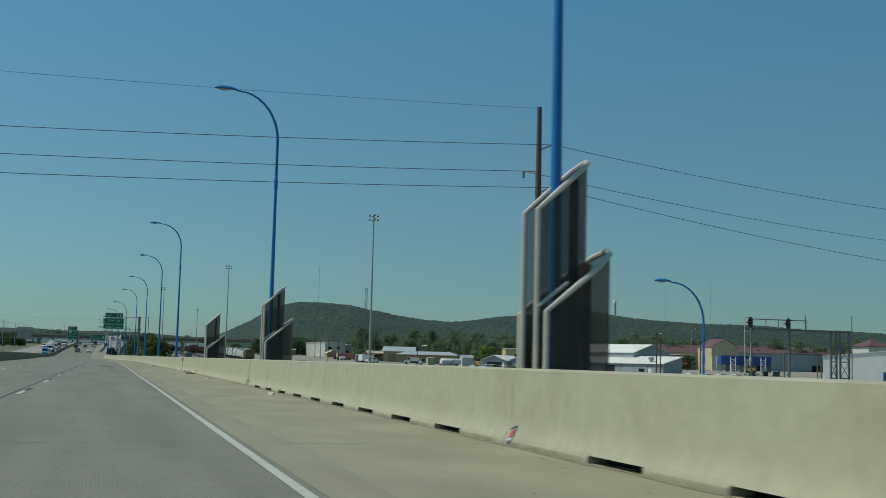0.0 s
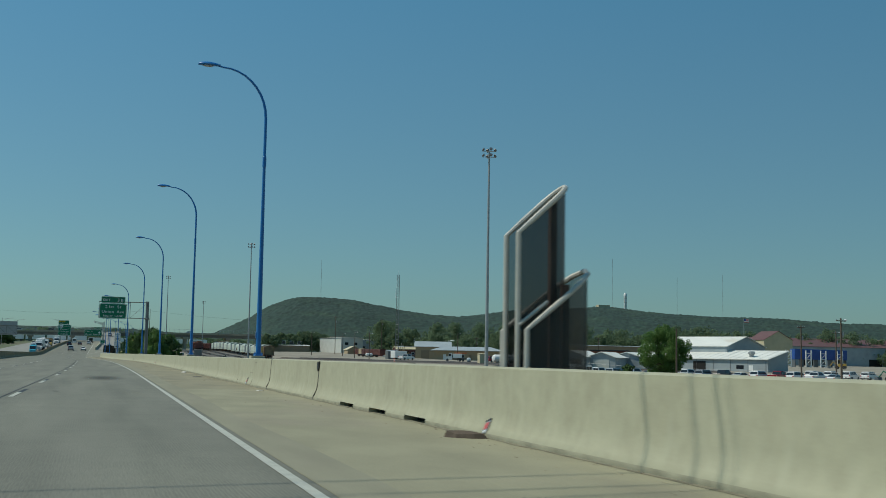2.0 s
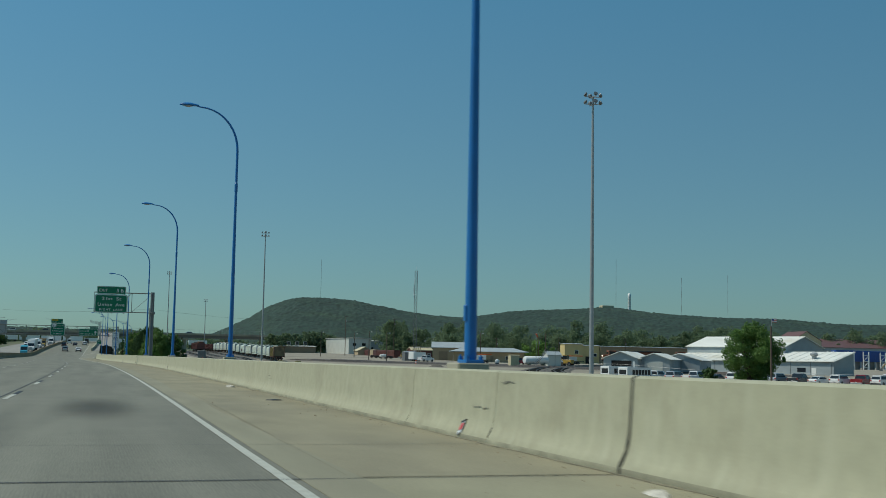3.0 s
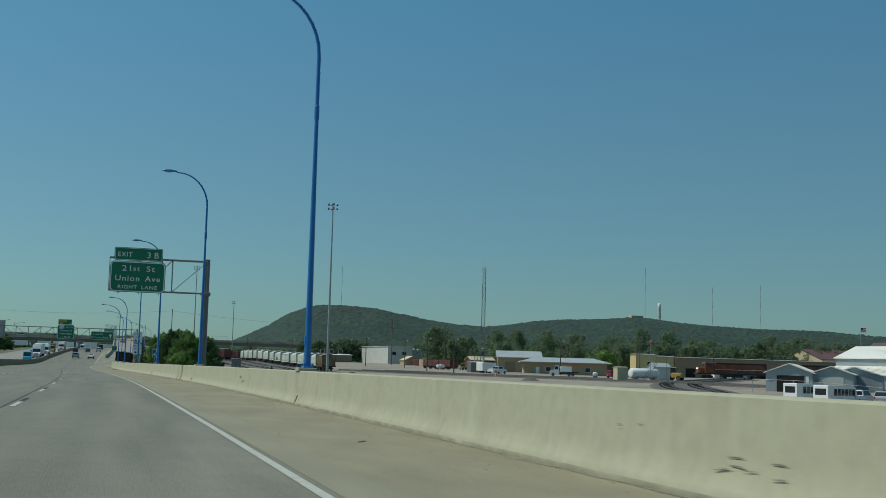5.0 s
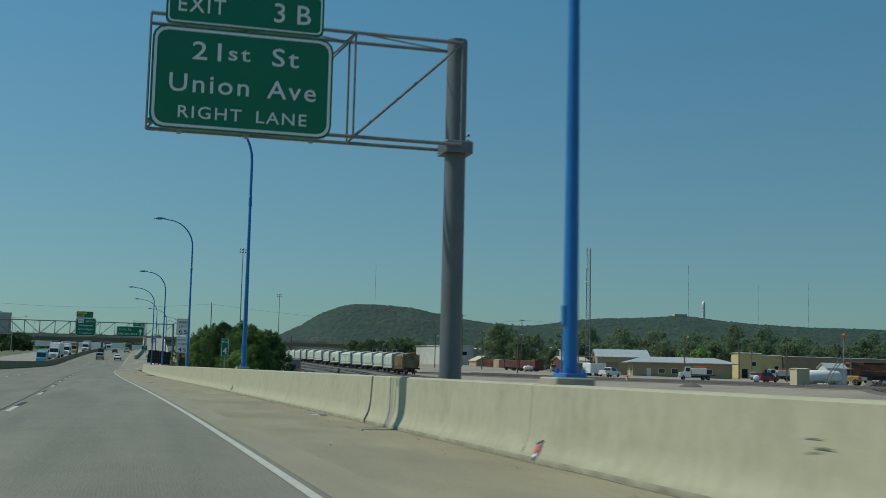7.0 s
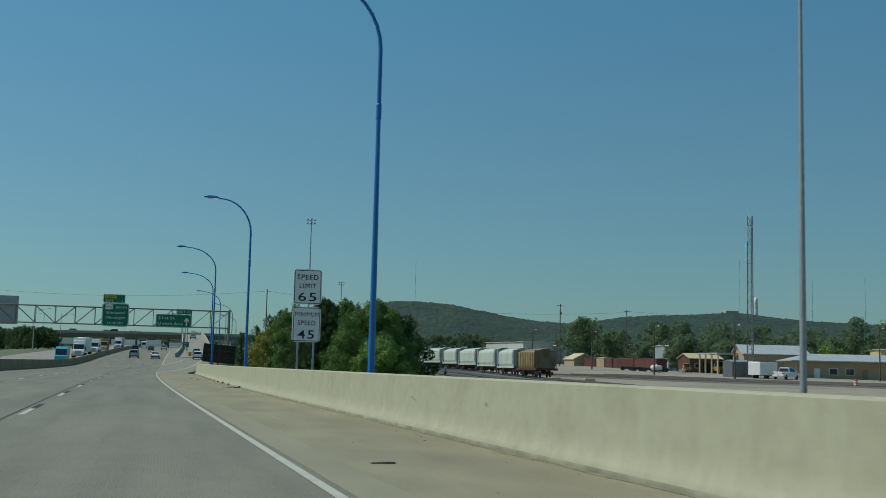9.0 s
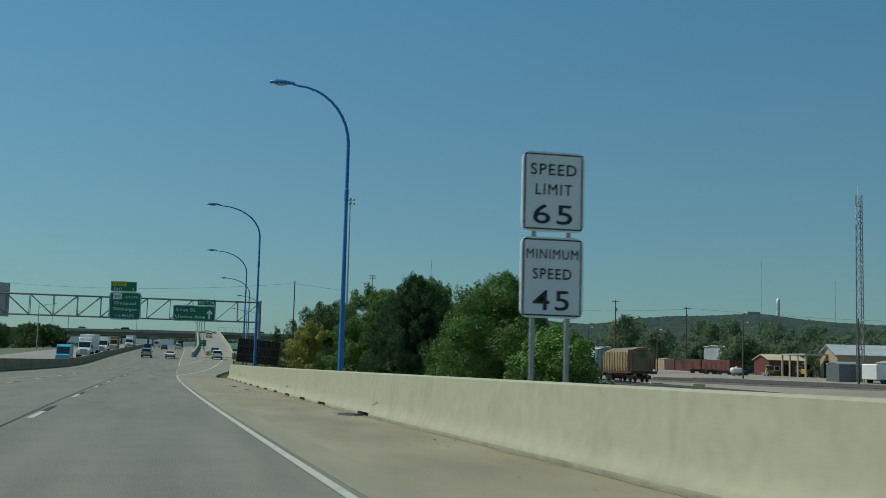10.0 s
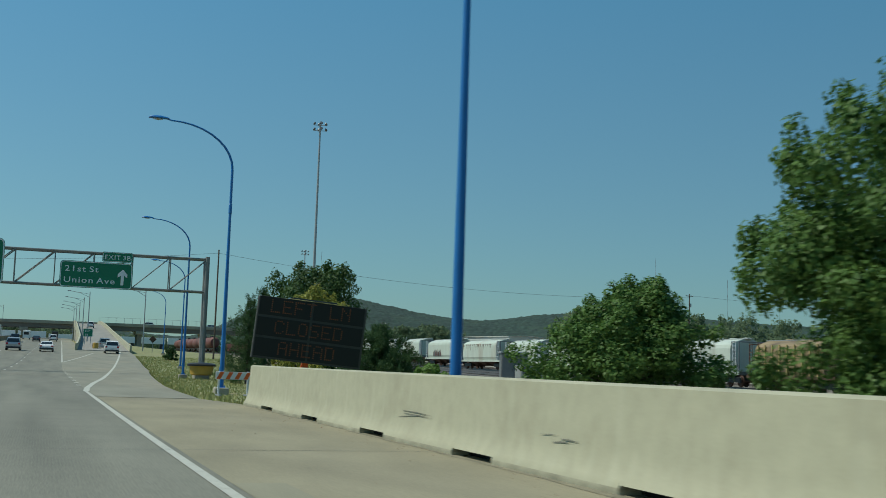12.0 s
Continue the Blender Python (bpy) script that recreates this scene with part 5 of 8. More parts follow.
brown_car = hopper("hopperbrown", "brown ribbed hopper rail car at the end of the train", 11.8)


def on_track(y, dx=0.0):
    slope = (train_x(y + 3) - train_x(y - 3)) / 6
    x = train_x(y) + dx
    return pose(x, y, ground_z(x, y) + 0.36, 0, 0, -math.degrees(math.atan(slope)))


brown_car.matrix_world = on_track(404.3)
white_short.matrix_world = on_track(417.3)
white_long.matrix_world = on_track(431.9)
stained_car.matrix_world = on_track(477.2)
tagged_car.matrix_world = on_track(493.8)
copy_thing(white_long, on_track(448.0))
copy_thing(white_short, on_track(462.4))
for k in range(7):
    copy_thing(white_long if k % 3 else white_short, on_track(509.6 + 16.2 * k))


def switch_stand(x, y):
    """A low lever stand beside a track."""
    z = ground_z(x, y)
    t = thing("switch_stand", (x, y, z), 0, "low dark iron switch stand beside the rails", "switch stand", "switch stands")
    part("base", Geo().bev(-0.35, 0.35, -0.2, 0.2, -0.05, 0.2, 0.03), "wood", t)
    part("housing", Geo().bev(-0.2, 0.2, -0.16, 0.16, 0.2, 0.75, 0.05), "black", t)
    part("lever", Geo().tube([(0.1, -0.2, 0.6), (0.16, -0.26, 0.25)], 0.03, 6), "rust", t)
    part("target", Geo().lathe([(0.0, -0.02), (0.14, -0.02), (0.14, 0.02), (0.0, 0.02)], 12, Matrix.Translation((0, 0, 0.95)), "y").tube([(0, 0, 0.72), (0, 0, 0.9)], 0.02, 6), "black", t)


switch_stand(40.4, 410.9)
switch_stand(36.1, 452.2)


def relay_cabinet(x, y):
    z = ground_z(x, y)
    t = thing("relay_cabinet", (x, y, z), -16, "grey steel relay cabinet beside the tracks", "cabinet")
    part("body", Geo().bev(-1.0, 1.0, -0.8, 0.8, -0.1, 2.45, 0.04), "steel", t)
    part("roof", Geo().bev(-1.1, 1.1, -0.9, 0.9, 2.45, 2.56, 0.03), "galv", t)
    for xx in (-0.5, 0.5):
        d = part("door", Geo().bev(xx - 0.44, xx + 0.44, -0.84, -0.8, 0.15, 2.3, 0.015), "steel", t)
        part("handle", Geo().box(xx + 0.3, xx + 0.34, -0.88, -0.84, 1.1, 1.3), "black", d)


relay_cabinet(32.4, 413.5)
t = thing("marker_post", (31.1, 398.4, ground_z(31.1, 398.4)), 0, "short orange plastic marker post on the gravel", "marker post")
part("base", Geo().bev(-0.2, 0.2, -0.2, 0.2, 0, 0.06, 0.02), "black", t)
part("post", Geo().lathe([(0.13, 0.06), (0.11, 0.5), (0.06, 1.0), (0.03, 1.05)], 10), "coneorange", t, smooth=True)


for x, y in ((51.5, 394.4), (55.9, 393.2)):
    t = thing("wheel_stop", (x, y, ground_z(x, y)), 4, "pale yellow timber wheel stop on the track end", "wheel stop", "wheel stops")
    part("block", Geo().bev(-0.75, 0.75, -0.15, 0.15, 0.1, 0.48, 0.04), "yellowwall", t)


def boxcar():
    t = thing("gondola_car", (0, 0, 0), 0, "dark red freight gondola car in the rail yard", "rail car", "freight train")
    part("body", Geo().bev(-1.5, 1.5, -7.6, 7.6, 1.0, 3.4, 0.06), "carred", t)
    for k in range(10):
        yc = -7.0 + k * 14 / 9
        part("side_rib", Geo().box(-1.58, -1.5, yc - 0.08, yc + 0.08, 1.0, 3.35), "carred", t)
    part("top_rim", Geo().box(-1.56, -1.44, -7.7, 7.7, 3.3, 3.5).box(1.44, 1.56, -7.7, 7.7, 3.3, 3.5), "carred", t)
    truck_set(t, -5.6)
    truck_set(t, 5.6)
    return t


def tank_car():
    t = thing("tank_car", (0, 0, 0), 0, "maroon cylindrical rail tank car under the overpass", "rail car", "freight train")
    part("tank", Geo().lathe([(0.3, -7.2), (1.1, -7.0), (1.45, -6.5), (1.5, 0), (1.45, 6.5), (1.1, 7.0), (0.3, 7.2)], 18, Matrix.Translation((0, 0, 2.6)), "y"), "carred", t, smooth=True)
    part("dome", Geo().lathe([(0.5, 4.0), (0.5, 4.4), (0.4, 4.5)], 12), "black", t)
    part("sill", Geo().box(-0.5, 0.5, -7.8, 7.8, 0.9, 1.2), "black", t)
    truck_set(t, -5.8)
    truck_set(t, 5.8)
    return t


bc, tc = boxcar(), tank_car()
bc.matrix_world = on_track(632.0)
for k in range(1, 7):
    copy_thing(bc, on_track(632 + 17 * k))
copy_thing(bc, on_track(560, -11.5))
copy_thing(bc, on_track(578, -11.5))
tc.matrix_world = on_track(650.0, -17)
for k in range(1, 7):
    copy_thing(tc, on_track(650.0 + 16.5 * k, -17))


def locomotive():
    t = thing("locomotive", (0, 0, 0), 0, "orange and black freight locomotive parked in the yard", "locomotive", "parked locomotives")
    part("frame", Geo().bev(-1.5, 1.5, -10.5, 10.5, 1.1, 1.5, 0.05), "black", t)
    part("hood", Geo().bev(-1.1, 1.1, -10.0, 5.6, 1.5, 4.1, 0.18), "orange", t)
    part("roof", Geo().bev(-1.15, 1.15, -9.6, 5.0, 4.1, 4.45, 0.12), "black", t)
    part("cab", Geo().bev(-1.5, 1.5, 5.6, 8.2, 1.5, 4.5, 0.15), "orange", t)
    part("cab_window", Geo().box(-1.53, -1.49, 6.1, 7.7, 3.2, 4.0).box(-1.1, 1.1, 8.17, 8.23, 3.3, 4.0), "glass", t)
    part("nose", Geo().bev(-1.1, 1.1, 8.2, 10.0, 1.5, 3.1, 0.2), "orange", t)
    part("headlamp", Geo().lathe([(0.18, 10.0), (0.18, 10.06)], 10, Matrix.Translation((0, 0, 2.7)), "y"), "signal", t)
    part("fuel_tank", Geo().bev(-1.4, 1.4, -3.0, 3.0, 0.4, 1.1, 0.1), "black", t)
    part("handrail", Geo().tube([(-1.45, -10.2, 2.5), (-1.45, 5.4, 2.5)], 0.03, 5).tube([(1.45, -10.2, 2.5), (1.45, 5.4, 2.5)], 0.03, 5), "signwhite", t)
    truck_set(t, -7)
    truck_set(t, 7)
    return t


loco = locomotive()
loco.matrix_world = pose(172, 428, ground_z(172, 428) + 0.3, 0, 0, 80)
copy_thing(loco, pose(195, 424, ground_z(195, 424) + 0.3, 0, 0, 79))
copy_thing(loco, pose(218, 420, ground_z(218, 420) + 0.3, 0, 0, 79))
copy_thing(loco, pose(train_x(640) - 6, 640, ground_z(48, 640) + 0.36, 0, 0, 183))
copy_thing(loco, pose(train_x(650) + 5.5, 650, ground_z(58, 650) + 0.36, 0, 0, 183))


# ---------------------------------------------------------------- buildings
def shed(name, x0, x1, y0, y1, eave, ridge, wall, roof, label, along="x", doors=(), windows=(), overhang=0.35, base=None, trim="white", ribs=0.0, category="building", turn=0.0, hip=0.0):
    """A gabled building. doors and windows: (side, from, to, z0, z1) on side 'w' (-x) or 's' (-y), as distances along it."""
    z = min(ground_z(a, b) for a in (x0, x1) for b in (y0, y1)) - 0.3 if base is None else base
    t = thing(name, ((x0 + x1) / 2, (y0 + y1) / 2, z), turn, label, category)
    hx, hy = (x1 - x0) / 2, (y1 - y0) / 2
    e, r = eave - z, ridge - z
    w = 0.2
    if along == "x":
        prof = [(-hy, 0), (hy, 0), (hy, e), (0, r if not hip else e), (-hy, e)]
        part("wall", Geo().prism(prof, -hx, hx, "x"), wall, t)
        k = (r - e) / hy
        rf = [(-hy - overhang, e - overhang * k + 0.03), (0, r + 0.03), (hy + overhang, e - overhang * k + 0.03), (hy + overhang, e - overhang * k + 0.16), (0, r + 0.18), (-hy - overhang, e - overhang * k + 0.16)]
        if hip:
            o = overhang
            part("roof", Geo().loft([[(-hx - o, -hy - o, e + d), (hx + o, -hy - o, e + d), (hx + o, hy + o, e + d), (-hx - o, hy + o, e + d)] for d in (0.0, 0.16)] + [[(-hx - o + hip, -0.05, r), (hx + o - hip, -0.05, r), (hx + o - hip, 0.05, r), (-hx - o + hip, 0.05, r)]]), roof, t)
        else:
            part("roof", Geo().prism(rf, -hx - overhang, hx + overhang, "x"), roof, t)
        if ribs and hip:
            for i in range(1, int((2 * hx - 2 * hip) / ribs)):
                u = -hx - overhang + hip + i * ribs
                part("roof_seam", Geo().prism([(-hy - overhang, e + 0.16), (0, r), (0, r + 0.06), (-hy - overhang, e + 0.22)], u, u + 0.06, "x"), roof, t)
        elif ribs:
            for i in range(int(2 * hx / ribs)):
                u = -hx + i * ribs
                part("roof_seam", Geo().prism([(-hy - overhang, e - overhang * k + 0.16), (0, r + 0.18), (0, r + 0.24), (-hy - overhang, e - overhang * k + 0.22)], u, u + 0.06, "x"), roof, t)
    else:
        prof = [(-hx, 0), (hx, 0), (hx, e), (0, r), (-hx, e)]
        part("wall", Geo().prism(prof, -hy, hy, "y"), wall, t)
        k = (r - e) / hx
        rf = [(-hx - overhang, e - overhang * k + 0.03), (0, r + 0.03), (hx + overhang, e - overhang * k + 0.03), (hx + overhang, e - overhang * k + 0.16), (0, r + 0.18), (-hx - overhang, e - overhang * k + 0.16)]
        part("roof", Geo().prism(rf, -hy - overhang, hy + overhang, "y"), roof, t)
    def panel(nm, side, a, b, z0, z1, mt, deep):
        if side == "w":
            g = Geo().box(-hx - deep, -hx + 0.02, -hy + a, -hy + b, z0 - z + 0, z1 - z)
        else:
            g = Geo().box(-hx + a, -hx + b, -hy - deep, -hy + 0.02, z0 - z, z1 - z)
        return part(nm, g, mt, t)
    for side, a, b, z0, z1, *mt in doors:
        panel("door", side, a, b, z0 + z + 0.3, z1 + z + 0.3, mt[0] if mt else "white", 0.05)
    for side, a, b, z0, z1 in windows:
        fr = panel("window_frame", side, a - 0.1, b + 0.1, z0 + z + 0.2, z1 + z + 0.4, trim, 0.05)
        panel("window_pane", side, a, b, z0 + z + 0.3, z1 + z + 0.3, "glass", 0.07).parent = t
    return t


shed("yard_office", 116.2, 139.2, 438.5, 448.5, 4.0, 5.5, "tan", "greyroof", "low tan metal yard office with a grey seamed roof", "x",
     doors=[("s", 3.2, 4.2, 0, 2.1), ("w", 6, 7, 0, 2.1), ("s", 12, 13, 0, 2.1, "tandark")], windows=[("w", 2, 3.6, 1.0, 2.2), ("s", 6, 7.4, 1.0, 2.1), ("s", 9, 10.4, 1.0, 2.1), ("s", 17, 18.4, 1.0, 2.1)], overhang=1.3, ribs=1.2, turn=-17, hip=4.5)
shed("yard_workshop", 114.5, 127, 456, 468, 5.4, 7.2, "tan", "greyroof", "tan workshop with a pale porch roof in the rail yard", "x", doors=[("s", 2, 5, 0, 3.2, "tandark"), ("w", 5, 9, 0, 3.4, "dark")], overhang=0.5, ribs=1.2, turn=-17)
porch = thing("porch", (0, 0, 0), 0, "open porch roof on thin posts beside the workshop", "porch")
zz = ground_z(110, 464)
part("porch_roof", Geo().box(110.2, 115.0, 464, 473, zz + 4.0, zz + 4.25), "greyroof", porch)
for yy in (464.3, 467.0, 469.8, 472.5):
    part("post", Geo().box(110.4, 110.65, yy, yy + 0.25, zz - 0.2, zz + 4.0), "cream", porch)
shed("yellow_depot", 190.0, 198, 526, 531, 8.7, 8.9, "yellowwall", "greyroof", "pale yellow flat-roofed depot building", "x", doors=[("s", 1, 3, 0, 3, "dark")], windows=[("s", 4.5, 6, 4, 5.4)])
shed("yellow_depot", 198.2, 206, 527, 533, 8.2, 8.4, "yellowwall", "greyroof", "lower pale yellow wing of the depot", "x", doors=[("s", 1.5, 4, 0, 3, "dark")], windows=[("s", 5, 6.5, 3, 4.2)])
shed("long_depot", 206.2, 292, 526, 538, 8.0, 8.2, "tandark", "greyroof", "long low brown depot with a flat roof", "x", doors=[("s", 4, 8, 0, 3.4, "dark"), ("s", 20, 24, 0, 3.4, "dark"), ("s", 34, 38, 0, 3.4, "dark")])
YT, GT = 27.0, -38.0
# The dark door panel paints the shade of an open doorway.
shed("garage_shed", 103.5, 110.3, 289.8, 305.8, 2.1, 3.4, "bluegrey", "whiteroof", "small grey gabled garage with an open doorway", "y", doors=[("s", 1.6, 5.6, 0, 2.7, "dark"), ("s", 5.9, 6.3, 0, 2.7)], windows=[("w", 2 + 2 * k, 2.8 + 2 * k, 0.9, 2.1) for k in range(4)], base=-1.3, turn=GT)
shed("garage_shed", 109.8, 116.2, 289, 303, 2.05, 3.15, "bluegrey", "whiteroof", "small grey gabled garage with a closed roller door", "y", doors=[("s", 1.4, 5.0, 0, 2.6, "palesiding")], base=-1.3, turn=GT)
shed("garage_shed", 119.4, 128, 297, 313, 2.0, 3.3, "bluegrey", "whiteroof", "pale gabled store building between garage and warehouse", "y", base=-1.3, turn=GT)
wh = thing("warehouse", (148.4, 315.6, -1.4), YT, "long grey-blue lean-to warehouse with a weathered white metal roof", "building")
part("wall", Geo().prism([(-4.5, 0), (4.6, 0), (4.6, 5.7), (-4.5, 3.65)], -20.5, 20.5, "y"), "bluegrey", wh)
part("roof", Geo().prism([(-5.0, 3.62), (4.7, 5.8), (4.7, 5.95), (-5.0, 3.78)], -20.9, 20.9, "y"), "whiteroof", wh)
for k in range(20):
    part("roof_seam", Geo().prism([(-5.0, 3.78), (4.7, 5.95), (4.7, 6.01), (-5.0, 3.84)], -20.5 + 2.1 * k, -20.44 + 2.1 * k, "y"), "whiteroof", wh)
for k in range(9):
    part("wall_seam", Geo().box(-4.54, -4.5, -20 + 4.8 * k, -19.9 + 4.8 * k, 0, 3.6), "steel", wh)
# Flat dark panel: the doorway's inner shade as colour.
part("doorway", Geo().box(-4.54, -4.4, -3.4, 0.2, 0, 3.1), "dark", wh)
part("door", Geo().box(-4.56, -4.4, -16.5, -15.4, 0, 2.3), "white", wh)
part("window_pane", Geo().box(-4.55, -4.4, 11, 16, 2.0, 3.0), "glass", wh)
part("window_pane", Geo().box(-4.55, -4.4, -14, -12, 1.4, 2.3), "glass", wh)
part("roof_vent", Geo().lathe([(0.5, 4.0), (0.5, 4.8), (0.9, 5.1), (0.9, 5.4), (0.4, 5.7)], 12, Matrix.Translation((-2.6, -15, 0))), "galv", wh)
shed("warehouse", 146, 164, 315, 341, 5.5, 8.0, "bluegrey", "whiteroof", "taller grey warehouse with a white metal roof behind the low one", "y", windows=[("s", 8, 12, 4, 5)], base=-1.3, turn=YT)
mill = shed("steel_mill", 300, 336, 572, 602, 10.0, 14.4, "cream", "redroof", "large cream industrial hall with a maroon roof", "x", base=-1.5)
shed("steel_mill", 336.5, 500, 580, 622, 11.0, 15.6, "bluegrey", "redroof", "very long grey industrial hall with a maroon roof", "x", base=-1.5, doors=[("s", 20, 28, 0, 6, "dark"), ("s", 60, 68, 0, 6, "dark"), ("s", 100, 108, 0, 6, "dark")])
shed("mill_gable", 318, 334, 556, 571, 13.4, 17.7, "cream", "redroof", "cream cross gable of the industrial hall", "y", base=-1.5)
tower_b = shed("mill_tower", 372, 386, 496, 510, 14.5, 14.7, "palesiding", "redroof", "grey square tower with a maroon pyramid roof", "x", base=-1.5)
part("pyramid_roof", Geo().loft([[(-8, -8, 16.2), (8, -8, 16.2), (8, 8, 16.2), (-8, 8, 16.2)], [(-0.1, -0.1, 20), (0.1, -0.1, 20), (0.1, 0.1, 20), (-0.1, 0.1, 20)]]), "redroof", tower_b)
shed("white_hall", 400, 520, 600, 640, 13, 15, "white", "whiteroof", "long white hall behind the mill", "x", base=-1.5)
shed("metal_shop", 134.9, 162.9, 177, 201, 3.95, 5.35, "white", "whiteroof", "white ribbed metal shop building beside the tracks", "y", base=-1.6, doors=[("s", 10.5, 13.0, 0, 2.6, "bluebox")], overhang=0.15, turn=-36)
for x0, y0, w, d, h, mt, lab in ((136, 668, 12.5, 12, 10.4, "bluegrey", "low grey industrial block far behind the yard"), (161.5, 600, 11, 12, 10.0, "bluegrey", "blue-grey industrial block behind the yard huts"), (166, 676, 26, 18, 12.0, "palesiding", "pale two-storey industrial block far behind the yard"),
                                 (88, 640, 20, 12, 6.5, "tandark", "low brown building behind the tracks"), (200, 660, 40, 20, 11.0, "white", "white factory block behind trees")):
    shed("far_block", x0, x0 + w, y0, y0 + d, h, h + 0.3, mt, "whiteroof", lab, "x", windows=[("s", 2 + 4 * k, 3.6 + 4 * k, 4, 5.5) for k in range(int(w / 4) - 1)], doors=[("w", 4, 8, 0, 4, "dark")])
shed("far_hall", 121.6, 133.6, 641.3, 671.3, 11.0, 11.3, "palesiding", "whiteroof", "long white industrial hall far behind the train", "y", windows=[("s", 2, 4, 5, 6.5), ("s", 7, 9, 5, 6.5)], turn=10.4)
# A row of huts and containers along the inner track.
for y0, y1, mt, top, lab in ((486.8, 499.2, "carred", 4.2, "long dark red shipping container in the yard"), (499.8, 512.6, "carred", 4.3, "long dark red shipping container in the yard"), (513.2, 517.8, "redroof", 4.4, "short faded red shipping container in the yard"), (524.2, 532.6, "carred", 4.5, "dark red shipping container beside a hut"), (542.4, 547.5, "bluegrey", 5.0, "pale blue-grey shipping container in the yard")):
    c = shed("yard_container", 107, 109.5, y0, y1, top, top + 0.06, mt, mt, lab, "y", overhang=0.03, category="container", trim=mt)
    n = int((y1 - y0) / 0.55)
    for k in range(n):
        yy = (k + 0.5) * (y1 - y0) / n - (y1 - y0) / 2
        part("side_rib", Geo().box(-1.3, -1.26, yy - 0.13, yy + 0.13, 0.35, top - c.location.z - 0.12), mt, c)
shed("yard_hut", 107, 110, 518.4, 523.6, 4.5, 4.7, "tan", "tan", "small plain tan yard hut", "y", overhang=0.05, category="hut")
shed("yard_hut", 104.6, 110.2, 533.4, 541.0, 4.3, 5.7, "tan", "cream", "tan yard hut with a cream gabled roof", "y", doors=[("s", 3.4, 4.6, 0, 2.2, "carred")], overhang=0.3, category="hut")
shed("brick_store", 111.8, 119.4, 480, 486, 4.5, 5.5, "carred", "cream", "dark red store with a cream metal roof", "x", doors=[("s", 3.0, 4.8, 0, 2.4, "dark")], windows=[("s", 1.2, 2.2, 1.2, 2.0), ("s", 5.8, 6.8, 1.2, 2.0)], overhang=0.3, ribs=0.8)
t = thing("gas_tank", (98.0, 466.5, ground_z(98.0, 466.5)), 25, "white horizontal gas tank on short legs", "gas tank")
part("tank", Geo().lathe([(0.1, -1.5), (0.35, -1.42), (0.5, -1.2), (0.52, 0), (0.5, 1.2), (0.35, 1.42), (0.1, 1.5)], 16, Matrix.Translation((0, 0, 0.95)), "x"), "white", t, smooth=True)
for xx in (-0.8, 0.8):
    part("leg", Geo().box(xx - 0.08, xx + 0.08, -0.35, 0.35, -0.05, 0.6), "steel", t)
part("valve_hood", Geo().lathe([(0.16, 1.42), (0.16, 1.6), (0.1, 1.66)], 10), "white", t)

shed("yard_hut", 95.6, 99.4, 429.5, 433, 3.3, 3.6, "steel", "galv", "grey sheet-metal equipment enclosure beside a trailer", "x", overhang=0.05, category="hut")
q = thing("arched_shed", (186, 690, ground_z(186, 690)), -20, "white arched fabric shed in the far yard", "shed")
part("arched_roof", Geo().loft([[(5.6 * math.cos(a), yy, 7.2 * math.sin(a)) for a in np.linspace(0, math.pi, 13)] for yy in (-7, 7)]), "whiteroof", q, smooth=True)
# The open end is a flat sheet with its inner shade painted dark.
part("opening", Geo().loft([[(4.9 * math.cos(a), -7.06, 6.4 * math.sin(a)) for a in np.linspace(0, math.pi, 13)], [(4.9 * math.cos(a), -7.0, 6.4 * math.sin(a)) for a in np.linspace(0, math.pi, 13)]]), "dark", q, "dark open end")
q = thing("gravel_heap", (80.2, 344.6, ground_z(80, 344) - 0.05), 0, "small dark heap of gravel on the yard ground", "gravel heap")
part("heap", Geo().lathe([(1.9, 0.0), (1.5, 0.2), (0.9, 0.5), (0.35, 0.68), (0.05, 0.72)], 14), "ballast", q, smooth=True)
q = thing("traffic_drum", (83.6, 374.5, ground_z(83.6, 374.5)), 0, "orange plastic traffic drum with white bands", "traffic drum")
part("drum", Geo().lathe([(0.3, 0.0), (0.3, 0.1), (0.25, 0.12), (0.22, 0.95), (0.1, 1.0)], 12), "coneorange", q, smooth=True)
for z0 in (0.35, 0.65):
    part("band", Geo().lathe([(0.245, z0), (0.24, z0 + 0.13)], 12), "conewhite", q)


# Fuel tank with stairs and a pump hut.
ft = thing("fuel_tank", (110.6, 358.2, ground_z(110, 358)), 12, "white horizontal fuel tank on saddles with a steel stair", "storage tank")
part("tank", Geo().lathe([(0.3, -3.6), (0.8, -3.5), (1.02, -3.2), (1.05, 0), (1.02, 3.2), (0.8, 3.5), (0.3, 3.6)], 20, Matrix.Translation((0, 0, 1.5)), "x"), "white", ft, smooth=True)
for xx in (-2.2, 2.2):
    part("saddle", Geo().box(xx - 0.2, xx + 0.2, -0.8, 0.8, -0.1, 0.9), "concrete", ft)
for a, b, r in (((-1.5, -1.3, 0), (2.2, -1.3, 4.0), 0.05), ((-1.5, -2.0, 0), (2.2, -2.0, 4.0), 0.05), ((-1.5, -2.0, 1.0), (2.2, -2.0, 5.0), 0.035), ((2.2, -1.3, 4.0), (5, -1.3, 4.0), 0.05), ((2.2, -2, 5.0), (5, -2, 5.0), 0.035), ((5, -1.3, 0), (5, -1.3, 5), 0.05)):
    part("stair_rail", Geo().tube([a, b], r, 6), "steel", ft)
g = Geo()
for k in range(12):
    g.box(-1.5 + k * 0.308, -1.25 + k * 0.308, -2.0, -1.3, k * 0.333, k * 0.333 + 0.04)
part("treads", g, "steel", ft)
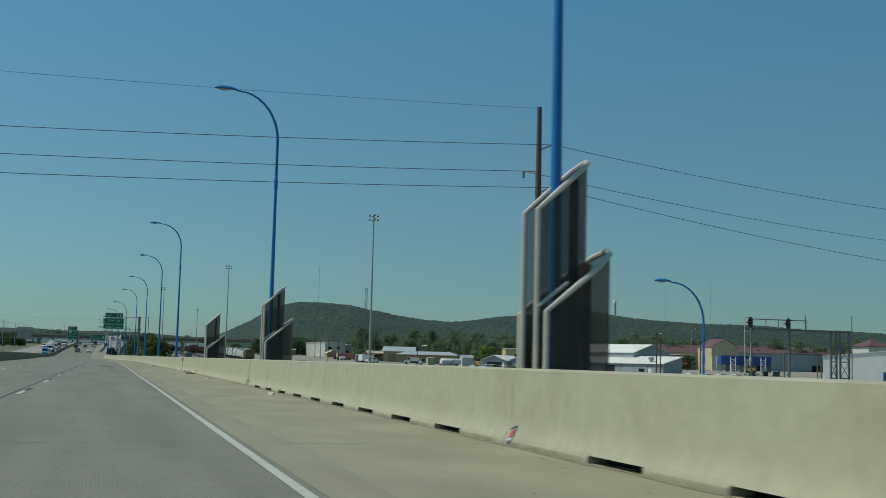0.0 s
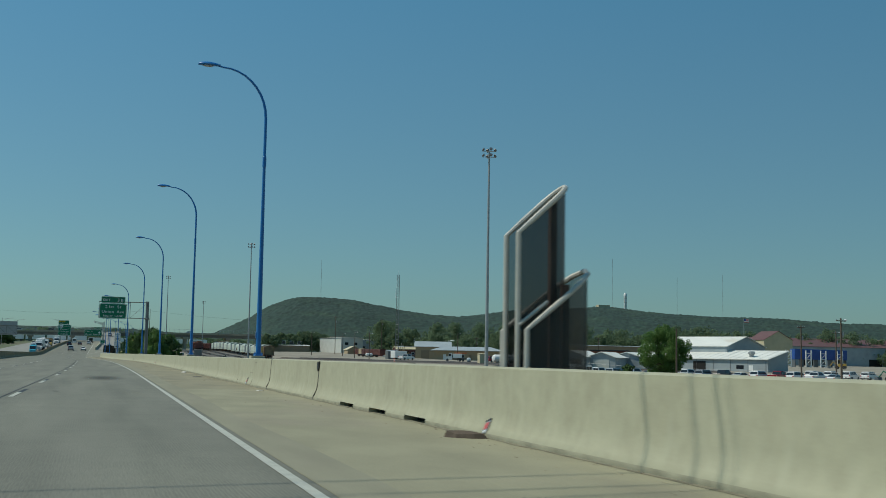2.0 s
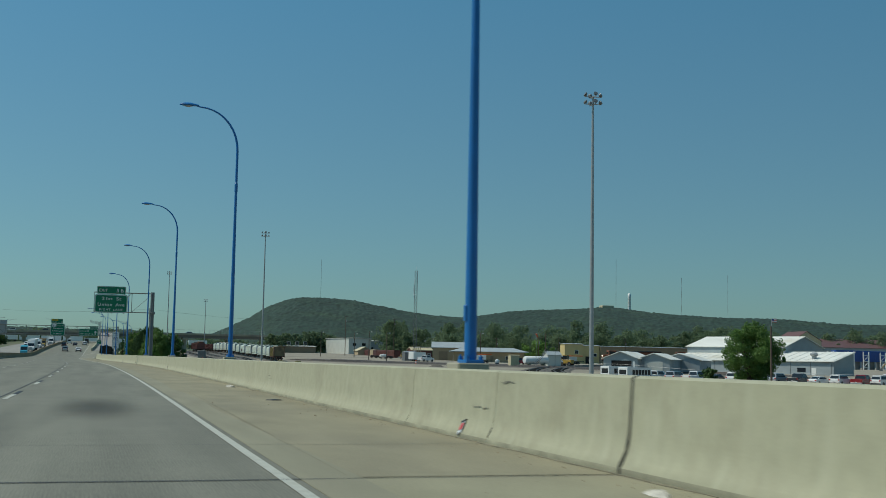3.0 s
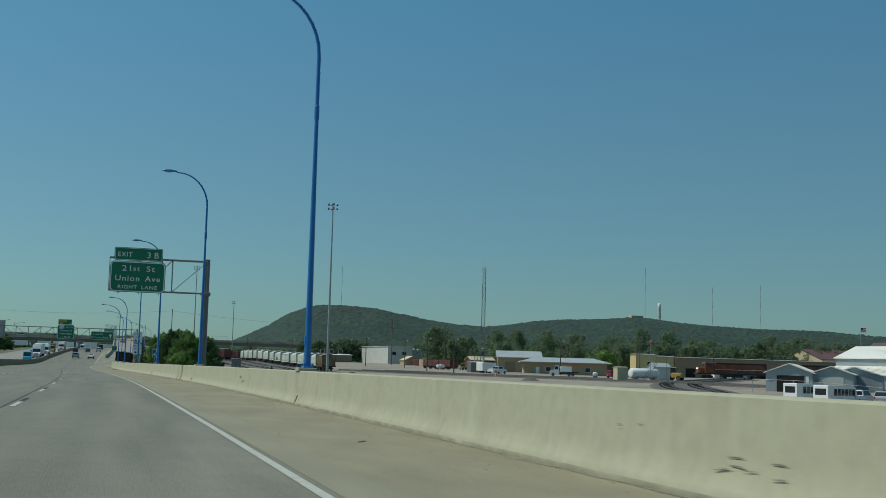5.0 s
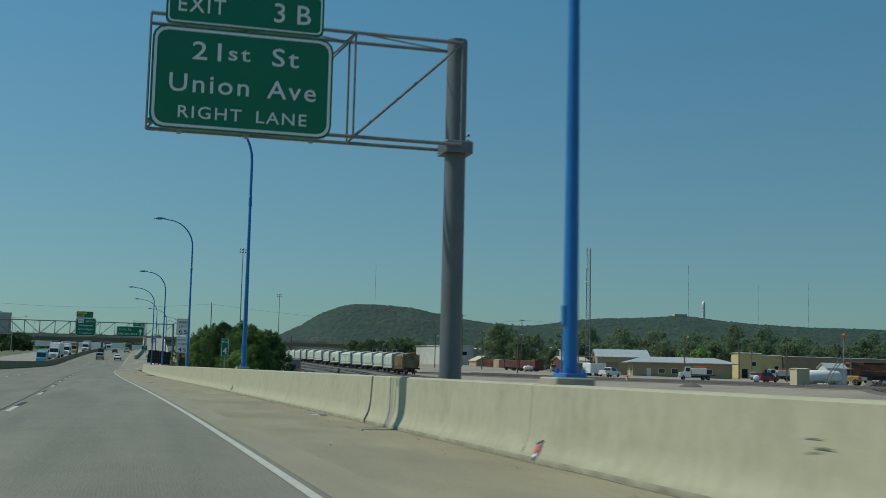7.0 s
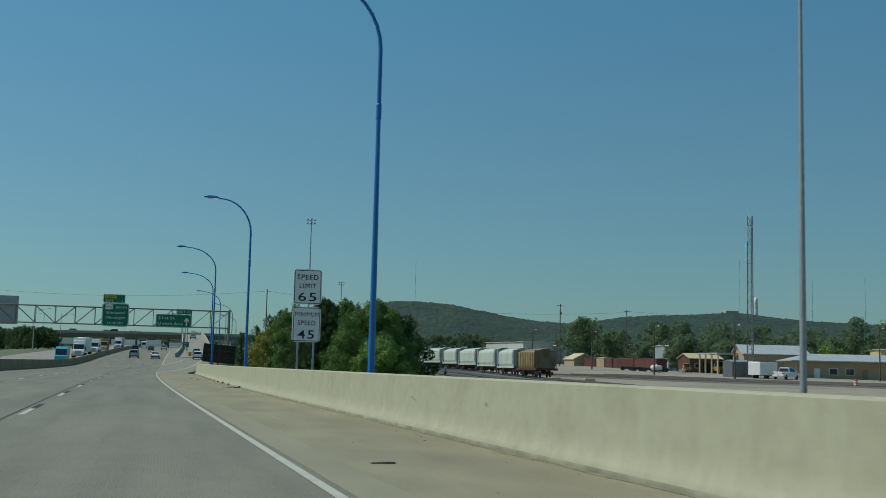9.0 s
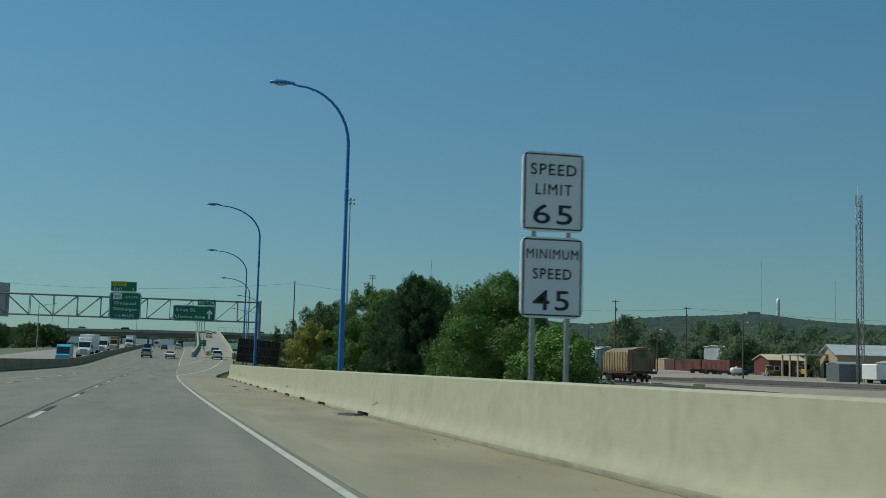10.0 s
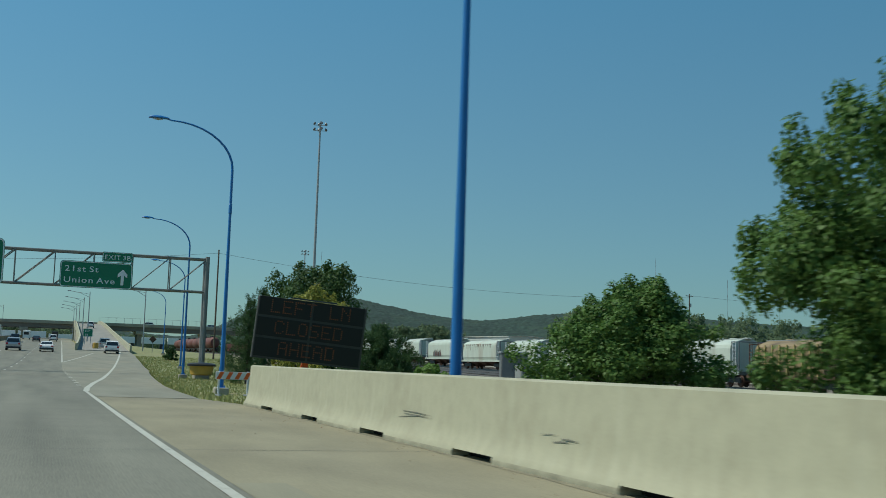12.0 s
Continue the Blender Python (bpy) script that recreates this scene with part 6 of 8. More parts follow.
shed("pump_hut", 100.6, 102.8, 349.6, 351.6, 2.5, 2.6, "cream", "cream", "small cream pump hut beside the tank", "x", overhang=0.1, category="hut")
shed("pale_hut", 117.4, 121.2, 367, 370, 3.0, 3.8, "palesiding", "greyroof", "pale green-grey gabled hut behind the fuel tank", "x", overhang=0.2, category="hut")
t = thing("propane_tank", (102.6, 365, ground_z(102, 365)), 60, "small white round-ended gas tank", "storage tank")
part("tank", Geo().lathe([(0.2, -1.2), (0.6, -1.1), (0.75, -0.7), (0.75, 0.7), (0.6, 1.1), (0.2, 1.2)], 16, Matrix.Translation((0, 0, 1.0)) @ Matrix.Scale(0.7, 4), "x"), "white", t, smooth=True)
part("leg", Geo().box(-0.7, -0.5, -0.4, 0.4, -0.1, 0.6).box(0.5, 0.7, -0.4, 0.4, -0.1, 0.6), "steel", t)

# Blue container row with white lattice frames.
t = thing("blue_container_row", (0, 0, 0), 0, "row of stacked blue containers in the industrial yard", "container", "blue containers")
for k in range(7):
    x0 = 247 + 4.5 * k
    part("container", Geo().bev(x0, x0 + 4.1, 424 + 2 * k, 427 + 2 * k, 3.3, 7.1, 0.1), "bluebox", t)
    part("rack", Geo().box(x0 + 0.2, x0 + 0.5, 424.3 + 2 * k, 426.7 + 2 * k, -1.3, 3.32), "steel", t)
    part("rack", Geo().box(x0 + 3.6, x0 + 3.9, 424.3 + 2 * k, 426.7 + 2 * k, -1.3, 3.32), "steel", t)
for x0, y0 in ((238, 416), (249, 420), (258, 424), (268, 428)):
    f = thing("lattice_frame", (x0, y0, -1.0), 0, "white steel lattice loading frame", "lattice frame", "lattice frames")
    for xx in (0, 2.2):
        part("upright", Geo().box(xx - 0.14, xx + 0.14, -0.14, 0.14, 0, 7.6), "white", f)
    for k in range(3):
        part("brace", Geo().tube([(0, 0, k * 2.1 + 0.2), (2.2, 0, k * 2.1 + 2.2)], 0.09, 6).box(-0.1, 2.3, -0.1, 0.1, k * 2.1 + 2.2, k * 2.1 + 2.4), "white", f)


# Substation portals.
def portal(x, y, w, h, turn):
    z = yard_z(x, y)
    t = thing("substation_portal", (x, y, z - 0.1), turn, "grey steel substation portal frame with braces", "substation frame", "substation frames")
    for xx in (0, w):
        part("column", Geo().tube([(xx, 0, 0), (xx, 0, h)], 0.16, 8), "steel", t)
        part("second_column", Geo().tube([(xx + 1.2, 0, 0), (xx + 1.2, 0, h)], 0.12, 8), "steel", t)
        g = Geo()
        for k in range(int(h / 1.5)):
            g.tube([(xx, 0, k * 1.5), (xx + 1.2, 0, k * 1.5 + 1.5)], 0.05, 5)
        part("brace", g, "steel", t)
    part("beam", Geo().box(0, w + 1.2, -0.1, 0.1, h - 0.35, h - 0.1), "steel", t)
    for k in range(3):
        part("insulator", Geo().lathe([(0.06, 0), (0.13, 0.1), (0.06, 0.2), (0.13, 0.3), (0.06, 0.4), (0.13, 0.5), (0.05, 0.7)], 8, Matrix.Translation((w * (k + 0.6) / 3, 0, h - 0.1))), "brownsteel", t)
    return t


portal(150, 230, 10, 7.5, 10)
portal(176, 236, 10, 7.5, 10)

# The signal bridge over the tracks: thin columns, a walkway beam with a rail, one braced leg.
SBY = 92.8
sbz = yard_z(60, SBY) - 0.1
sb = thing("signal_bridge", (0, SBY, 0), 0, "slender grey steel railway signal bridge with a braced leg", "signal bridge")
for xx, top in ((57.1, 5.65), (61.05, 5.72), (65.45, 4.85), (66.05, 4.9), (66.45, 4.9), (67.4, 4.9)):
    part("column", Geo().box(xx - 0.07, xx + 0.07, -0.08, 0.08, sbz, top), "steel", sb)
for x0 in (65.45, 66.45):
    x1 = x0 + (0.6 if x0 < 66 else 0.95)
    for z0 in (-1.0, 0.5, 2.0):
        part("brace", Geo().tube([(x0, 0, z0), (x1, 0, z0 + 1.5)], 0.035, 6).tube([(x1, 0.03, z0), (x0, 0.03, z0 + 1.5)], 0.035, 6), "steel", sb)
        part("tie", Geo().box(x0, x1, -0.05, 0.05, z0 - 0.05, z0 + 0.05), "steel", sb)
for yy in (-0.35, 0.35):
    part("beam", Geo().box(55.9, 67.5, yy - 0.05, yy + 0.05, 4.72, 4.86), "steel", sb)
    part("handrail", Geo().tube([(57.1, yy, 5.68), (62.9, yy, 5.68)], 0.03, 6), "steel", sb)
for xx in (58.4, 59.7, 62.6):
    part("rail_post", Geo().box(xx - 0.025, xx + 0.025, -0.38, -0.32, 4.86, 5.7), "steel", sb)
part("walkway", Geo().box(55.9, 67.4, -0.3, 0.3, 4.79, 4.83), "steel", sb)
part("mast", Geo().tube([(62.75, 0, 4.8), (62.75, 0, 6.2)], 0.05, 8), "steel", sb)
part("finial", Geo().tube([(67.75, 0, sbz), (67.75, 0, 6.3)], 0.04, 8), "steel", sb)
# Hanging ladder cages with the signal heads beside the columns.
for hx in (56.45, 60.35):
    cage = Geo()
    for a in (-0.32, 0.32):
        cage.box(hx + a - 0.025, hx + a + 0.025, -0.5, -0.45, 1.9, 5.75)
    for zz in (1.9, 4.55, 5.75):
        cage.box(hx - 0.35, hx + 0.35, -0.52, -0.44, zz - 0.03, zz + 0.03)
    if hx < 58:
        part("cage", cage, "palesiding", sb)
    head = thing("railway_signal", (hx + 0.18, SBY - 0.62, 5.35), 0, "black three-lamp railway signal head on the bridge", "railway signal", "railway signals")
    part("backplate", Geo().lathe([(0.24, -0.03), (0.24, 0.03)], 16, Matrix.Diagonal((1, 1, 2.1, 1)), "y"), "black", head)
    for k in range(3):
        part("hood", Geo().lathe([(0.1, -0.25), (0.12, 0.0)], 10, Matrix.Translation((0, -0.03, -0.28 + 0.28 * k)), "y"), "black", head)
    part("bracket", Geo().box(-0.04, 0.04, 0.02, 0.7, -0.1, 0.1), "steel", head)


# ---------------------------------------------------------------- vehicles
def wheels(t, ys, half, r=0.34, w=0.24):
    for y in ys:
        for s in (-1, 1):
            wh = part("wheel", Geo().lathe([(r * 0.55, -w / 2), (r * 0.92, -w / 2), (r, -w / 4), (r, w / 4), (r * 0.92, w / 2), (r * 0.55, w / 2)], 16, Matrix.Translation((s * half, y, r)), "x"), "tyre", t)
            part("rim", Geo().lathe([(0.05, s * (w / 2 - 0.02)), (r * 0.55, s * (w / 2 + 0.005)), (r * 0.58, s * (w / 2 - 0.06))], 12, Matrix.Translation((s * half, y, r)), "x"), "galv", wh)


def car(kind, body, label):
    """Road vehicle facing +y; kind: sedan, suv or pickup."""
    t = thing({"sedan": "sedan", "suv": "sport_utility", "pickup": "pickup_truck"}[kind], (0, 0, 0), 0, label, "car" if kind != "pickup" else "pickup truck")
    if kind == "sedan":
        L, W, belt, roof = 4.8, 1.84, 0.92, 1.46
        low = [(-2.4, 0.42), (-2.38, 0.78), (-2.2, 0.98), (-1.55, 1.02), (1.0, 0.95), (2.1, 0.8), (2.38, 0.6), (2.4, 0.35), (1.9, 0.24), (-2.1, 0.24)]
        cab = [(-1.75, 1.0), (-1.0, 1.42), (0.0, 1.46), (0.45, 1.4), (1.25, 0.96)]
    elif kind == "suv":
        L, W, belt, roof = 5.0, 1.98, 1.1, 1.85
        low = [(-2.5, 0.5), (-2.52, 0.9), (-2.45, 1.12), (1.2, 1.1), (2.2, 1.02), (2.48, 0.8), (2.5, 0.42), (2.0, 0.3), (-2.2, 0.3)]
        cab = [(-2.4, 1.1), (-2.15, 1.75), (-1.9, 1.84), (0.3, 1.85), (0.6, 1.78), (1.35, 1.1)]
    else:
        L, W, belt, roof = 5.8, 2.0, 1.15, 1.92
        low = [(-2.9, 0.6), (-2.9, 1.15), (1.5, 1.18), (2.6, 1.1), (2.88, 0.9), (2.9, 0.5), (2.4, 0.36), (-2.6, 0.4)]
        cab = [(-0.85, 1.15), (-0.75, 1.85), (-0.5, 1.92), (1.0, 1.9), (1.25, 1.82), (1.75, 1.17)]
    h = W / 2
    def tucked(profile, a, b):
        zs = [z for _, z in profile]
        def width(z):
            return a + (b - a) * (z - min(zs)) / (max(zs) - min(zs) + 1e-6)
        left = [(-width(z), y, z) for y, z in profile]
        right = [(width(z), y, z) for y, z in profile]
        return Geo().loft([left, right])
    part("body", tucked(low, h, h * 0.97), body, t, smooth=False)
    cabin = part("cabin", tucked(cab, h * 0.95, h * 0.76), body, t)
    y0, y1 = cab[0][0], cab[-1][0]
    (ra, rb) = cab[0], cab[1]
    def pane(p, q, inset, nm):
        g = Geo()
        wa, wb = h * 0.93 - inset, h * 0.78 - inset
        d = Vector((0, q[1] - p[1], -(q[0] - p[0]))).normalized() * (0.012 if nm == "rear_window" else 0.012)
        s = -1 if nm == "rear_window" else 1
        lo = Vector((0, p[0], p[1])).lerp(Vector((0, q[0], q[1])), 0.12)
        hi = Vector((0, p[0], p[1])).lerp(Vector((0, q[0], q[1])), 0.9)
        n = Vector((0, -(q[1] - p[1]), (q[0] - p[0]))).normalized()
        if n.y * s < 0:
            n = -n
        n = n * 0.012
        g.add([(-wa, lo.y + n.y, lo.z + n.z), (wa, lo.y + n.y, lo.z + n.z), (wb, hi.y + n.y, hi.z + n.z), (-wb, hi.y + n.y, hi.z + n.z)], [(0, 1, 2, 3)])
        return part(nm, g, "glass", cabin)
    pane(cab[0], cab[1], 0.06, "rear_window")
    pane(cab[-1], cab[-2], 0.06, "windshield")
    for s in (-1, 1):
        zt, zb_ = roof - 0.12, belt + 0.1
        wb, wt = h * 0.95 + 0.004, h * 0.79 + 0.006
        def sx_(z):
            return s * (wb + (wt - wb) * (z - cab[0][1]) / (roof - cab[0][1]))
        a0, a1 = cab[0][0] + 0.25, cab[-1][0] - 0.3
        g = Geo().add([(sx_(zb_), a0, zb_), (sx_(zb_), a1, zb_), (sx_(zt), a1 - 0.5, zt), (sx_(zt), a0 + (0.55 if kind == "sedan" else 0.15), zt)], [(0, 1, 2, 3)])
        part("side_window", g, "glass", cabin)
        part("tail_light", Geo().bev(min(s * h * 0.97, s * (h - 0.32)), max(s * h * 0.97, s * (h - 0.32)), low[0][0] - 0.03, low[0][0] + 0.1, 0.72 if kind == "sedan" else 0.85, 0.9 if kind == "sedan" else 1.1, 0.02), "taillight", t)
        part("head_lamp", Geo().bev(min(s * h * 0.95, s * (h - 0.4)), max(s * h * 0.95, s * (h - 0.4)), L / 2 - 0.16, L / 2 + 0.0, 0.62, 0.78, 0.02), "signwhite", t)
        part("mirror", Geo().bev(min(s * h, s * (h + 0.2)), max(s * h, s * (h + 0.2)), cab[-1][0] - 0.55, cab[-1][0] - 0.4, belt, belt + 0.16, 0.02), body, t)
    part("rear_bumper", Geo().bev(-h * 0.97, h * 0.97, -L / 2 - 0.05, -L / 2 + 0.2, 0.36, 0.58, 0.04), "cardark" if kind != "pickup" else "galv", t)
    part("plate", Geo().box(-0.16, 0.16, -L / 2 - 0.07, -L / 2 - 0.05, 0.6, 0.7), "plate", t)
    if kind == "pickup":
        part("bed_floor", Geo().box(-h * 0.82, h * 0.82, -2.75, -0.95, 1.152, 1.16), "cardark", t)
        part("tailgate", Geo().bev(-h * 0.9, h * 0.9, -L / 2 - 0.03, -L / 2 + 0.03, 0.62, 1.2, 0.02), body, t)
    wheels(t, (-L / 2 + 0.95, L / 2 - 0.95), h - 0.1, 0.33 if kind == "sedan" else 0.38)
    return t


def truck(kind, cabcol, boxcol, label):
    """Large vehicle facing +y: semi, box, van, utility."""
    t = thing({"semi": "semi_truck", "box": "box_truck", "van": "delivery_van", "utility": "utility_truck", "bus": "bus"}[kind], (0, 0, 0), 0, label, "truck" if kind != "bus" else "bus")
    if kind in ("van", "bus"):
        L, W, H = (6.0, 2.0, 2.7) if kind == "van" else (9.0, 2.4, 2.9)
        part("body", Geo().prism([(-L / 2, 0.4), (-L / 2, H - 0.1), (-L / 2 + 0.15, H), (L / 2 - 1.6, H), (L / 2 - 0.9, H - 0.3), (L / 2 - 0.35, 1.3), (L / 2, 1.1), (L / 2, 0.4)], -W / 2, W / 2), cabcol, t)
        part("windshield", Geo().add([(-W / 2 + 0.1, L / 2 - 0.83, H - 0.35), (W / 2 - 0.1, L / 2 - 0.83, H - 0.35), (W / 2 - 0.1, L / 2 - 0.33, 1.35), (-W / 2 + 0.1, L / 2 - 0.33, 1.35)], [(0, 1, 2, 3)]), "glass", t)
        for s in (-1, 1):
            n = 1 if kind == "van" else 6
            for k in range(n):
                a = L / 2 - 2.0 - k * 1.05
                part("side_window", Geo().box(min(s * W / 2, s * (W / 2 + 0.01)), max(s * W / 2, s * (W / 2 + 0.01)), a, a + 0.9, 1.35, H - 0.5), "glass", t)
        part("rear_window", Geo().box(-W / 2 + 0.3, W / 2 - 0.3, -L / 2 - 0.01, -L / 2, 1.4, H - 0.5), "glass", t)
        wheels(t, (-L / 2 + 1.3, L / 2 - 1.2), W / 2 - 0.1, 0.4)
        return t
    part("frame", Geo().box(-0.45, 0.45, -3.0, 4.0, 0.6, 0.85), "black", t)
    part("cab", Geo().prism([(1.6, 0.6), (1.6, 2.75), (2.0, 2.9), (2.9, 2.85), (3.25, 1.75), (4.5, 1.6), (4.7, 1.3), (4.7, 0.6)], -1.1, 1.1), cabcol, t)
    part("windshield", Geo().add([(-1.0, 2.94, 2.75), (1.0, 2.94, 2.75), (1.0, 3.27, 1.8), (-1.0, 3.27, 1.8)], [(0, 1, 2, 3)]), "glass", t)
    part("grille", Geo().bev(-0.6, 0.6, 4.66, 4.76, 0.75, 1.5, 0.03), "galv", t)
    part("bumper", Geo().bev(-1.15, 1.15, 4.7, 4.9, 0.45, 0.75, 0.04), "galv", t)
    for s in (-1, 1):
        part("side_window", Geo().box(min(s * 1.1, s * 1.11), max(s * 1.1, s * 1.11), 1.9, 2.95, 1.8, 2.6), "glass", t)
        part("mirror", Geo().box(min(s * 1.2, s * 1.4), max(s * 1.2, s * 1.4), 2.9, 3.0, 1.7, 2.3), "black", t)
    if kind == "semi":
        part("sleeper", Geo().bev(-1.2, 1.2, -0.4, 1.6, 0.9, 3.6, 0.15), cabcol, t)
        part("trailer", Geo().bev(-1.28, 1.28, -14.5, -0.7, 1.1, 4.05, 0.05), boxcol, t)
        part("under_ride_bar", Geo().box(-1.1, 1.1, -14.5, -14.3, 0.5, 0.65), "galv", t)
        wheels(t, (3.6, -0.2, -1.4, -12.0, -13.3), 1.05, 0.5, 0.5)
    elif kind == "box":
        part("box_body", Geo().bev(-1.2, 1.2, -4.6, 1.4, 0.95, 3.6, 0.05), boxcol, t)
        wheels(t, (3.6, -2.6), 1.0, 0.48, 0.4)
    else:
        part("flat_bed", Geo().box(-1.2, 1.2, -5.0, 1.4, 1.0, 1.2), "black", t)
        part("tool_body", Geo().bev(-1.15, 1.15, -2.6, 1.2, 1.2, 2.6, 0.06), boxcol, t)
        part("crane_boom", Geo().box(-0.2, 0.2, -4.8, 0.6, 2.75, 3.05), "coneorange", t)
        wheels(t, (3.6, -1.8, -3.1), 1.0, 0.48, 0.4)
    return t


def drive(t, lane_off, y, back=False, dx=None):
    x = edge_x(y) + lane_off if dx is None else dx
    slope = math.degrees(math.atan((edge_x(y + 5) - edge_x(y - 5)) / 10))
    grade = math.degrees(math.atan((road_z(y + 5) - road_z(y - 5)) / 10))
    t.matrix_world = Matrix.Translation((x, y, road_z(y) + 0.01)) @ pose(0, 0, 0, -grade if back else grade, 0, (180 if back else 0) - slope)
    return t


drive(car("sedan", "carwhite", "white sedan driving ahead on the freeway"), -2.0, 506)
drive(car("suv", "silver", "silver sport utility vehicle in the middle lane"), -6.5, 508)
drive(car("suv", "carwhite", "white sport utility vehicle in the exit lane"), 0, 508, dx=7.9)
drive(car("pickup", "silver", "grey pickup truck on the exit ramp approach"), 0, 548, dx=8.8)
drive(car("suv", "cardark", "dark sport utility vehicle far ahead"), -9.8, 610)
drive(car("sedan", "cardark", "dark sedan far ahead in traffic"), -5.9, 640)
drive(car("suv", "carwhite", "white sport utility vehicle far ahead"), -2.0, 660)
drive(truck("van", "carwhite", "carwhite", "white van far ahead in traffic"), -9.9, 700)
drive(truck("van", "cardark", "cardark", "dark van far ahead in traffic"), -2.0, 735)
# Oncoming traffic beyond the median.
drive(truck("van", "teal", "teal", "teal delivery van in oncoming traffic"), -17.2, 462, True)
drive(truck("semi", "carwhite", "white", "white semi truck in oncoming traffic"), -17.2, 500, True)
drive(truck("box", "carwhite", "carwhite", "white box truck in oncoming traffic"), -17.3, 545, True)
drive(truck("box", "equipyellow", "tandark", "tan dump truck in oncoming traffic"), -17.2, 580, True)
drive(truck("semi", "carwhite", "palesiding", "white semi truck with a grey trailer, oncoming"), -17.2, 660, True)
drive(car("sedan", "cardark", "dark sedan in oncoming traffic"), -21.0, 600, True)
drive(car("suv", "silver", "silver car in oncoming traffic"), -21.0, 540, True)
drive(car("suv", "carwhite", "white car in oncoming traffic"), -25.0, 610, True)
drive(truck("van", "carwhite", "white", "white van in oncoming traffic"), -25.0, 690, True)


def park(t, x, y, turn, dz=0.0):
    t.matrix_world = pose(x, y, ground_z(x, y) + 0.01 + dz, 0, 0, turn)
    return t


def enclosed_trailer(x, y, turn, length):
    t = thing("enclosed_trailer", (0, 0, 0), 0, "white enclosed cargo trailer parked on the yard gravel", "trailer", "cargo trailers")
    h = length / 2
    part("box_body", Geo().bev(-1.15, 1.15, -h, h, 0.55, 2.7, 0.1), "white", t)
    part("side_door", Geo().box(-1.165, -1.15, -0.5, 0.4, 0.7, 2.5), "carwhite", t)
    part("drawbar", Geo().tube([(0, h, 0.6), (0, h + 1.3, 0.55)], 0.06, 6), "steel", t)
    for yy in (-0.9, -0.1):
        wheels(t, (yy,), 1.0, 0.34, 0.24)
    return park(t, x, y, turn)


# Parked in the yard.
park(car("pickup", "carwhite", "white pickup truck parked by the yard office"), 98.6, 417.0, -55)
enclosed_trailer(97.5, 422.5, -60, 5.4)
park(truck("utility", "carwhite", "white", "white utility crane truck parked at the office"), 110.0, 400.5, 70).scale = (0.9, 0.72, 0.9)
park(car("suv", "redcar", "dark red sport utility vehicle parked in the yard"), 118, 388, -70)
park(car("suv", "silver", "silver car parked beside the office"), 140, 428, -70)
park(car("sedan", "bluebox", "blue car parked beside the office"), 143.5, 430, -65)
park(truck("utility", "carwhite", "palesiding", "white yard truck with tool body"), 160, 452, 80)
enclosed_trailer(172.5, 437, -20, 5.0)
park(car("pickup", "carwhite", "white pickup truck near the locomotives"), 178.5, 436, -80)
park(truck("bus", "carwhite", "white", "white shuttle bus parked behind the barrier"), 92.6, 273, -74).scale = (0.95, 0.7, 0.85)
park(truck("bus", "carwhite", "white", "white shuttle bus parked behind the barrier"), 93.2, 267.2, -72).scale = (0.95, 0.7, 0.82)
rowcols = ["carwhite", "silver", "carwhite", "cardark", "carwhite", "carwhite", "silver", "cardark", "carwhite", "carwhite", "redcar", "carwhite", "carwhite", "silver"]
made = {}
for k, col in enumerate(rowcols):
    kind = ("pickup", "suv", "pickup", "sedan", "suv")[k % 5]
    x, y = 98 + 3.1 * k, 269 - 1.6 * k
    key = (kind, col)
    m = pose(x, y, ground_z(x, y) + 0.01, 0, 0, -62 + 7 * math.sin(k * 2.1))
    word = {"carwhite": "white", "silver": "silver", "cardark": "dark", "redcar": "red"}[col]
    if key in made:
        copy_thing(made[key], m)
    else:
        made[key] = car(kind, col, f"{word} {kind} parked in the works car park")
        tagged(made[key], group="parked cars")
        made[key].matrix_world = m
for k in range(4):
    copy_thing(made[("suv", "carwhite")] if ("suv", "carwhite") in made else made[("pickup", "carwhite")], pose(150 + 3.2 * k, 272 - 2 * k, ground_z(150, 270), 0, 0, -60))


def digger(x, y, turn, colour, label):
    t = thing("loader", (x, y, ground_z(x, y)), turn, label, "machine", "yard machines")
    part("body", Geo().bev(-0.9, 0.9, -1.8, 0.6, 0.7, 1.7, 0.1), colour, t)
    part("cab", Geo().bev(-0.7, 0.7, -0.4, 0.8, 1.7, 2.8, 0.08), "glass", t)
    part("cab_roof", Geo().bev(-0.8, 0.8, -0.5, 0.9, 2.8, 2.95, 0.04), colour, t)
    part("boom", Geo().tube([(0, 0.6, 1.2), (0, 2.2, 2.2), (0, 3.2, 0.8)], 0.15, 6), colour, t)
    part("bucket", Geo().prism([(2.8, 0.2), (3.8, 0.2), (3.6, 0.9), (3.0, 1.0)], -1.0, 1.0), "steel", t)
    wheels(t, (-1.2, 1.0), 0.9, 0.55, 0.4)
    return t


digger(124.5, 371, 40, "equipyellow", "yellow loader parked near the fuel tank")
digger(105.6, 468.5, 130, "equipyellow", "yellow loader beside the containers").scale = (0.65, 0.65, 0.65)
digger(111.8, 466.5, 200, "equipyellow", "yellow loader behind the porch").scale = (0.75, 0.75, 0.85)
for x, y, a in ((99.6, 486.0, 70), (99.8, 480.5, 85), (100.2, 475.5, 60), (101.0, 471.0, 95)):
    t = thing("spare_bogie", (x, y, ground_z(x, y) - 0.02), a, "rusty spare rail bogie lying in the yard", "bogie", "spare bogies")
    truck_set(t, 0.0)
digger(158, 256, 30, "equipgreen", "green yard machine by the works")
digger(163, 258, 70, "equipgreen", "green yard machine by the works")
digger(168, 261, 120, "equipgreen", "green yard machine by the works")
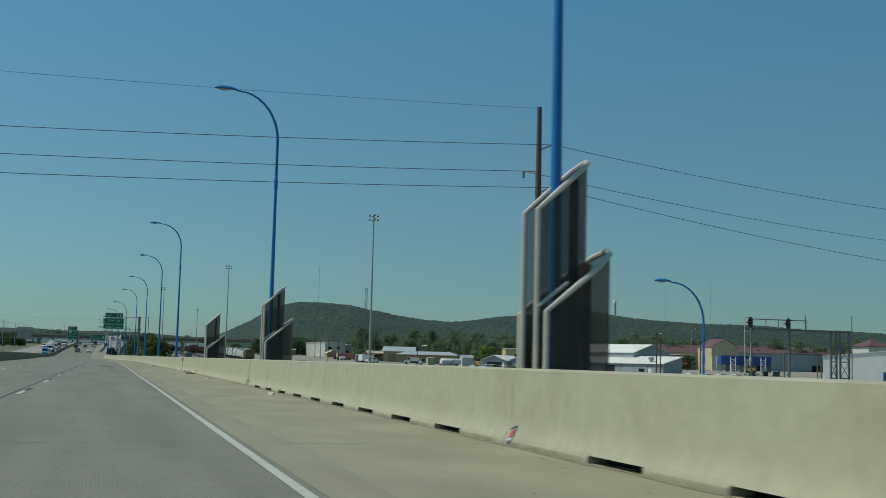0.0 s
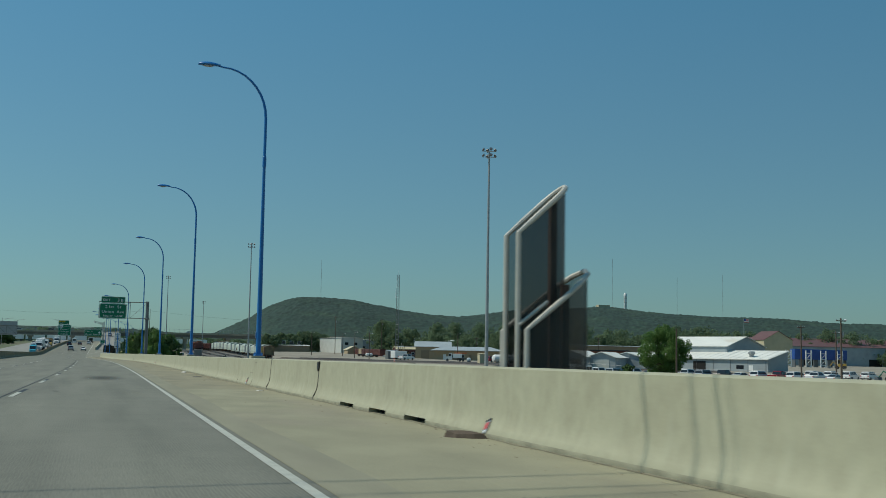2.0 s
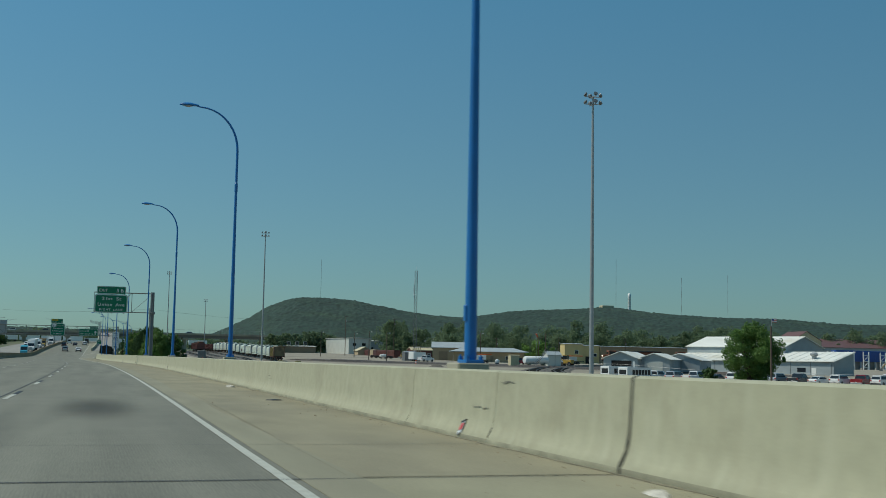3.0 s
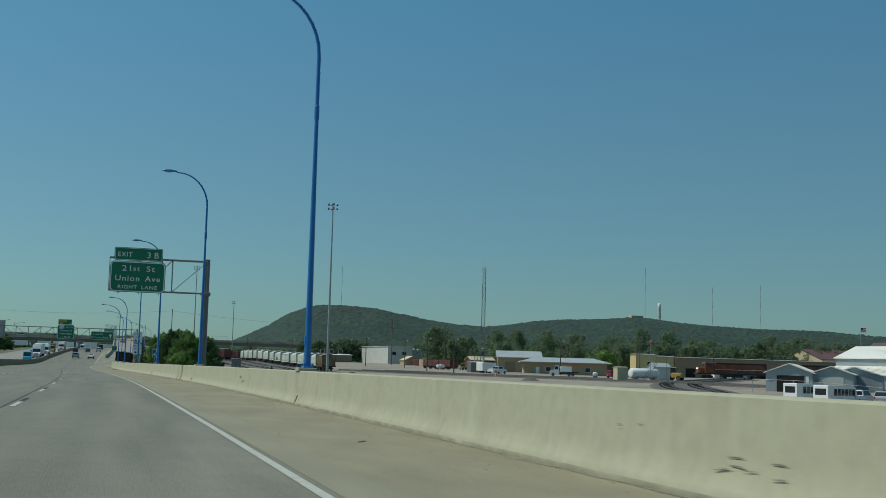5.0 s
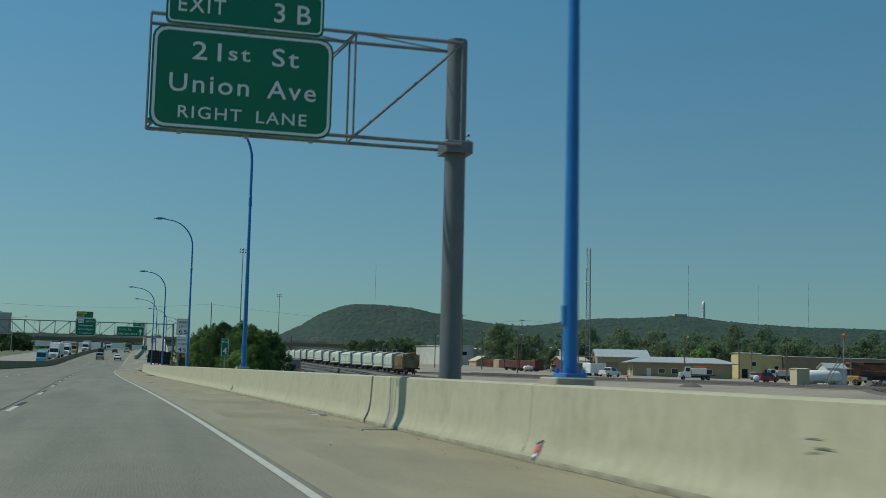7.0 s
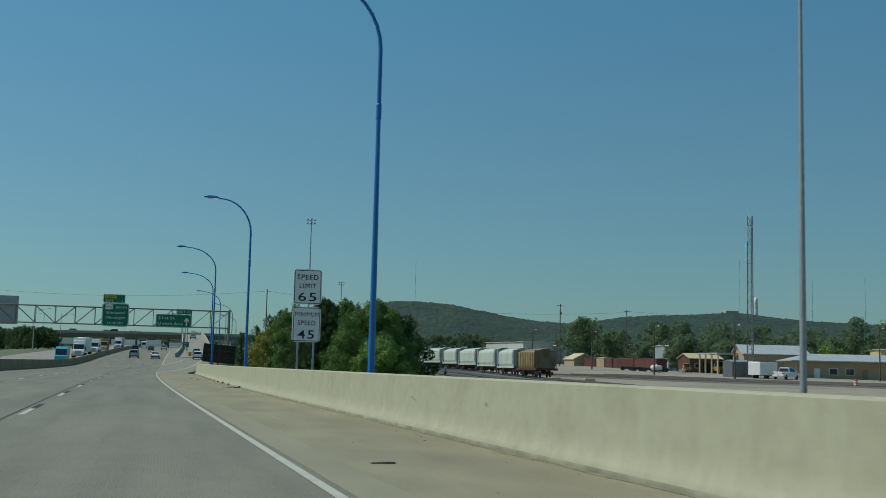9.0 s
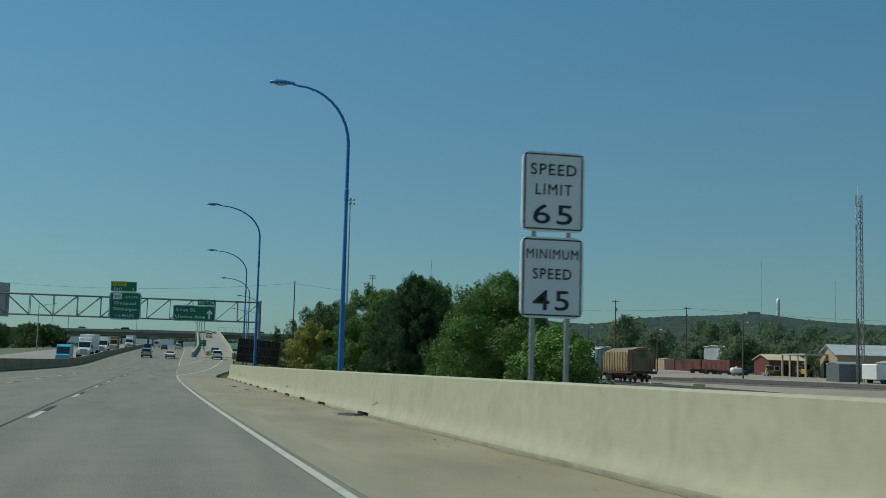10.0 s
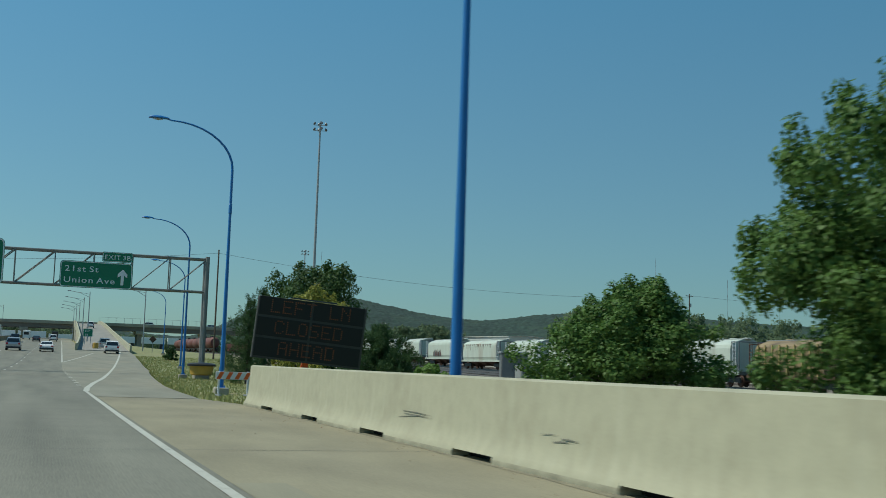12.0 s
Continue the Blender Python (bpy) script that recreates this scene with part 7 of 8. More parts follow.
digger(226, 368, 50, "equipyellow", "yellow loader near blue containers")


# ---------------------------------------------------------------- overpass and ramp
def ramp_mid(y):
    return float(np.interp(y, [500, 525, 600, 685, 760, 790], [6.2, 7.6, 10.2, 11.6, 12.6, 13.2]))


def ramp_z(y):
    return float(np.interp(y, [480, 510, 525, 545, 560, 600, 650, 700, 745, 775, 800], [1.05, 1.9, 2.3, 2.9, 3.5, 5.0, 7.6, 10.4, 12.6, 13.4, 13.5]))


ramp = thing("exit_ramp", (0, 0, 0), 0, "pale concrete exit ramp rising to the overpass between parapets", "ramp", kind="structure")
ys = list(range(525, 796, 9))
half = 4.2
part("deck", Geo().loft([[(ramp_mid(y) - half, y, ramp_z(y)), (ramp_mid(y) + half, y, ramp_z(y)), (ramp_mid(y) + half, y, ramp_z(y) - 1.4), (ramp_mid(y) - half, y, ramp_z(y) - 1.4)] for y in ys]), "oldlane", ramp)
for s in (-1, 1):
    part("parapet", Geo().loft([[(ramp_mid(y) + s * half + a, y, ramp_z(y) + b) for a, b in ((-0.2, -1.4), (0.2, -1.4), (0.16, 1.0), (-0.16, 1.0))] for y in ys]), "barrier", ramp)
    part("embankment_wall", Geo().loft([[(ramp_mid(y) + s * half * 0.97 + a, y, b) for a, b in ((-0.15, road_z(y) - 1.0), (0.15, road_z(y) - 1.0), (0.15, ramp_z(y) - 0.2), (-0.15, ramp_z(y) - 0.2))] for y in ys if y < 770]), "concrete", ramp)
drive(car("suv", "carwhite", "white sport utility vehicle climbing the exit ramp"), 0, 690, dx=11.2).location.z = ramp_z(690) + 0.02

bridge = thing("overpass", (0, 0, 0), 0, "long highway overpass with dark girders on concrete piers", "overpass", kind="structure")
def deck_z(x):
    return 13.6 - 0.012 * max(0, -x - 10) + 0.0 * x
xs = list(range(-170, 161, 15))
part("girder", Geo().loft([[(x, 790, deck_z(x) - 1.9), (x, 803, deck_z(x) - 1.9), (x, 803, deck_z(x) - 0.3), (x, 790, deck_z(x) - 0.3)] for x in xs]), "girder", bridge)
part("deck", Geo().loft([[(x, 789.3, deck_z(x) - 0.3), (x, 803.7, deck_z(x) - 0.3), (x, 803.7, deck_z(x)), (x, 789.3, deck_z(x))] for x in xs]), "concrete", bridge)
for yy in (789.3, 803.4):
    part("bridge_rail", Geo().loft([[(x, yy, deck_z(x)), (x, yy + 0.3, deck_z(x)), (x, yy + 0.3, deck_z(x) + 0.85), (x, yy, deck_z(x) + 0.85)] for x in xs]), "concrete", bridge)
for xc in (-118, -88, -59, -33, -13.5 + edge_x(795), 9.5, 33, 58, 84, 112, 140):
    part("pier_cap", Geo().bev(xc - 1.6, xc + 1.6, 789.8, 803.2, deck_z(xc) - 3.1, deck_z(xc) - 1.9, 0.1), "concrete", bridge)
    for yy in (792, 796.5, 801):
        part("pier_column", Geo().bev(xc - 0.85, xc + 0.85, yy - 0.6, yy + 0.6, -1.0, deck_z(xc) - 3.0, 0.1), "concrete", bridge)
fence = thing("bridge_fence", (0, 0, 0), 0, "chain-link fence posts along the overpass", "fence")
for k in range(30):
    part("post", Geo().box(18 + k * 3.0 - 0.04, 18 + k * 3.0 + 0.04, 789.4, 789.5, deck_z(20) + 0.8, deck_z(20) + 2.9), "galv", fence)
part("top_rail", Geo().box(18, 105, 789.4, 789.46, deck_z(20) + 2.84, deck_z(20) + 2.9), "galv", fence)
for xv, col in ((-40, "carwhite"), (-22, "cardark"), (60, "silver"), (36, "carwhite")):
    t = car("suv", col, "small car crossing the overpass")
    t.matrix_world = pose(xv, 796, deck_z(xv) + 0.02, 0, 0, 90)
# White trailers parked in a row beyond the overpass.
for k in range(11):
    x0 = -64 + k * 14.2
    z = road_z(930) - 0.6 if x0 < 0 else road_z(930) - 1.6
    t = thing("freight_trailer", (x0, 930, z - 0.5), 0, "white freight trailer parked beyond the overpass", "trailer", "white trailers")
    part("box_body", Geo().bev(-6.5, 6.5, -1.3, 1.3, 1.2, 4.3, 0.05), "white", t)
    part("support", Geo().box(-6, -5.6, -1, 1, -2.0, 1.2), "black", t)
    part("support", Geo().box(4, 5.5, -1, 1, -2.0, 1.2), "black", t)
# Exit sign, route sign and warning diamond near the gore.
t = thing("gore_exit_sign", (0, 0, 0), 0, "small green exit sign at the gore", "road sign")
for xx in (5.7, 6.75):
    part("post", Geo().box(xx - 0.05, xx + 0.05, 560.05, 560.12, 1.5, 6.4), "galv", t)
p = green_panel(t, 5.35, 7.1, 560, 5.0, 6.5)
write("EXIT", 0.42, 6.2, 559.98, 5.9, p)
write("3B", 0.5, 6.0, 559.98, 5.2, p)
t = thing("crash_cushion", (6.9, 538, road_z(545)), 0, "yellow and black crash cushion at the ramp gore", "crash cushion")
for k in range(4):
    part("drum", Geo().lathe([(0.4, 0), (0.45, 0.1), (0.45, 0.9), (0.4, 1.0)], 12, Matrix.Translation((0, k * 1.0, 0))), "equipyellow" if k % 2 == 0 else "black", t)
t = thing("warning_sign", (16.9, 545, ground_z(16.9, 545)), 0, "brownish orange diamond warning sign on a post", "road sign")
part("post", Geo().box(-0.05, 0.05, 0.02, 0.08, -0.3, 2.9), "galv", t)
part("panel", Geo().prism([(0, 1.7), (0.65, 2.35), (0, 3.0), (-0.65, 2.35)], -0.03, 0.0, "y"), "rust", t)


def davit(x, y, top, turn=0.0, arm=4.0):
    z = ground_z(x, y) if x > edge_x(y) or x < -32 else road_z(y)
    t = thing("street_lamp", (x, y, z - 0.2), turn, "grey steel street lamp with a long truss arm", "street lamp", "grey street lamps")
    h = top - z
    part("pole", Geo().tube([(0, 0, 0), (0, 0, h)], [0.14, 0.08], 8), "galv", t)
    part("arm", Geo().tube([(0, 0, h - 1.2), (-arm * 0.5, 0, h - 0.3), (-arm, 0, h)], 0.05, 6).tube([(0, 0, h - 0.5), (-arm * 0.6, 0, h - 0.2)], 0.035, 6), "galv", t)
    part("luminaire", Geo().bev(-arm - 0.5, -arm + 0.2, -0.15, 0.15, h - 0.05, h + 0.12, 0.04), "galv", t)


for k, y in enumerate((585, 630, 675, 720, 765)):
    davit(7.0 + 0.25 * k, y, road_z(y) + 11.5)
davit(16.4, 560, 14.5, 0, 3.0)
for y in (455, 520, 600, 690):
    davit(-36, y, road_z(y) + 12.0, 180)
davit(-60, 880, 25, 0, 4)
davit(-90, 860, 24, 0, 4)
davit(-20, 900, 24, 0, 4)


# ---------------------------------------------------------------- hills
def hill_mesh(u0, u1, near, deep, height_fn, step, dist_fn, rough):
    """A forested ridge in polar layout round the start of the walk: u is the bearing in degrees to the right of +y."""
    us = np.arange(u0, u1, step)
    rows = 110
    v, f = [], []
    for j in range(rows):
        q = (j / (rows - 1)) ** 1.15
        rise = math.sin(min(q * 1.25, 1.0) * math.pi / 2) ** 1.3
        for i, u in enumerate(us):
            d = dist_fn(u) + near + deep * q
            x, y = d * math.sin(radians(u)), d * math.cos(radians(u))
            # Tree crowns: rounded caps over scattered points, of uneven height.
            gap = noise.voronoi((x / 6.2, y / 6.2, 0.5))[0][0]
            b = (1 - min(gap * 1.3, 1.0) ** 2) * rough * (0.75 + 0.5 * noise.noise((x / 14, y / 14, 7))) + noise.noise((x / 90, y / 90, 2)) * rough * 1.2
            v.append((x, y, max(height_fn(u) * rise + b * (0.4 + 0.6 * rise), -2)))
    n = len(us)
    f = [(j * n + i, j * n + i + 1, (j + 1) * n + i + 1, (j + 1) * n + i) for j in range(rows - 1) for i in range(n - 1)]
    me = bpy.data.meshes.new("hill")
    me.from_pydata(v, [], f)
    for p in me.polygons:
        p.use_smooth = True
    return me


RIDGE = [(-30, 35), (-6, 35), (2, 33), (4.6, 27), (5.5, 28), (6.3, 42), (7.3, 60), (8.0, 78), (8.9, 93), (9.6, 98), (11.0, 99), (12.2, 97), (13.2, 88), (14.6, 77), (16.0, 72), (17.2, 70), (18.0, 74), (19.4, 81), (21.0, 86), (22.6, 89), (23.6, 92), (24.6, 91), (26.0, 84), (27.6, 80), (29.5, 77), (31.5, 74), (33.0, 70), (35.0, 65), (37.5, 62), (41, 58), (50, 52), (60, 40)]
ridge_fn = lambda u: (float(np.interp(u, *zip(*RIDGE))) + 9) * 0.86
hill = part("hill", hill_mesh(-9, 47, 0, 620, ridge_fn, 0.05, lambda u: 1450, 3.2), "hill")
tagged(hill, "long forested green hill on the horizon", "hill", kind="structure")
low = part("hill", hill_mesh(-14, 8, 0, 300, lambda u: 22 + 3 * math.sin(u * 0.9), 0.08, lambda u: 1250, 3.0), "hill")
tagged(low, "low distant wooded rise behind the overpass", "hill", kind="structure")


def beyond(u, d):
    return d * math.sin(radians(u)), d * math.cos(radians(u))


x, y = beyond(25.15, 1960)
t = thing("water_tower", (x, y, ridge_fn(25.15) - 8), 0, "white cylindrical tower on the hilltop", "tower")
part("shaft", Geo().lathe([(2.6, 0), (2.2, 30), (2.5, 30.5), (2.5, 36), (1.0, 38)], 14), "white", t, smooth=True)
for k in range(4):
    part("band", Geo().lathe([(2.6, 10 + 6 * k), (2.6, 11.5 + 6 * k)], 14), "palesiding", t)
x, y = beyond(24.2, 1960)
t = thing("hilltop_building", (x, y, ridge_fn(24.2) - 2), 0, "pale building on the hilltop", "building")
part("block", Geo().bev(-14, 6, -6, 6, 0, 9, 0.2).bev(6, 14, -6, 6, 0, 6, 0.2), "cream", t)
for u, d, top in ((24.55, 2000, 172), (29.7, 2050, 150), (27.6, 2050, 146), (10.6, 1960, 160)):
    x, y = beyond(u, d)
    t = thing("radio_mast", (x, y, ridge_fn(u) - 10), 0, "very thin grey radio mast on the hill", "radio mast", "hill masts")
    h = top - ridge_fn(u) + 10
    for k in range(7):
        part("section", Geo().tube([(0, 0, h * k / 7), (0, 0, h * (k + 1) / 7)], 0.2, 5), "galv" if k % 2 else "rust", t)


# ---------------------------------------------------------------- trees
def crown_mesh(blobs, count, leaf, seed, flat=0.35, needles=False):
    """Many single leaves set over the shells of clumps. blobs: (x, y, z, rx, ry, rz)."""
    rg = np.random.RandomState(seed)
    vol = np.array([b[3] * b[4] * b[5] for b in blobs]) ** 0.67
    pick = rg.choice(len(blobs), count, p=vol / vol.sum())
    B = np.array(blobs)[pick]
    d = rg.normal(size=(count, 3))
    d /= np.linalg.norm(d, axis=1)[:, None]
    rad = 1 - np.abs(rg.normal(0, 0.24 if not needles else 0.4, count))
    rad *= 1 + 0.16 * np.sin(d[:, 0] * 5 + pick * 1.7) * np.cos(d[:, 2] * 6 + pick)
    c = B[:, :3] + d * B[:, 3:] * rad[:, None]
    n = d + rg.normal(0, 0.5, (count, 3)) + np.array([0, 0, 0.3])
    n /= np.linalg.norm(n, axis=1)[:, None]
    a = np.cross(n, rg.normal(size=(count, 3)))
    a /= np.linalg.norm(a, axis=1)[:, None]
    if needles:
        a = d + rg.normal(0, 0.35, (count, 3)) + np.array([0, 0, 0.35])
        a /= np.linalg.norm(a, axis=1)[:, None]
        n = np.cross(a, rg.normal(size=(count, 3)))
        n /= np.linalg.norm(n, axis=1)[:, None]
    b = np.cross(n, a)
    s = leaf * rg.uniform(0.6, 1.35, count)[:, None]
    v = np.stack([c - a * s * 0.5, c + b * s * flat - n * s * 0.08, c + a * s * 0.6, c - b * s * flat - n * s * 0.08], 1).reshape(-1, 3)
    me = bpy.data.meshes.new("crown")
    me.vertices.add(len(v))
    me.vertices.foreach_set("co", v.ravel())
    me.loops.add(4 * count)
    me.loops.foreach_set("vertex_index", np.arange(4 * count))
    me.polygons.add(count)
    me.polygons.foreach_set("loop_start", np.arange(0, 4 * count, 4))
    me.update(calc_edges=True)
    me.validate()
    return me


# Crown outlines: share of the height against share of the radius.
OUTLINE = {
    "round": [(0, 0.35), (0.2, 0.75), (0.45, 1.0), (0.7, 0.95), (0.87, 0.68), (1, 0.25)],
    "dome": [(0, 0.9), (0.3, 1.0), (0.5, 0.95), (0.7, 0.8), (0.86, 0.55), (1, 0.2)],
    "umbrella": [(0, 0.5), (0.2, 0.72), (0.4, 0.88), (0.65, 1.0), (0.84, 0.86), (0.94, 0.6), (1, 0.3)],
    "full": [(0, 0.7), (0.2, 0.86), (0.45, 0.97), (0.68, 1.0), (0.84, 0.86), (0.94, 0.6), (1, 0.3)],
    "bushy": [(0, 0.85), (0.35, 1.0), (0.7, 0.9), (0.9, 0.62), (1, 0.3)],
}


def clumps(radius, height, base, n, seed, shape="round", lean=0.0):
    """Clumps spread evenly over a crown's outline, some inside it, with loose shoots at the rim."""
    rg = random.Random(seed)
    us, ws = zip(*OUTLINE[shape])
    out, rim = [], []
    for k in range(n):
        u = ((k + 0.5) / n) ** 0.85
        a = k * 2.39996 + rg.uniform(-0.5, 0.5)
        size = radius * rg.uniform(0.16, 0.3)
        lobe = 1 + 0.16 * math.sin(2 * a + seed) + 0.1 * math.sin(3 * a + 5 * u + 2 * seed)
        w = max(0.0, radius * float(np.interp(u, us, ws)) * lobe - size * 0.8) * rg.uniform(0.82, 1.04)
        if k % 4 == 3:
            w *= rg.uniform(0.2, 0.7)
        z = base + size * 0.5 + (height - base - size * 1.25) * u + (rg.uniform(-0.06, 0.06) * height if u < 0.9 else 0)
        c = (w * math.cos(a) + lean * radius * u, w * math.sin(a), z, size, size, size * rg.uniform(0.62, 0.9))
        out.append(c)
        if k % 4 != 3:
            rim.append(c)
    core = [(lean * radius * u, 0, base + (height - base) * u, radius * 0.5 * float(np.interp(u, us, ws)), radius * 0.5 * float(np.interp(u, us, ws)), (height - base) * 0.16) for u in (0.2, 0.4, 0.6, 0.78)]
    for k in range(n):
        c = rg.choice(rim)
        d = Vector((c[0] - lean * radius * 0.5, c[1], (c[2] - base - (height - base) * 0.3) * 0.9))
        d = (d.normalized() + Vector((rg.uniform(-0.5, 0.5), rg.uniform(-0.5, 0.5), rg.uniform(-0.1, 0.5)))).normalized()
        q = Vector(c[:3]) + Vector((d.x * c[3], d.y * c[4], d.z * c[5])) * rg.uniform(0.8, 1.1)
        s = radius * rg.uniform(0.05, 0.1)
        out.append((q.x, q.y, q.z, s, s, s * rg.uniform(1.0, 1.9)))
    return out + core


def tree(x, y, radius, height, leaf_mat, label, seed, count=6000, leaf=0.2, shape="round", base=0.25, name="tree", n=26, stems=1, lean=0.0):
    z = ground_z(x, y)
    t = thing(name, (x, y, z - 0.15), 0, label, "tree" if name != "bush" else "bush")
    rg = random.Random(seed)
    cl = clumps(radius, height, height * base, n, seed, shape, lean)
    for s in range(stems):
        ax = rg.uniform(-0.3, 0.3) * radius * (stems > 1)
        g = Geo().tube([(ax * 0.3, 0, 0), (ax * 0.6 + rg.uniform(-0.1, 0.1), rg.uniform(-0.1, 0.1), height * 0.3), (ax, rg.uniform(-0.2, 0.2), height * 0.6), (ax * 1.1 + lean * radius * 0.6, 0, height * 0.82)], [height * 0.028 + 0.03, height * 0.021 + 0.02, height * 0.013, 0.02], 8)
        part("trunk", g, "bark", t, smooth=True)
    for c in cl[:n][::max(1, n // 12)]:
        zb_ = max(height * 0.12, c[2] * rg.uniform(0.35, 0.65))
        part("limb", Geo().tube([(0, 0, zb_), (c[0] * 0.5, c[1] * 0.5, (zb_ + c[2]) / 2 + 0.1), (c[0] * 0.92, c[1] * 0.92, c[2])], [height * 0.011 + 0.012, height * 0.007 + 0.008, 0.01], 5), "bark", t)
    part("crown", crown_mesh(cl, count, leaf, seed), leaf_mat, t)
    return t


def pine(x, y, radius, height, seed, count=9000, label="dark green pine tree with dense needle clumps", boughs=60, fine=0.07):
    z = ground_z(x, y)
    t = thing("pine_tree", (x, y, z - 0.15), 0, label, "tree")
    rg = random.Random(seed)
    part("trunk", Geo().tube([(0, 0, 0), (0.05, 0.05, height * 0.5), (0, 0, height * 0.95)], [height * 0.026, height * 0.016, 0.02], 8), "bark", t, smooth=True)
    blobs = []
    for k in range(boughs):
        u = ((k + 0.5) / boughs) ** 1.3
        a = k * 2.39996 + rg.uniform(-0.4, 0.4)
        lobe = 1 + 0.07 * math.sin(3 * a + seed) + 0.1 * math.sin(5 * a + 11 * u)
        reach = radius * (1 - u ** 2.0) ** 0.7 * lobe + 0.1
        r = reach * (rg.uniform(0.85, 1.0) if k % 4 else rg.uniform(0.4, 0.8))
        zz = height * (0.06 + 0.9 * u) + rg.uniform(-0.15, 0.15)
        # Upright tufts along the end of each bough, rising towards its tip.
        for j in range(7):
            s = radius * fine * rg.uniform(0.75, 1.25)
            back = j * 0.11 * rg.uniform(0.6, 1.3) * (radius * 0.6)
            side = rg.uniform(-1, 1) * (0.06 + 0.02 * j) * radius
            rr = max(r - back, 0.05)
            blobs.append((rr * math.cos(a) - side * math.sin(a), rr * math.sin(a) + side * math.cos(a), zz - 0.35 * back + rg.uniform(-0.5, 1.6) * s, s, s, s * rg.uniform(1.3, 1.8)))
        if k % 6 == 0:
            part("limb", Geo().tube([(0, 0, zz - 0.3 * r), (r * 0.9 * math.cos(a), r * 0.9 * math.sin(a), zz)], [0.04, 0.012], 5), "bark", t)
    for u in (0.1, 0.25, 0.4, 0.55, 0.7):
        w = radius * (1 - u ** 1.5) ** 0.8 * 0.56
        blobs.append((0, 0, height * (0.08 + 0.86 * u), w, w, height * 0.1))
    part("crown", crown_mesh(blobs, count, 0.06 + 0.85 * fine * radius * 0.5, seed, 0.12, True), "needle", t)
    return t


# Trees and bushes behind the parapet, and in the yard.
tree(13.0, 314.5, 2.05, 3.5, "leafbright", "bright green shrubby tree with loose outer shoots", 11, 26000, 0.1, "bushy", 0.06, "tree", 44, 3)
tree(14.9, 330.0, 3.7, 6.5, "leaf", "broad green deciduous tree behind the barrier", 12, 90000, 0.098, "dome", 0.04, "tree", 90, 2, 0.12)
tree(18.5, 337.0, 3.0, 6.2, "leafdark", "dark green deciduous tree behind the barrier", 13, 20000, 0.16, "dome", 0.06, "tree", 40, 2)
pine(13.1, 340.5, 3.4, 7.1, 21, 180000, boughs=330, fine=0.042)
tree(11.9, 346.0, 3.15, 6.5, "leaf", "green deciduous tree beside the pine", 41, 105000, 0.1, "full", 0.03, "tree", 110, 2, 0.18)
tree(19.5, 348.0, 3.2, 6.9, "leaf", "green deciduous tree behind the pine", 44, 20000, 0.16, "dome", 0.06, "tree", 40, 2)
tree(16.4, 350.5, 3.0, 7.8, "leaf", "green deciduous tree behind the pine", 43, 20000, 0.16, "dome", 0.06, "tree", 40, 2)
tree(12.95, 358.8, 2.5, 4.1, "leaf", "rounded green bush behind the barrier", 15, 58000, 0.095, "dome", 0.03, "bush", 80, 3, 0.2)
tree(13.9, 401.0, 3.0, 6.3, "leafyellow", "yellow-green flowering bush behind the message board", 16, 15000, 0.16, "bushy", 0.08, "bush", 30, 2)
tree(18.4, 421.0, 4.7, 9.4, "leafdark", "tall dark round tree beyond the message board", 17, 36000, 0.19, "umbrella", 0.08, "tree", 80, 1)
pine(15.7, 392.0, 2.7, 3.7, 22, 70000, "low dark spreading pine beside the tracks", 140, 0.06)
pine(10.6, 404.0, 2.0, 5.6, 23, 22000, "dark pine behind the message board")
pine(13.6, 416.0, 2.6, 7.0, 24, 24000, "dark pine near the sign bridge leg")
tree(14.6, 380.0, 1.1, 1.8, "leafbright", "small bright green shrub", 18, 4000, 0.12, "bushy", 0.05, "bush", 12, 2)
tree(14.7, 491.0, 0.95, 2.0, "leafdark", "small dark bush on the grass verge", 19, 4000, 0.2, "bushy", 0.05, "bush", 16, 2)
tree(87.0, 220.0, 4.7, 8.7, "leaf", "green broad-crowned tree by the works car park", 31, 36000, 0.2, "round", 0.06, "tree", 60, 2)
tree(83.0, 224.5, 1.6, 2.6, "leafdark", "small bush at the tree's foot", 32, 2500, 0.22, "bushy", 0.05, "bush", 12, 2)
tree(186, 545, 7, 10, "leafbright", "pale green willow tree in the tree line", 33, 6000, 0.5, "round", 0.05, "tree", 24, 1)
tree(262, 480, 4, 7, "leafdark", "round dark tree by the cream hall", 34, 3000, 0.45, "round", 0.1, "tree", 18, 1)
for k, (x, y, r, h) in enumerate(((-40, 655, 5, 7.5), (-46, 672, 6, 8.5), (-41, 690, 5.5, 8), (-52, 705, 6, 9), (-43, 715, 5, 8), (-58, 680, 6, 9), (-62, 730, 6, 9), (-44, 738, 5, 8), (-70, 700, 7, 9), (-80, 745, 7, 9.5), (-55, 752, 6, 9), (-38, 672, 4, 6))):
    tree(x, y, r, h, "leafdark", "dark round roadside tree across the freeway", 50 + k, 4500, 0.42, "dome", 0.05, "tree", 24, 1)


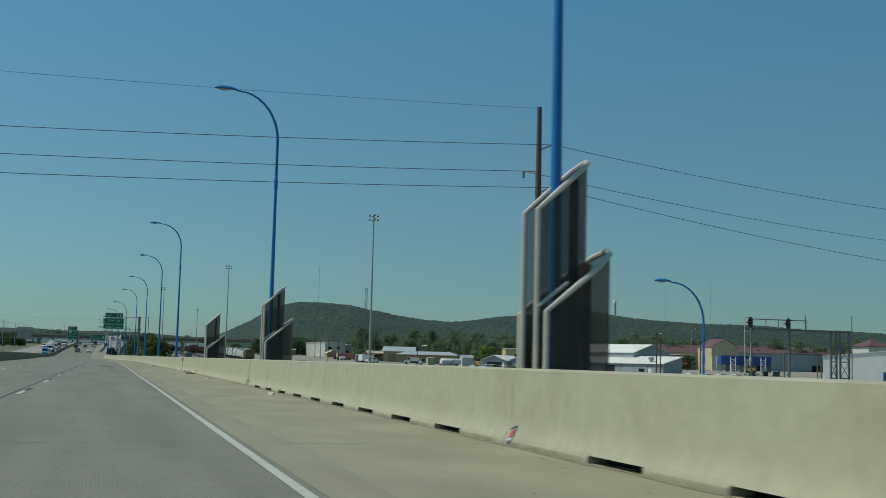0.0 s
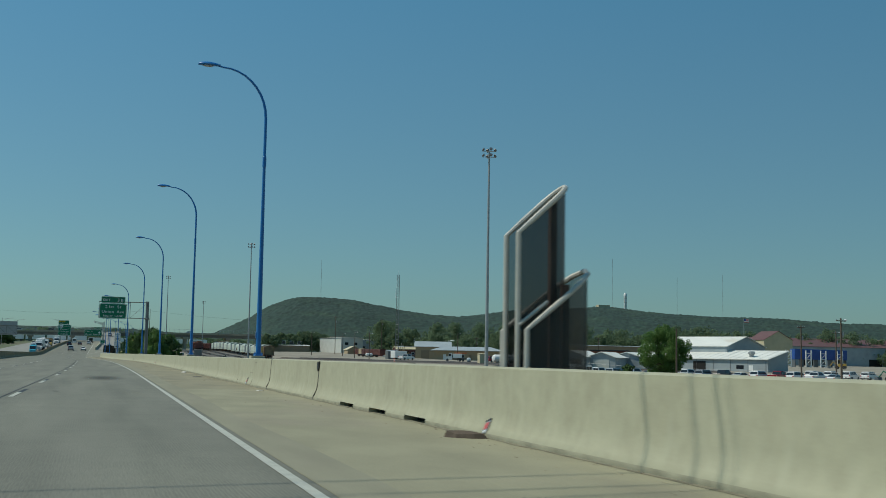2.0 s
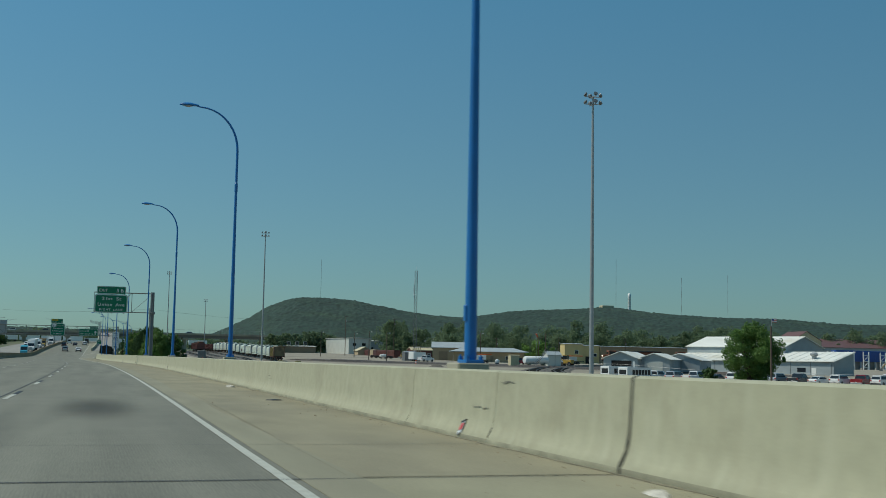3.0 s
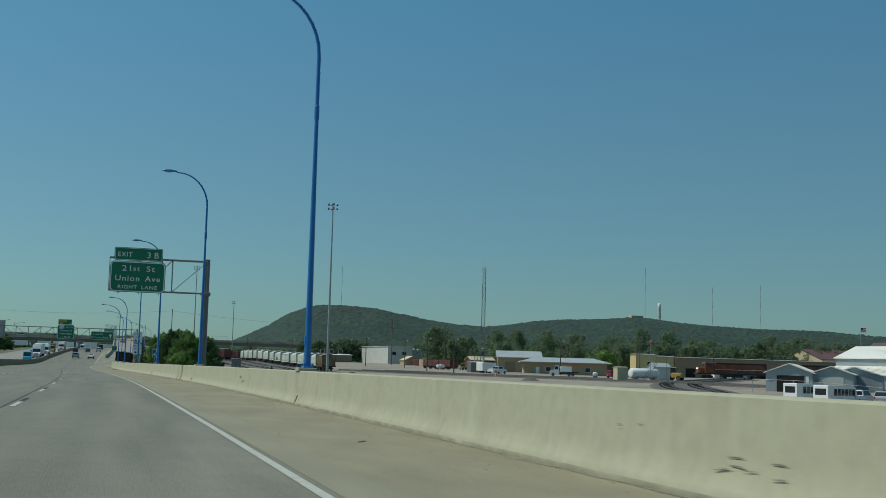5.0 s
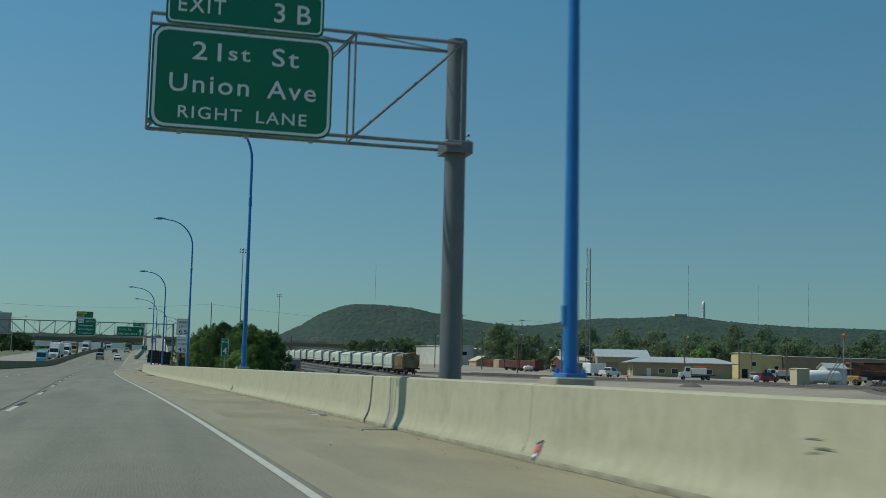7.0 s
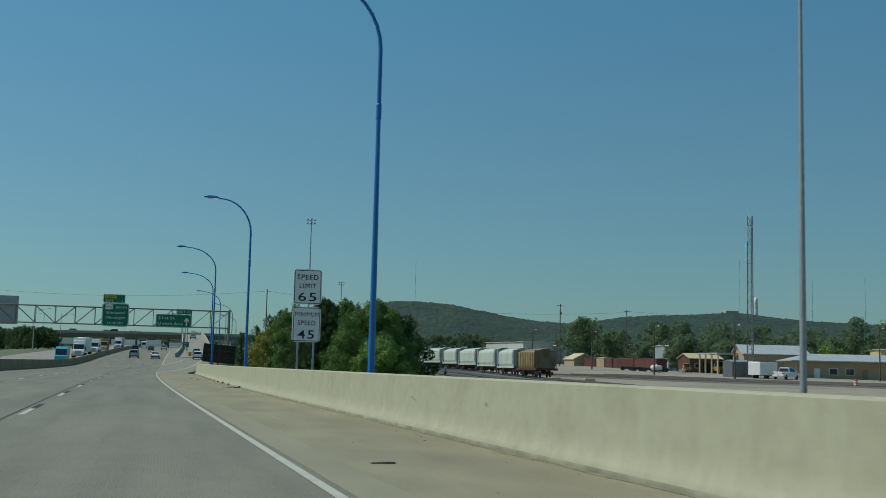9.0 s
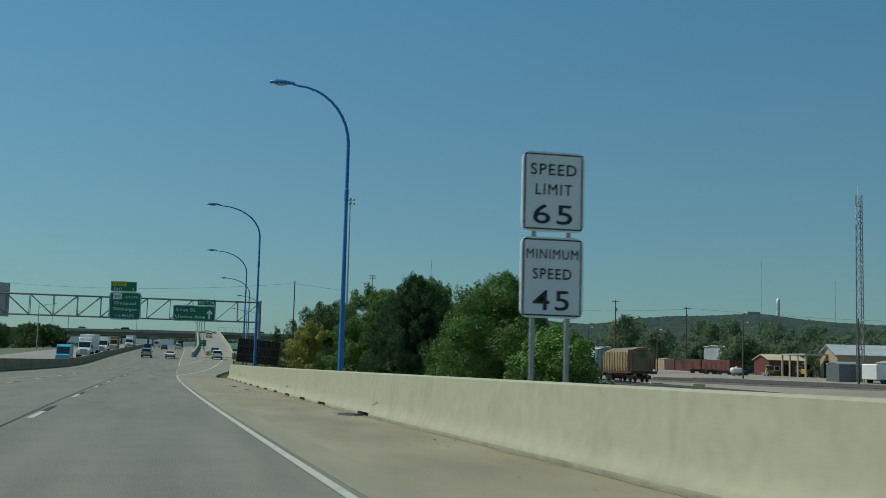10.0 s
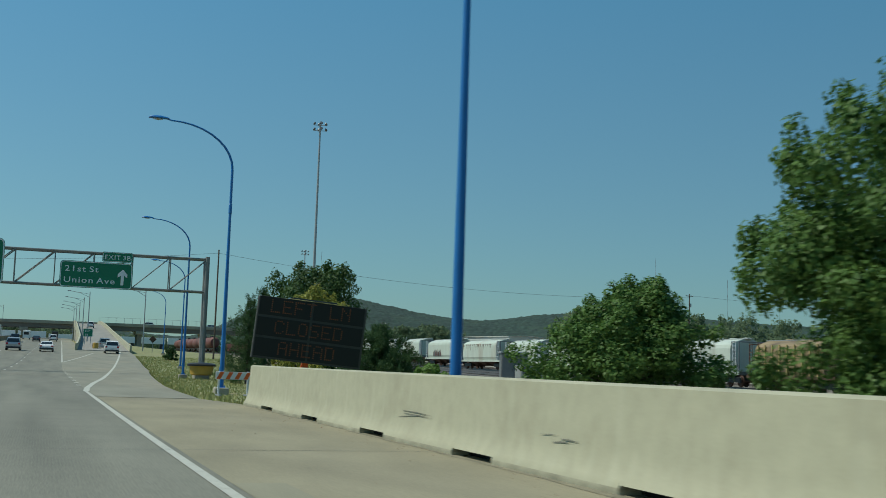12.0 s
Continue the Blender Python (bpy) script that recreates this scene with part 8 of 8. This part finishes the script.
def wood_belt(rows, seed, leaf, per, name, label):
    """A belt of woodland: crowns of many leaf clumps, too many to count. rows: (x, y, radius, height)."""
    allv = []
    rg = np.random.RandomState(seed)
    for k, (x, y, r, h) in enumerate(rows):
        z = ground_z(x, y)
        cl = clumps(r, h * 0.95, h * 0.08, 24, seed + k, "round" if k % 3 else "dome")
        me = crown_mesh(cl, per, leaf, seed + k)
        co = np.empty(len(me.vertices) * 3)
        me.vertices.foreach_get("co", co)
        allv.append(co.reshape(-1, 3) + (x, y, z - 0.3))
        bpy.data.meshes.remove(me)
    v = np.concatenate(allv)
    me = bpy.data.meshes.new(name)
    n = len(v) // 4
    me.vertices.add(len(v))
    me.vertices.foreach_set("co", v.ravel())
    me.loops.add(4 * n)
    me.loops.foreach_set("vertex_index", np.arange(4 * n))
    me.polygons.add(n)
    me.polygons.foreach_set("loop_start", np.arange(0, 4 * n, 4))
    me.update(calc_edges=True)
    # Leaf colour already carries the haze of distance.
    ob = part(name, me, "wood_hazed")
    return tagged(ob, label, "woodland", kind="stuff")


rg = random.Random(77)
rows = []
for k in range(70):
    u = k / 69
    x = 142 + 358 * u + rg.uniform(-4, 4)
    y = 640 - 120 * max(0, u - 0.45) * 1.2 + rg.uniform(-18, 18) - (40 if 0.2 < u < 0.5 else 0)
    rows.append((x, y, rg.uniform(7, 10.5), rg.uniform(15, 22)))
for k in range(34):
    u = k / 33
    rows.append((150 + 280 * u + rg.uniform(-5, 5), 585 + rg.uniform(-14, 14) + (20 if u > 0.5 else 0), rg.uniform(5.5, 8.5), rg.uniform(11.5, 16)))
for k in range(46):
    u = k / 45
    rows.append((150 + 350 * u + rg.uniform(-6, 6), 615 - 110 * max(0, u - 0.45) + rg.uniform(-10, 10), rg.uniform(5, 8), rg.uniform(9, 15)))
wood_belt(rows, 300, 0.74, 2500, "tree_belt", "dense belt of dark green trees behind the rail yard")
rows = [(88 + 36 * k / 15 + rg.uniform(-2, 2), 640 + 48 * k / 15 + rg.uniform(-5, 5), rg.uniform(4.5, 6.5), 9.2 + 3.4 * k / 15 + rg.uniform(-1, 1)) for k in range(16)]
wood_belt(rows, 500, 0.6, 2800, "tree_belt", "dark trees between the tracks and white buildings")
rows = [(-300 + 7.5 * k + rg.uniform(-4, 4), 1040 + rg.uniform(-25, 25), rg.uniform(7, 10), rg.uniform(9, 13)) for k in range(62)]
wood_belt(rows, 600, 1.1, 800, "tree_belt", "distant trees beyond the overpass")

# Grass on the verge past the barrier's end.
g = Geo()
rg = random.Random(9)
vs, fs = [], []
for k in range(26000):
    y = 358 + 150 * rg.random() ** 1.6
    lo = exit_right(y) + 0.05
    if y < 364:
        lo = edge_x(y) + 4.2
    x = lo + rg.random() ** 1.4 * 14
    z = ground_z(x, y)
    h = rg.uniform(0.04, 0.13) * (2.2 if rg.random() < 0.07 else 1)
    a = rg.uniform(0, math.pi)
    w = 0.02 + 0.0006 * (y - 331)
    dx, dy = math.cos(a) * w, math.sin(a) * w
    lx, ly = rg.uniform(-0.12, 0.12), rg.uniform(-0.12, 0.12)
    i = len(vs)
    vs += [(x - dx, y - dy, z - 0.05), (x + dx, y + dy, z - 0.05), (x + lx, y + ly, z + h)]
    fs.append((i, i + 1, i + 2))
me = bpy.data.meshes.new("verge_grass")
me.from_pydata(vs, [], fs)
tagged(part("verge_grass", me, "blade"), "dry green and straw-coloured verge grass", "grass", kind="stuff")

# Litter and grit along the foot of the barrier.
rg = random.Random(4)
def scrap(x, y, size, material, label):
    o = thing("litter", (x, y, road_z(y) + 0.004), rg.uniform(0, 360), label, "litter", "shoulder litter")
    o.scale.z = 2.6 if "crumpled" in label else 1.0
    pts = [(size * rg.uniform(0.5, 1) * math.cos(a), size * 0.45 * rg.uniform(0.5, 1) * math.sin(a)) for a in (0.2, 1.2, 2.3, 3.3, 4.4, 5.5)]
    part("scrap", Geo().loft([[(a, b, 0) for a, b in pts], [(a * 0.85, b * 0.85, size * 0.06 * rg.uniform(0.6, 1.4)) for a, b in pts], [(a * 0.3, b * 0.3, size * 0.09) for a, b in pts]]), material, o)
for y, d, s, mt, lab in ((34.6, 2.9, 0.35, "litter", "pale crumpled sheet on the shoulder"), (57.2, 2.95, 0.5, "litter", "flattened pale cardboard on the shoulder"), (70.95, 2.98, 0.42, "wood", "brown crumpled cardboard by the barrier"), (91.3, 2.75, 0.35, "litter", "white paper scraps on the shoulder"), (177.3, 2.6, 0.25, "tan", "torn brown cardboard strip"), (259.9, 0.95, 0.22, "black", "strip of black tyre tread"), (326.3, 2.3, 0.2, "black", "strip of black tyre tread"), (333.5, 2.15, 0.25, "black", "strip of black tyre tread"), (234.5, 3.0, 0.3, "steel", "grey scrap on the shoulder"), (153.4, 1.65, 0.2, "tandark", "flattened brown scrap"),
                         (218.0, 2.7, 0.35, "steel", "grey scrap on the shoulder"), (226.0, 2.8, 0.3, "steel", "grey scrap on the shoulder"), (301.4, 2.75, 0.6, "black", "flattened dark sheet of scrap at a drain"), (316.2, 2.9, 0.45, "tandark", "flattened brown cardboard at a drain"), (332.2, 2.15, 0.3, "black", "strip of black tyre tread"), (112.0, 2.4, 0.3, "black", "strip of black tyre tread"), (124.0, 2.6, 0.35, "litter", "pale crumpled paper")):
    scrap(edge_x(y) + min(d, verge_w(y) - 0.5 * s - 0.05), y, s, mt, lab)
vs, fs = [], []
for k in range(1500):
    y = rg.uniform(2, 362)
    x = edge_x(y) + (verge_w(y) - 0.06 - abs(rg.gauss(0, 0.35)) if rg.random() < 0.75 else rg.uniform(0.6, verge_w(y) - 0.12))
    s = rg.uniform(0.006, 0.017) * (2.0 if rg.random() < 0.05 else 1)
    z = road_z(y) + 0.003
    i = len(vs)
    a = rg.uniform(0, 6.28)
    vs += [(x + s * math.cos(a), y + s * math.sin(a), z), (x + s * math.cos(a + 2.1), y + s * math.sin(a + 2.1), z), (x + s * math.cos(a + 4.2), y + s * math.sin(a + 4.2), z), (x, y, z + s * 0.8)]
    fs += [(i, i + 1, i + 3), (i + 1, i + 2, i + 3), (i + 2, i, i + 3)]
me = bpy.data.meshes.new("grit")
me.from_pydata(vs, [], fs)
tagged(part("grit", me, "tandark"), "loose dark grit and pebbles along the barrier foot", "gravel", kind="stuff")

# Windsock and flag in the yard; chain-link fence at the works.
t = thing("windsock", (105, 344, ground_z(105, 344)), 0, "orange windsock on a tall thin pole", "windsock")
part("pole", Geo().tube([(0, 0, -0.2), (0, 0, 8.2)], 0.05, 6), "galv", t)
part("sock", Geo().lathe([(0.32, 0), (0.2, 1.2)], 10, Matrix.Translation((0, 0, 8.0)) @ pose(0, 0, 0, 150, 0, 120) @ Matrix.Scale(0.75, 4)), "coneorange", t, "faded orange cloth cone")
t = thing("flag", (300, 545, ground_z(300, 545)), 0, "red and white striped flag on a pole", "flag")
part("pole", Geo().tube([(0, 0, -0.2), (0, 0, 22)], 0.1, 6), "galv", t)
for k in range(5):
    part("stripe", Geo().box(0, 2.6, -0.03, 0.03, 20.2 + 0.34 * k, 20.54 + 0.34 * k), "redrefl" if k % 2 == 0 else "white", t)
part("canton", Geo().box(0, 1.1, -0.05, 0.05, 21.0, 21.9), "bluebox", t, "blue corner")
fence = thing("chain_link_fence", (0, 0, 0), 0, "low chain-link fence round the works car park", "fence")
for k in range(16):
    x, y = 96 + 4.2 * k, 292 - 4.4 * k
    part("post", Geo().tube([(x, y, ground_z(x, y) - 0.2), (x, y, ground_z(x, y) + 1.9)], 0.04, 6), "galv", fence)
    if k:
        part("rail", Geo().tube([(x - 4.2, y + 4.4, ground_z(x - 4.2, y + 4.4) + 1.85), (x, y, ground_z(x, y) + 1.85)], 0.025, 5), "galv", fence)
cab = thing("signal_cabinet", (26.2, 396.0, ground_z(26.2, 396)), 0, "grey steel signal cabinet beside the tracks", "cabinet")
part("box", Geo().bev(-0.7, 0.7, -0.5, 0.5, -0.2, 1.7, 0.03), "galv", cab)
part("door", Geo().box(-0.6, 0.6, -0.53, -0.5, 0.15, 1.6), "steel", cab)
